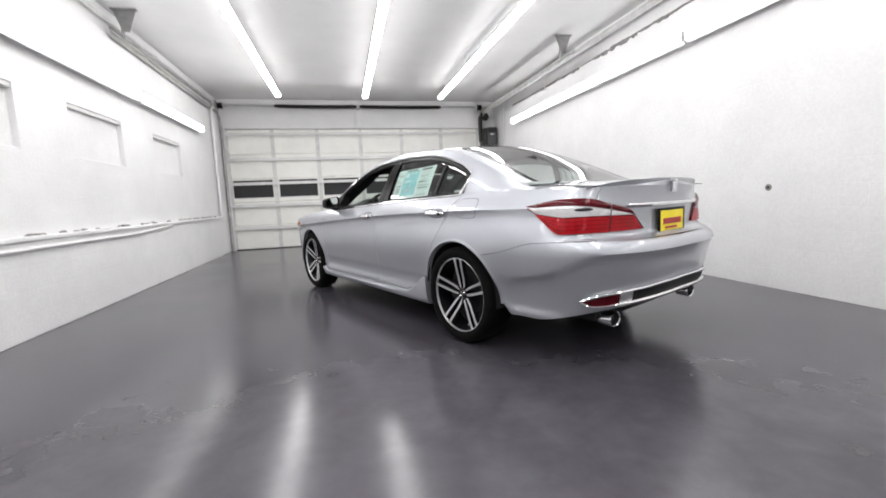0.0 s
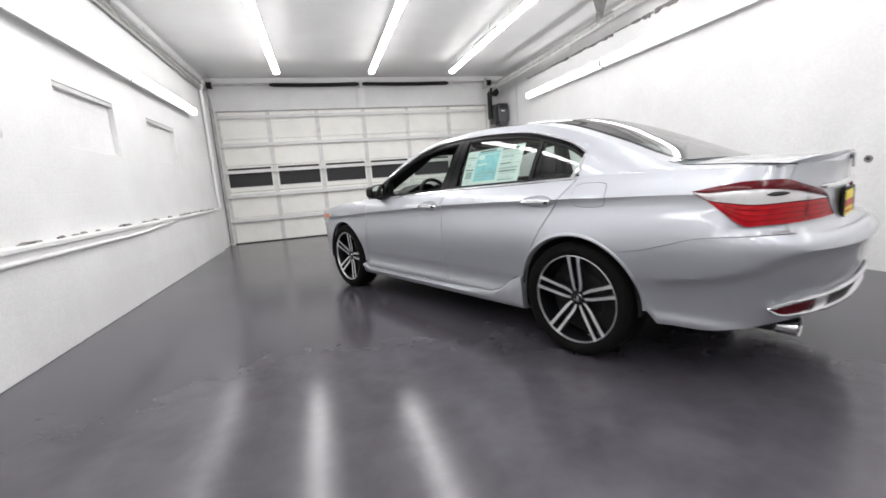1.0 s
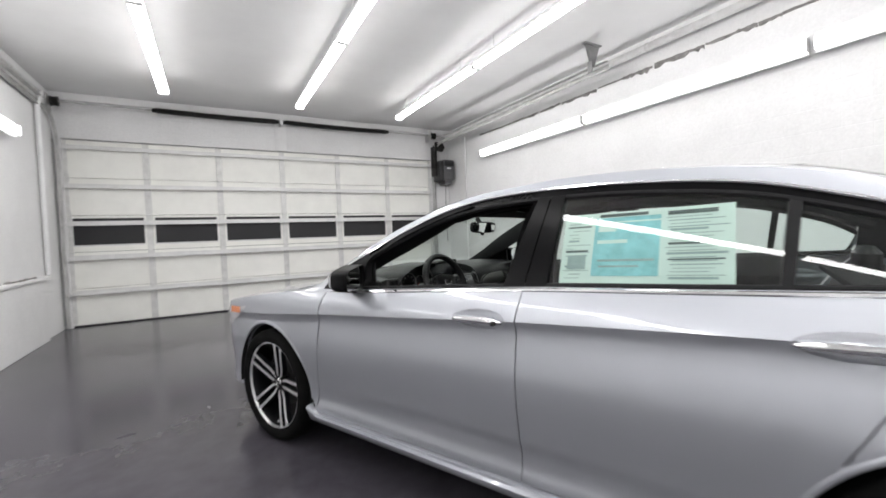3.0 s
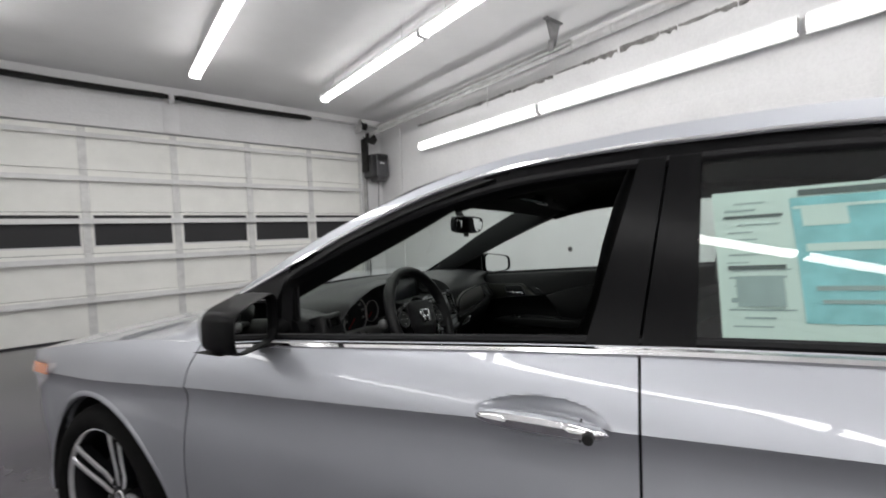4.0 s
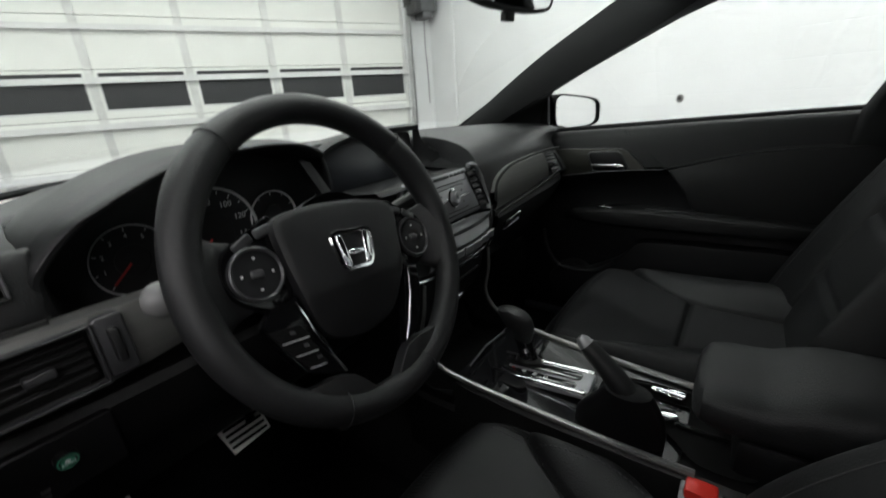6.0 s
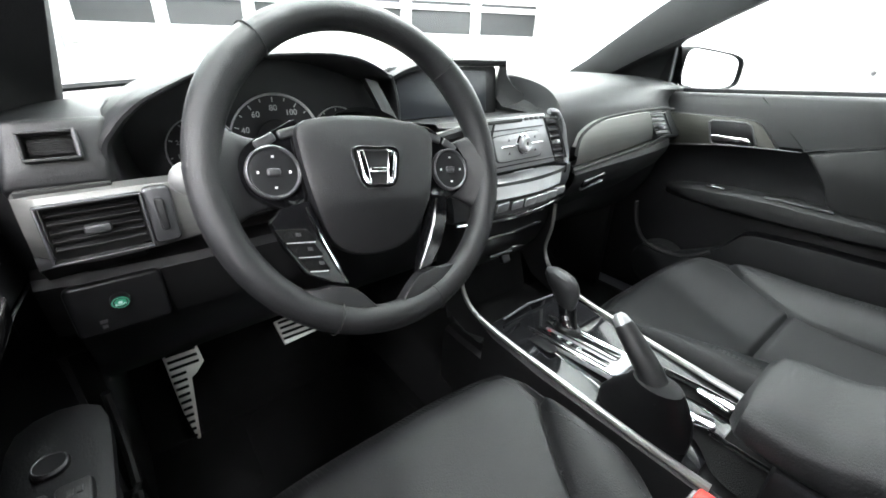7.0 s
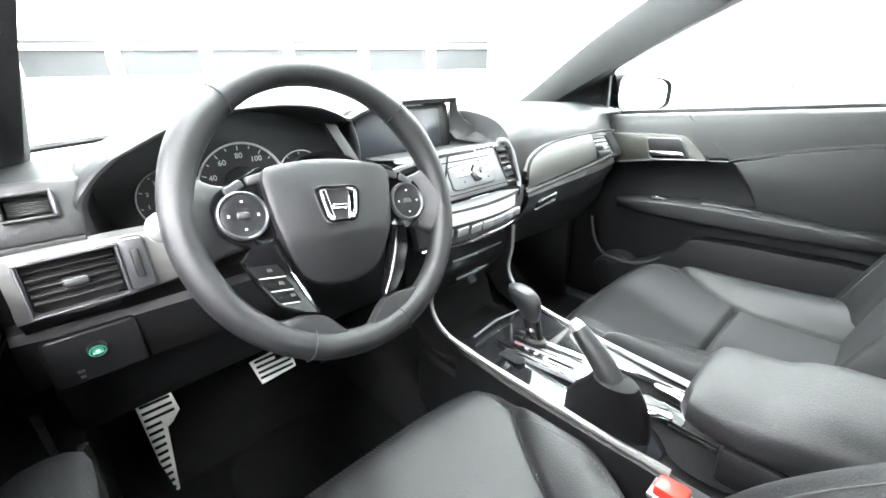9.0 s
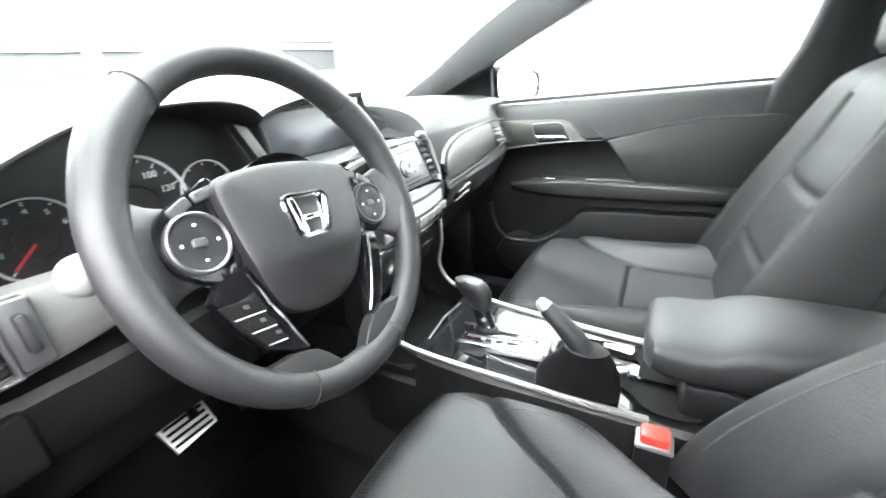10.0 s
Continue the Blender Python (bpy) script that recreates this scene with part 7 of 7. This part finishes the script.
        if s < 0:
            for k in range(3):
                a = (0.1165 - 0.010 * k, -0.056 - 0.0155 * k)
                part("spoke_button", flat([(a[0] - 0.001, a[1]), (a[0] - 0.033 + 0.004 * k, a[1] - 0.002), (a[0] - 0.042 + 0.005 * k, a[1] - 0.0150), (a[0] - 0.010, a[1] - 0.0135)], 0.004, 0.0015), CARPET, w)
                part("button_line", flat([(a[0] - 0.012, a[1] - 0.0142), (a[0] - 0.040 + 0.005 * k, a[1] - 0.0158), (a[0] - 0.0402 + 0.005 * k, a[1] - 0.0164), (a[0] - 0.0125, a[1] - 0.0148)], 0.004, 0.0018), DIAL_INK, w)
                part("button_print", flat([(a[0] - 0.021, a[1] - 0.005), (a[0] - 0.026, a[1] - 0.0055), (a[0] - 0.027, a[1] - 0.009), (a[0] - 0.0215, a[1] - 0.0085)], 0.0006, 0.0052), BEZEL, w)
    return w


steering_wheel()


# pedals
def pedal(outline, bars, m, name, label, mat=ALU):
    p = part(name, moved(outline_plate(outline, 0.006, 0.0, 1), m), mat, car, label, angle=30)
    for b in bars:
        part("rubber_bar", moved(slab(b[2], b[3], 0.003, 0.001, 2), m @ Matrix.Translation((b[0], b[1], 0.0055))), RUBBER, p)
    return p


FR = facing(-0.594, 0.905, 0.345, 30)
pedal([(-0.037, 0.105), (0.030, 0.116), (0.036, 0.060), (0.006, 0.045), (-0.004, -0.03), (-0.016, -0.120), (-0.030, -0.03)], [(-0.002 if k < 3 else -0.015 - 0.0006 * k, 0.096 - 0.0155 * k, (0.058 if k < 3 else 0.036 - 0.0022 * k), 0.0065) for k in range(13)], FR, "foot_rest", "bare aluminium foot rest with rubber bars")
BR = facing(-0.362, 0.860, 0.452, 42)
pedal([(-0.048, 0.026), (0.046, 0.032), (0.044, -0.026), (-0.040, -0.032)], [(0.0, 0.020 - 0.013 * k, 0.078, 0.006) for k in range(4)], BR, "brake_pedal", "bare aluminium brake pedal")
part("pedal_arm", tube([(-0.345, 0.86, 0.46), (-0.345, 0.93, 0.60), (-0.345, 0.95, 0.75)], 0.011, 8), HARD, car)
pedal([(-0.024, 0.075), (0.024, 0.075), (0.024, -0.075), (-0.024, -0.075)], [(0.0, 0.058 - 0.018 * k, 0.036, 0.007) for k in range(7)], facing(-0.195, 0.97, 0.40, 38), "accelerator_pedal", "black accelerator pedal", HARD)


# console
def console():
    c = new("centre_console")
    c.parent = car
    tagged(c, "black centre console with metal edge strips")
    secs = []
    for y, hw, z in ((0.60, 0.118, 0.50), (0.54, 0.122, 0.50), (0.477, 0.122, 0.50), (0.472, 0.122, 0.572), (0.46, 0.122, 0.570), (0.34, 0.120, 0.556), (0.20, 0.116, 0.552), (0.06, 0.112, 0.548), (-0.10, 0.108, 0.545), (-0.45, 0.105, 0.54)):
        secs.append([(-hw - 0.012, y, 0.30), (-hw - 0.010, y, z - 0.05), (-hw - 0.004, y, z - 0.008), (-hw + 0.006, y, z), (hw - 0.006, y, z), (hw + 0.004, y, z - 0.008), (hw + 0.010, y, z - 0.05), (hw + 0.012, y, 0.30)])
    part("body", loft(secs), HARD, c)
    for s in (-1, 1):
        xs_ = (0.118, 0.108, 0.095, 0.090) if s > 0 else (0.122, 0.118, 0.121, 0.118)
        line = smooth_line([(s * 0.122 + 0.004, 0.535, 0.755), (s * 0.126, 0.535, 0.70), (s * 0.127, 0.545, 0.64), (s * 0.126, 0.515, 0.595), (s * xs_[0], 0.44, 0.575), (s * xs_[1], 0.30, 0.564), (s * xs_[2], 0.16, 0.562), (s * xs_[3], 0.07, 0.560)], 5)
        part("edge_strip", tube(line, [0.0038] * 12 + [0.0045 + 0.0020 * i / (len(line) - 13) for i in range(len(line) - 12)], 8), SATIN, c, "satin metal edge strip")
        part("stack_flank", grid([[(s * 0.128, y, z), (s * 0.134, y + 0.08, z - 0.02)] for y, z in ((0.530, 0.765), (0.54, 0.68), (0.545, 0.63), (0.50, 0.58), (0.44, 0.56))]), HARD, c)
    part("top_plate", grid([[(x, y, z) for y, z in ((0.476, 0.54), (0.476, 0.574), (0.468, 0.577), (0.34, 0.562), (0.20, 0.558), (0.09, 0.554))] for x in spread(-0.112, 0.104, 4)]), GLOSS, c, "gloss black top plate")
    part("tray_bar", tube([(-0.088, 0.462, 0.583), (-0.01, 0.468, 0.586), (0.062, 0.462, 0.583)], 0.0022, 8), BEZEL, c, "metal bar before the gear gate")
    part("tray", grid([[(x, y, z) for y, z in ((0.478, 0.570), (0.480, 0.532), (0.49, 0.525), (0.59, 0.530), (0.62, 0.622))] for x in spread(-0.124, 0.124, 5)]), CARPET, c, "dark open tray")
    part("coin_tray", moved(slab(0.026, 0.062, 0.003, 0.012), pose(-0.070, 0.380, 0.5675, -3, 0, -4)), DEEP, c)
    # gear gate
    gate = part("gear_gate", moved(slab(0.074, 0.200, 0.010, 0.012), pose(-0.020, 0.342, 0.563, -3, 0, 2)), SILVER, c, "silver gear gate")
    part("gate_slot", moved(slab(0.024, 0.155, 0.003, 0.008), pose(-0.008, 0.342, 0.5725, -3, 0, 2)), GLOSS, gate)
    part("gate_chrome", moved(joined(*[moved(slab(0.008, 0.19, 0.006, 0.003), Matrix.Translation((x, 0, 0))) for x in (-0.032, 0.032)]), pose(-0.020, 0.342, 0.571, -3, 0, 2)), CHROME, gate)
    part("letter_strip", moved(slab(0.016, 0.150, 0.0028, 0.004), pose(-0.037, 0.342, 0.5722, -3, 0, 2)), GLOSS, gate, "black letter strip")
    for k, ch in enumerate("PRNDS"):
        part("gear_letter", moved(lettering(ch, 0.011), pose(-0.036, 0.390 - 0.022 * k, 0.5757, -3, 0, 2)), RED_INK if k == 0 else WHITE_INK, gate, smooth=False)
    # gear lever
    lv = part("gear_lever", loft([[(x + a * math.cos(t), y + b * math.sin(t), z) for t in (2 * math.pi * i / 18 for i in range(18))] for x, y, z, a, b in ((-0.002, 0.372, 0.572, 0.014, 0.020), (-0.001, 0.380, 0.600, 0.013, 0.018), (0.0, 0.388, 0.630, 0.014, 0.019), (0.0, 0.394, 0.650, 0.016, 0.022))]), GLOSS, c, "gear lever with black leather knob")
    kn = [(-0.003, 0.388, 0.624, 0.0135, 0.019), (-0.005, 0.391, 0.640, 0.0165, 0.026), (-0.007, 0.396, 0.655, 0.0195, 0.034), (-0.008, 0.400, 0.668, 0.0205, 0.038), (-0.009, 0.401, 0.679, 0.0190, 0.035), (-0.010, 0.398, 0.686, 0.0140, 0.026), (-0.010, 0.394, 0.689, 0.006, 0.010)]
    part("knob", loft([[(x + a * math.cos(t), y + b * math.sin(t), z + 0.20 * b * math.sin(t)) for t in (2 * math.pi * i / 22 for i in range(22))] for x, y, z, a, b in kn]), LEATHER, lv)
    part("knob_button", moved(slab(0.016, 0.012, 0.005, 0.004), pose(-0.0165, 0.388, 0.655, 0, -78, 0)), CHROME, lv, "chrome release button")
    part("lever_collar", tube([(-0.001, 0.380, 0.598), (-0.0005, 0.382, 0.606)], [0.0150, 0.0150], 16), CHROME, lv, "chrome collar")
    part("lever_foot", loft([[(-0.002 + r * math.cos(t), 0.374 + 1.4 * r * math.sin(t), z) for t in (2 * math.pi * i / 16 for i in range(16))] for r, z in ((0.020, 0.573), (0.018, 0.580), (0.013, 0.584))]), SATIN_BLACK, lv)
    # hand brake
    hb = part("hand_brake", tube(smooth_line([(-0.0965, 0.160, 0.630), (-0.0970, 0.172, 0.643), (-0.097, 0.192, 0.667), (-0.095, 0.236, 0.708)], 4), [0.021, 0.0205, 0.0200, 0.0195, 0.019, 0.0186, 0.0182, 0.0178, 0.0172, 0.0165, 0.0156, 0.0146, 0.0132], 14), HARD, c, "black leather hand brake lever")
    part("brake_button", tube([(-0.095, 0.232, 0.705), (-0.0945, 0.243, 0.714), (-0.0945, 0.248, 0.7185)], [0.0128, 0.0105, 0.006], 16), SILVER, hb, "chrome button")
    part("brake_boot", loft([[(x + a * math.cos(t), y + b * math.sin(t), z) for t in (2 * math.pi * i / 18 for i in range(18))] for a, b, x, y, z in ((0.030, 0.070, -0.082, 0.182, 0.554), (0.030, 0.069, -0.083, 0.181, 0.580), (0.029, 0.060, -0.086, 0.176, 0.604), (0.027, 0.045, -0.091, 0.171, 0.628), (0.024, 0.034, -0.096, 0.170, 0.648), (0.010, 0.014, -0.097, 0.174, 0.656))]), DEEP, hb, "black leather boot")
    # cup holders
    well = smooth_loop([(-0.034, 0.226), (0.010, 0.236), (0.050, 0.224), (0.064, 0.150), (0.066, 0.050), (0.062, 0.000), (0.010, -0.008), (-0.070, -0.006), (-0.098, 0.010), (-0.098, 0.070), (-0.060, 0.110), (-0.040, 0.160)], 4)
    # Almost flat: black colour takes the place of shade in a deep well.
    part("cup_well", grid([[(x, y, 0.5615) for x, y in well], [(0.010 + (x - 0.010) * 0.96, 0.13 + (y - 0.13) * 0.97, 0.5605) for x, y in well], [(0.010 + (x - 0.010) * 0.3, 0.13 + (y - 0.13) * 0.3, 0.5585) for x, y in well]], False, True), CARPET, c, "cup holder well, a near-flat sheet coloured dark as shade")
    part("cup_rim", joined(tube([(-0.030, 0.105, 0.564), (-0.032, 0.06, 0.564), (-0.033, 0.015, 0.564)], 0.005, 8), tube([(0.046, 0.228, 0.564), (0.052, 0.15, 0.565), (0.054, 0.10, 0.565)], 0.006, 8)), CHROME, c, "bright cup holder edges")
    part("cup_bridge", moved(slab(0.026, 0.050, 0.006, 0.006), pose(-0.022, 0.128, 0.563, 0, 0, 24)), CHROME, c)
    part("cup_bridge", moved(slab(0.020, 0.055, 0.006, 0.006), pose(0.044, 0.127, 0.5635, 0, 0, -6)), CHROME, c)
    arm = [(0.090, 0.640, 0.640, 0.50), (0.087, 0.618, 0.660, 0.74), (0.076, 0.610, 0.671, 0.90), (0.055, 0.607, 0.675, 0.97), (0.02, 0.606, 0.676, 1.0), (-0.005, 0.606, 0.680, 1.0), (-0.03, 0.606, 0.694, 1.0), (-0.06, 0.606, 0.703, 1.0), (-0.12, 0.606, 0.706, 1.0), (-0.30, 0.606, 0.704, 1.0), (-0.35, 0.610, 0.698, 0.98), (-0.37, 0.630, 0.680, 0.85)]
    rings = []
    for y, lo_, hi_, k in arm:
        ring = []
        for a in (2 * math.pi * i / 32 for i in range(32)):
            c_, s_ = math.cos(a), math.sin(a)
            ring.append((0.008 + 0.098 * k * abs(c_) ** 0.5 * (1 if c_ > 0 else -1), y, (lo_ + hi_) / 2 + (hi_ - lo_) / 2 * abs(s_) ** 0.65 * (1 if s_ > 0 else -1)))
        rings.append(ring)
    ar = part("armrest", loft(rings), CLOTH, c, "padded black armrest lid")
    part("stitching", tube([(-0.062 - 0.01 * q, -0.02 - 0.33 * q, 0.6845 + 0.010 * min(1, q * 4)) for q in spread(0, 1, 12)], 0.0007, 5), STITCH, ar)
    part("armrest_base", box(-0.086, 0.106, -0.40, 0.030, 0.54, 0.615, 0.012), DEEP, c)
    part("rear_bin", box(-0.10, 0.10, -0.56, -0.38, 0.30, 0.60, 0.02), HARD, c)
    return c


console()


# seats
def seat(xc, belt, recline=0.0):
    s = new("front_seat")
    s.parent = car
    tagged(s, "black leather front seat with side bolsters")

    def pad(rows_, name, mat, label=""):
        return part(name, grid(rows_), mat, s, label, angle=60)

    def cushion(u, v):
        """u across (-1..1), v from the front edge (0) back (1)."""
        x = 0.262 * u * (1 - 0.06 * (1 - v) ** 2)
        if recline and u > 0:
            # the driver's cushion draws in beside the belt buckle
            q = min(1.0, max(0.0, (v - 0.44) / 0.36))
            x *= 1 - 0.44 * q * q * (3 - 2 * q)
        y = 0.446 - 0.570 * v - 0.030 * u**4 * (1 - v) ** 2
        g = min(0.93, 0.44 + 1.74 * max(0.0, 0.62 - v) ** 1.4)
        dome = 0.546 - 0.026 * v - 0.010 * math.sin(math.pi * v)
        w = max(0.0, (abs(u) - g) / (1 - g))
        bol = (0.010 + 0.052 * v) * math.sin(math.pi * min(1.0, w * 0.75)) * min(1.0, v / 0.15) + 0.008 * (1 - v)
        front = -0.060 * max(0, 1 - v / 0.16) ** 2.6
        groove = -0.011 * math.exp(-(((abs(u) - g) / 0.014) ** 2)) * min(1.0, v / 0.2) - (0.011 * math.exp(-(((v - 0.54) / 0.010) ** 2)) if abs(u) < g else 0)
        edge = -0.05 * max(0, (abs(u) - 0.90) / 0.10) ** 2
        return Vector((xc + x, y, dome + bol + front + groove + edge))

    us, vs = spread(-1, 1, 161), [0, 0.01, 0.025] + spread(0.05, 1, 110)
    top = [[cushion(u, v) for u in us] for v in vs]
    skirt = [[Vector((p.x, p.y - 0.012, p.z - 0.09)) for p in top[0]], [Vector((p.x, p.y - 0.004, p.z - 0.035)) for p in top[0]]]
    full = skirt + top
    full = [[Vector((r[0].x - 0.002, r[0].y, 0.38))] + r + [Vector((r[-1].x + 0.002, r[-1].y, 0.38))] for r in full]
    cu = pad(full, "seat_cushion", CLOTH, "leather seat cushion")

    def back(u, v):
        """u across, v up."""
        wdt = 0.268 * (1 - 0.24 * v**1.7)
        x = wdt * u
        z = 0.50 + 0.555 * v
        lean = -0.055 - (0.205 + recline) * v ** (1.5 if recline else 1.0)
        bol = (0.125 if recline else 0.075) * max(0, (abs(u) - 0.52) / 0.48) ** 1.2 * (1 - 0.75 * v**2) * (1 - max(0, (abs(u) - 0.88) / 0.12) ** 2 * 1.1)
        lumb = 0.018 * math.sin(math.pi * min(1, v / 0.7)) * (1 - u * u)
        groove = -0.012 * math.exp(-(((abs(u) - 0.54) / 0.035) ** 2)) * (1 if v < 0.86 else 0) - (0.008 * (math.exp(-(((v - 0.30) / 0.015) ** 2)) + math.exp(-(((v - 0.55 - 0.04 * u * u) / 0.015) ** 2))) if abs(u) < 0.54 else 0)
        roll = -0.07 * max(0, (v - 0.88) / 0.12) ** 2.2
        return Vector((xc + x, lean + bol + lumb + groove + roll, z))

    front = [[back(u, v) for u in us] for v in spread(0, 1, 76)]
    rows_ = [[Vector((r[0].x, r[0].y - 0.13 * (1 - 0.35 * i / 75), r[0].z - 0.01))] + [Vector((r[0].x - 0.004, r[0].y - 0.05, r[0].z))] + r + [Vector((r[-1].x + 0.004, r[-1].y - 0.05, r[-1].z))] + [Vector((r[-1].x, r[-1].y - 0.13 * (1 - 0.35 * i / 75), r[-1].z - 0.01))] for i, r in enumerate(front)]
    ba = pad(rows_, "backrest", CLOTH, "leather backrest")
    part("seat_back_shell", grid([[Vector((xc + 0.266 * (1 - 0.22 * v**2.2) * u, -0.16 - (0.19 + recline) * v ** (1.5 if recline else 1.0) - 0.02 * (1 - u * u), 0.49 + 0.555 * v)) for u in spread(-1, 1, 9)] for v in spread(0, 1, 10)]), HARD, s)
    part("seat_back_top", grid([[Vector((xc + 0.205 * u, -0.335 - recline - 0.045 * q, 1.052 - 0.012 * q * q + 0.004)) for u in spread(-1, 1, 9)] for q in spread(-0.6, 0.9, 6)]), CLOTH, s)
    hr = [(1.050, 0.10, 0.040), (1.065, 0.118, 0.052), (1.11, 0.128, 0.058), (1.16, 0.126, 0.056), (1.20, 0.115, 0.046), (1.222, 0.09, 0.028), (1.228, 0.05, 0.012)]
    h = part("headrest", loft([[(xc + a * (abs(math.cos(t)) ** 0.6) * (1 if math.cos(t) > 0 else -1), -0.275 - recline - 0.03 * (z - 1.05) / 0.2 + b * math.sin(t), z) for t in (2 * math.pi * i / 28 for i in range(28))] for z, a, b in hr]), CLOTH, s, "padded headrest")
    for sx in (-0.06, 0.06):
        part("headrest_post", tube([(xc + sx, -0.285 - recline, 0.98), (xc + sx, -0.285 - recline, 1.07)], 0.006, 8), CHROME, h)
    gathers = [tube([cushion(u, v) + Vector((0, 0, 0.0006)) for v in (0.030, 0.055, 0.080)], [0.0006, 0.0016, 0.0006], 5) for u in spread(-0.86, 0.90, 64)]
    part("gathered_seam", joined(*gathers), CLOTH, cu, "small gathers along the front seam")
    for sx in (-1, 1):
        for off in ((0.80, 0.83) if sx == -belt or xc > 0 else (0.86,)):
            run = [cushion(sx * off, v) + Vector((0, 0, 0.0003)) for v in spread(0.10, 0.98, 121)]
            part("stitching", joined(*[tube(run[k:k + 2], 0.0009, 5) for k in range(0, 120, 2)]), STITCH, cu)
        part("stitching", tube([back(sx * 0.84, v) + Vector((0, 0.0004, 0)) for v in spread(0.14, 0.84, 40)], 0.0008, 5), STITCH, ba)
    part("seat_base", box(xc - 0.21, xc + 0.21, -0.12, 0.36, 0.27, 0.42, 0.03), HARD, s)
    bx = xc + belt * 0.262
    bx -= belt * 0.010
    by = 0.0 if recline else -0.10
    bk = part("belt_buckle", box(bx - 0.017, bx + 0.017, by + 0.034, by + 0.084, 0.44, 0.544, 0.006), HARD, s, "seat belt buckle with red button")
    part("buckle_rim", box(bx - 0.0185, bx + 0.0185, by + 0.033, by + 0.085, 0.536, 0.544, 0.003), SILVER, bk)
    part("buckle_button", box(bx - 0.015, bx + 0.015, by + 0.039, by + 0.079, 0.541, 0.560, 0.005), RED_PLASTIC, bk)
    return s


seat(-0.388, 1, 0.19)
seat(0.400, -1)
rs = new("rear_seat")
rs.parent = car
tagged(rs, "black rear bench seat")
part("bench", loft([[(0.64 * (abs(math.cos(t)) ** 0.3) * (1 if math.cos(t) > 0 else -1), y, z + h * (abs(math.sin(t)) ** 0.5) * (1 if math.sin(t) > 0 else -1)) for t in (2 * math.pi * i / 32 for i in range(32))] for y, z, h in ((-0.60, 0.40, 0.02), (-0.62, 0.42, 0.07), (-0.80, 0.42, 0.09), (-1.10, 0.40, 0.08))]), CLOTH, rs)
part("bench_back", loft([[(0.64 * (1 - 0.1 * v) * (abs(math.cos(t)) ** 0.3) * (1 if math.cos(t) > 0 else -1), -1.10 - 0.22 * v + 0.07 * math.sin(t), 0.42 + 0.54 * v) for t in (2 * math.pi * i / 32 for i in range(32))] for v in spread(0, 1, 8)]), CLOTH, rs)
for x in (-0.36, 0.36):
    part("rear_headrest", loft([[(x + a * (abs(math.cos(t)) ** 0.6) * (1 if math.cos(t) > 0 else -1), -1.35 + b * math.sin(t), z) for t in (2 * math.pi * i / 20 for i in range(20))] for z, a, b in ((0.955, 0.11, 0.03), (0.98, 0.13, 0.045), (1.06, 0.125, 0.045), (1.09, 0.10, 0.02))]), CLOTH, rs)


# roof fittings
def inner_mirror():
    m = Matrix.Translation((0.0, 0.415, 1.243)) @ pose(0, 0, 0, 90 + 7, 0, -9)
    body_ = smooth_loop([(-0.112, 0.012), (-0.105, 0.030), (-0.06, 0.036), (0.0, 0.036), (0.06, 0.034), (0.105, 0.026), (0.114, 0.004), (0.106, -0.024), (0.06, -0.034), (0.0, -0.035), (-0.06, -0.033), (-0.104, -0.022)], 4)
    b = part("inner_mirror", moved(outline_plate(body_, 0.018, 0.0, 1), m), HARD, car, "black inside mirror")
    face = [(p[0] * 0.93, p[1] * 0.86) for p in body_]
    part("mirror_glass", moved(outline_plate(face, 0.0195, 0.0, 1), m), MIRROR, b)
    part("dip_tab", moved(slab(0.022, 0.014, 0.012, 0.003), m @ Matrix.Translation((0.0, -0.042, 0.0))), HARD, b)
    part("mirror_stem", tube([(0.0, 0.425, 1.262), (0.002, 0.45, 1.30), (0.002, 0.455, 1.335)], [0.016, 0.014, 0.022], 10), HARD, b)
    return b


inner_mirror()
oc = part("overhead_console", moved(slab(0.19, 0.17, 0.022, 0.03), pose(0.03, 0.155, 1.352, 180, 0, 0) @ pose(0, 0, 0, 12, 0, 0)), LINER, car, "dark overhead console with two map lamps")
for sx in (-1, 1):
    part("map_lamp", moved(slab(0.055, 0.075, 0.005, 0.01), pose(0.03 + sx * 0.046, 0.150, 1.331, 180 + 12, 0, 0)), INK, oc, "pale lamp lens")
    v = part("sun_visor", moved(slab(0.34, 0.15, 0.016, 0.03), pose(sx * 0.31, 0.150, 1.340, 180 + 14, sx * 5, 0)), LINER, car, "folded sun visor")
    part("visor_label", moved(slab(0.07, 0.05, 0.0172, 0.006), pose(sx * 0.25, 0.155, 1.340, 180 + 14, sx * 5, 0)), BEZEL, v, "grey printed label")
    part("grab_handle", tube(smooth_line([(sx * 0.555, -0.02, 1.352), (sx * 0.54, -0.05, 1.325), (sx * 0.54, -0.15, 1.325), (sx * 0.555, -0.18, 1.352)], 4), 0.009, 8), LINER, car)
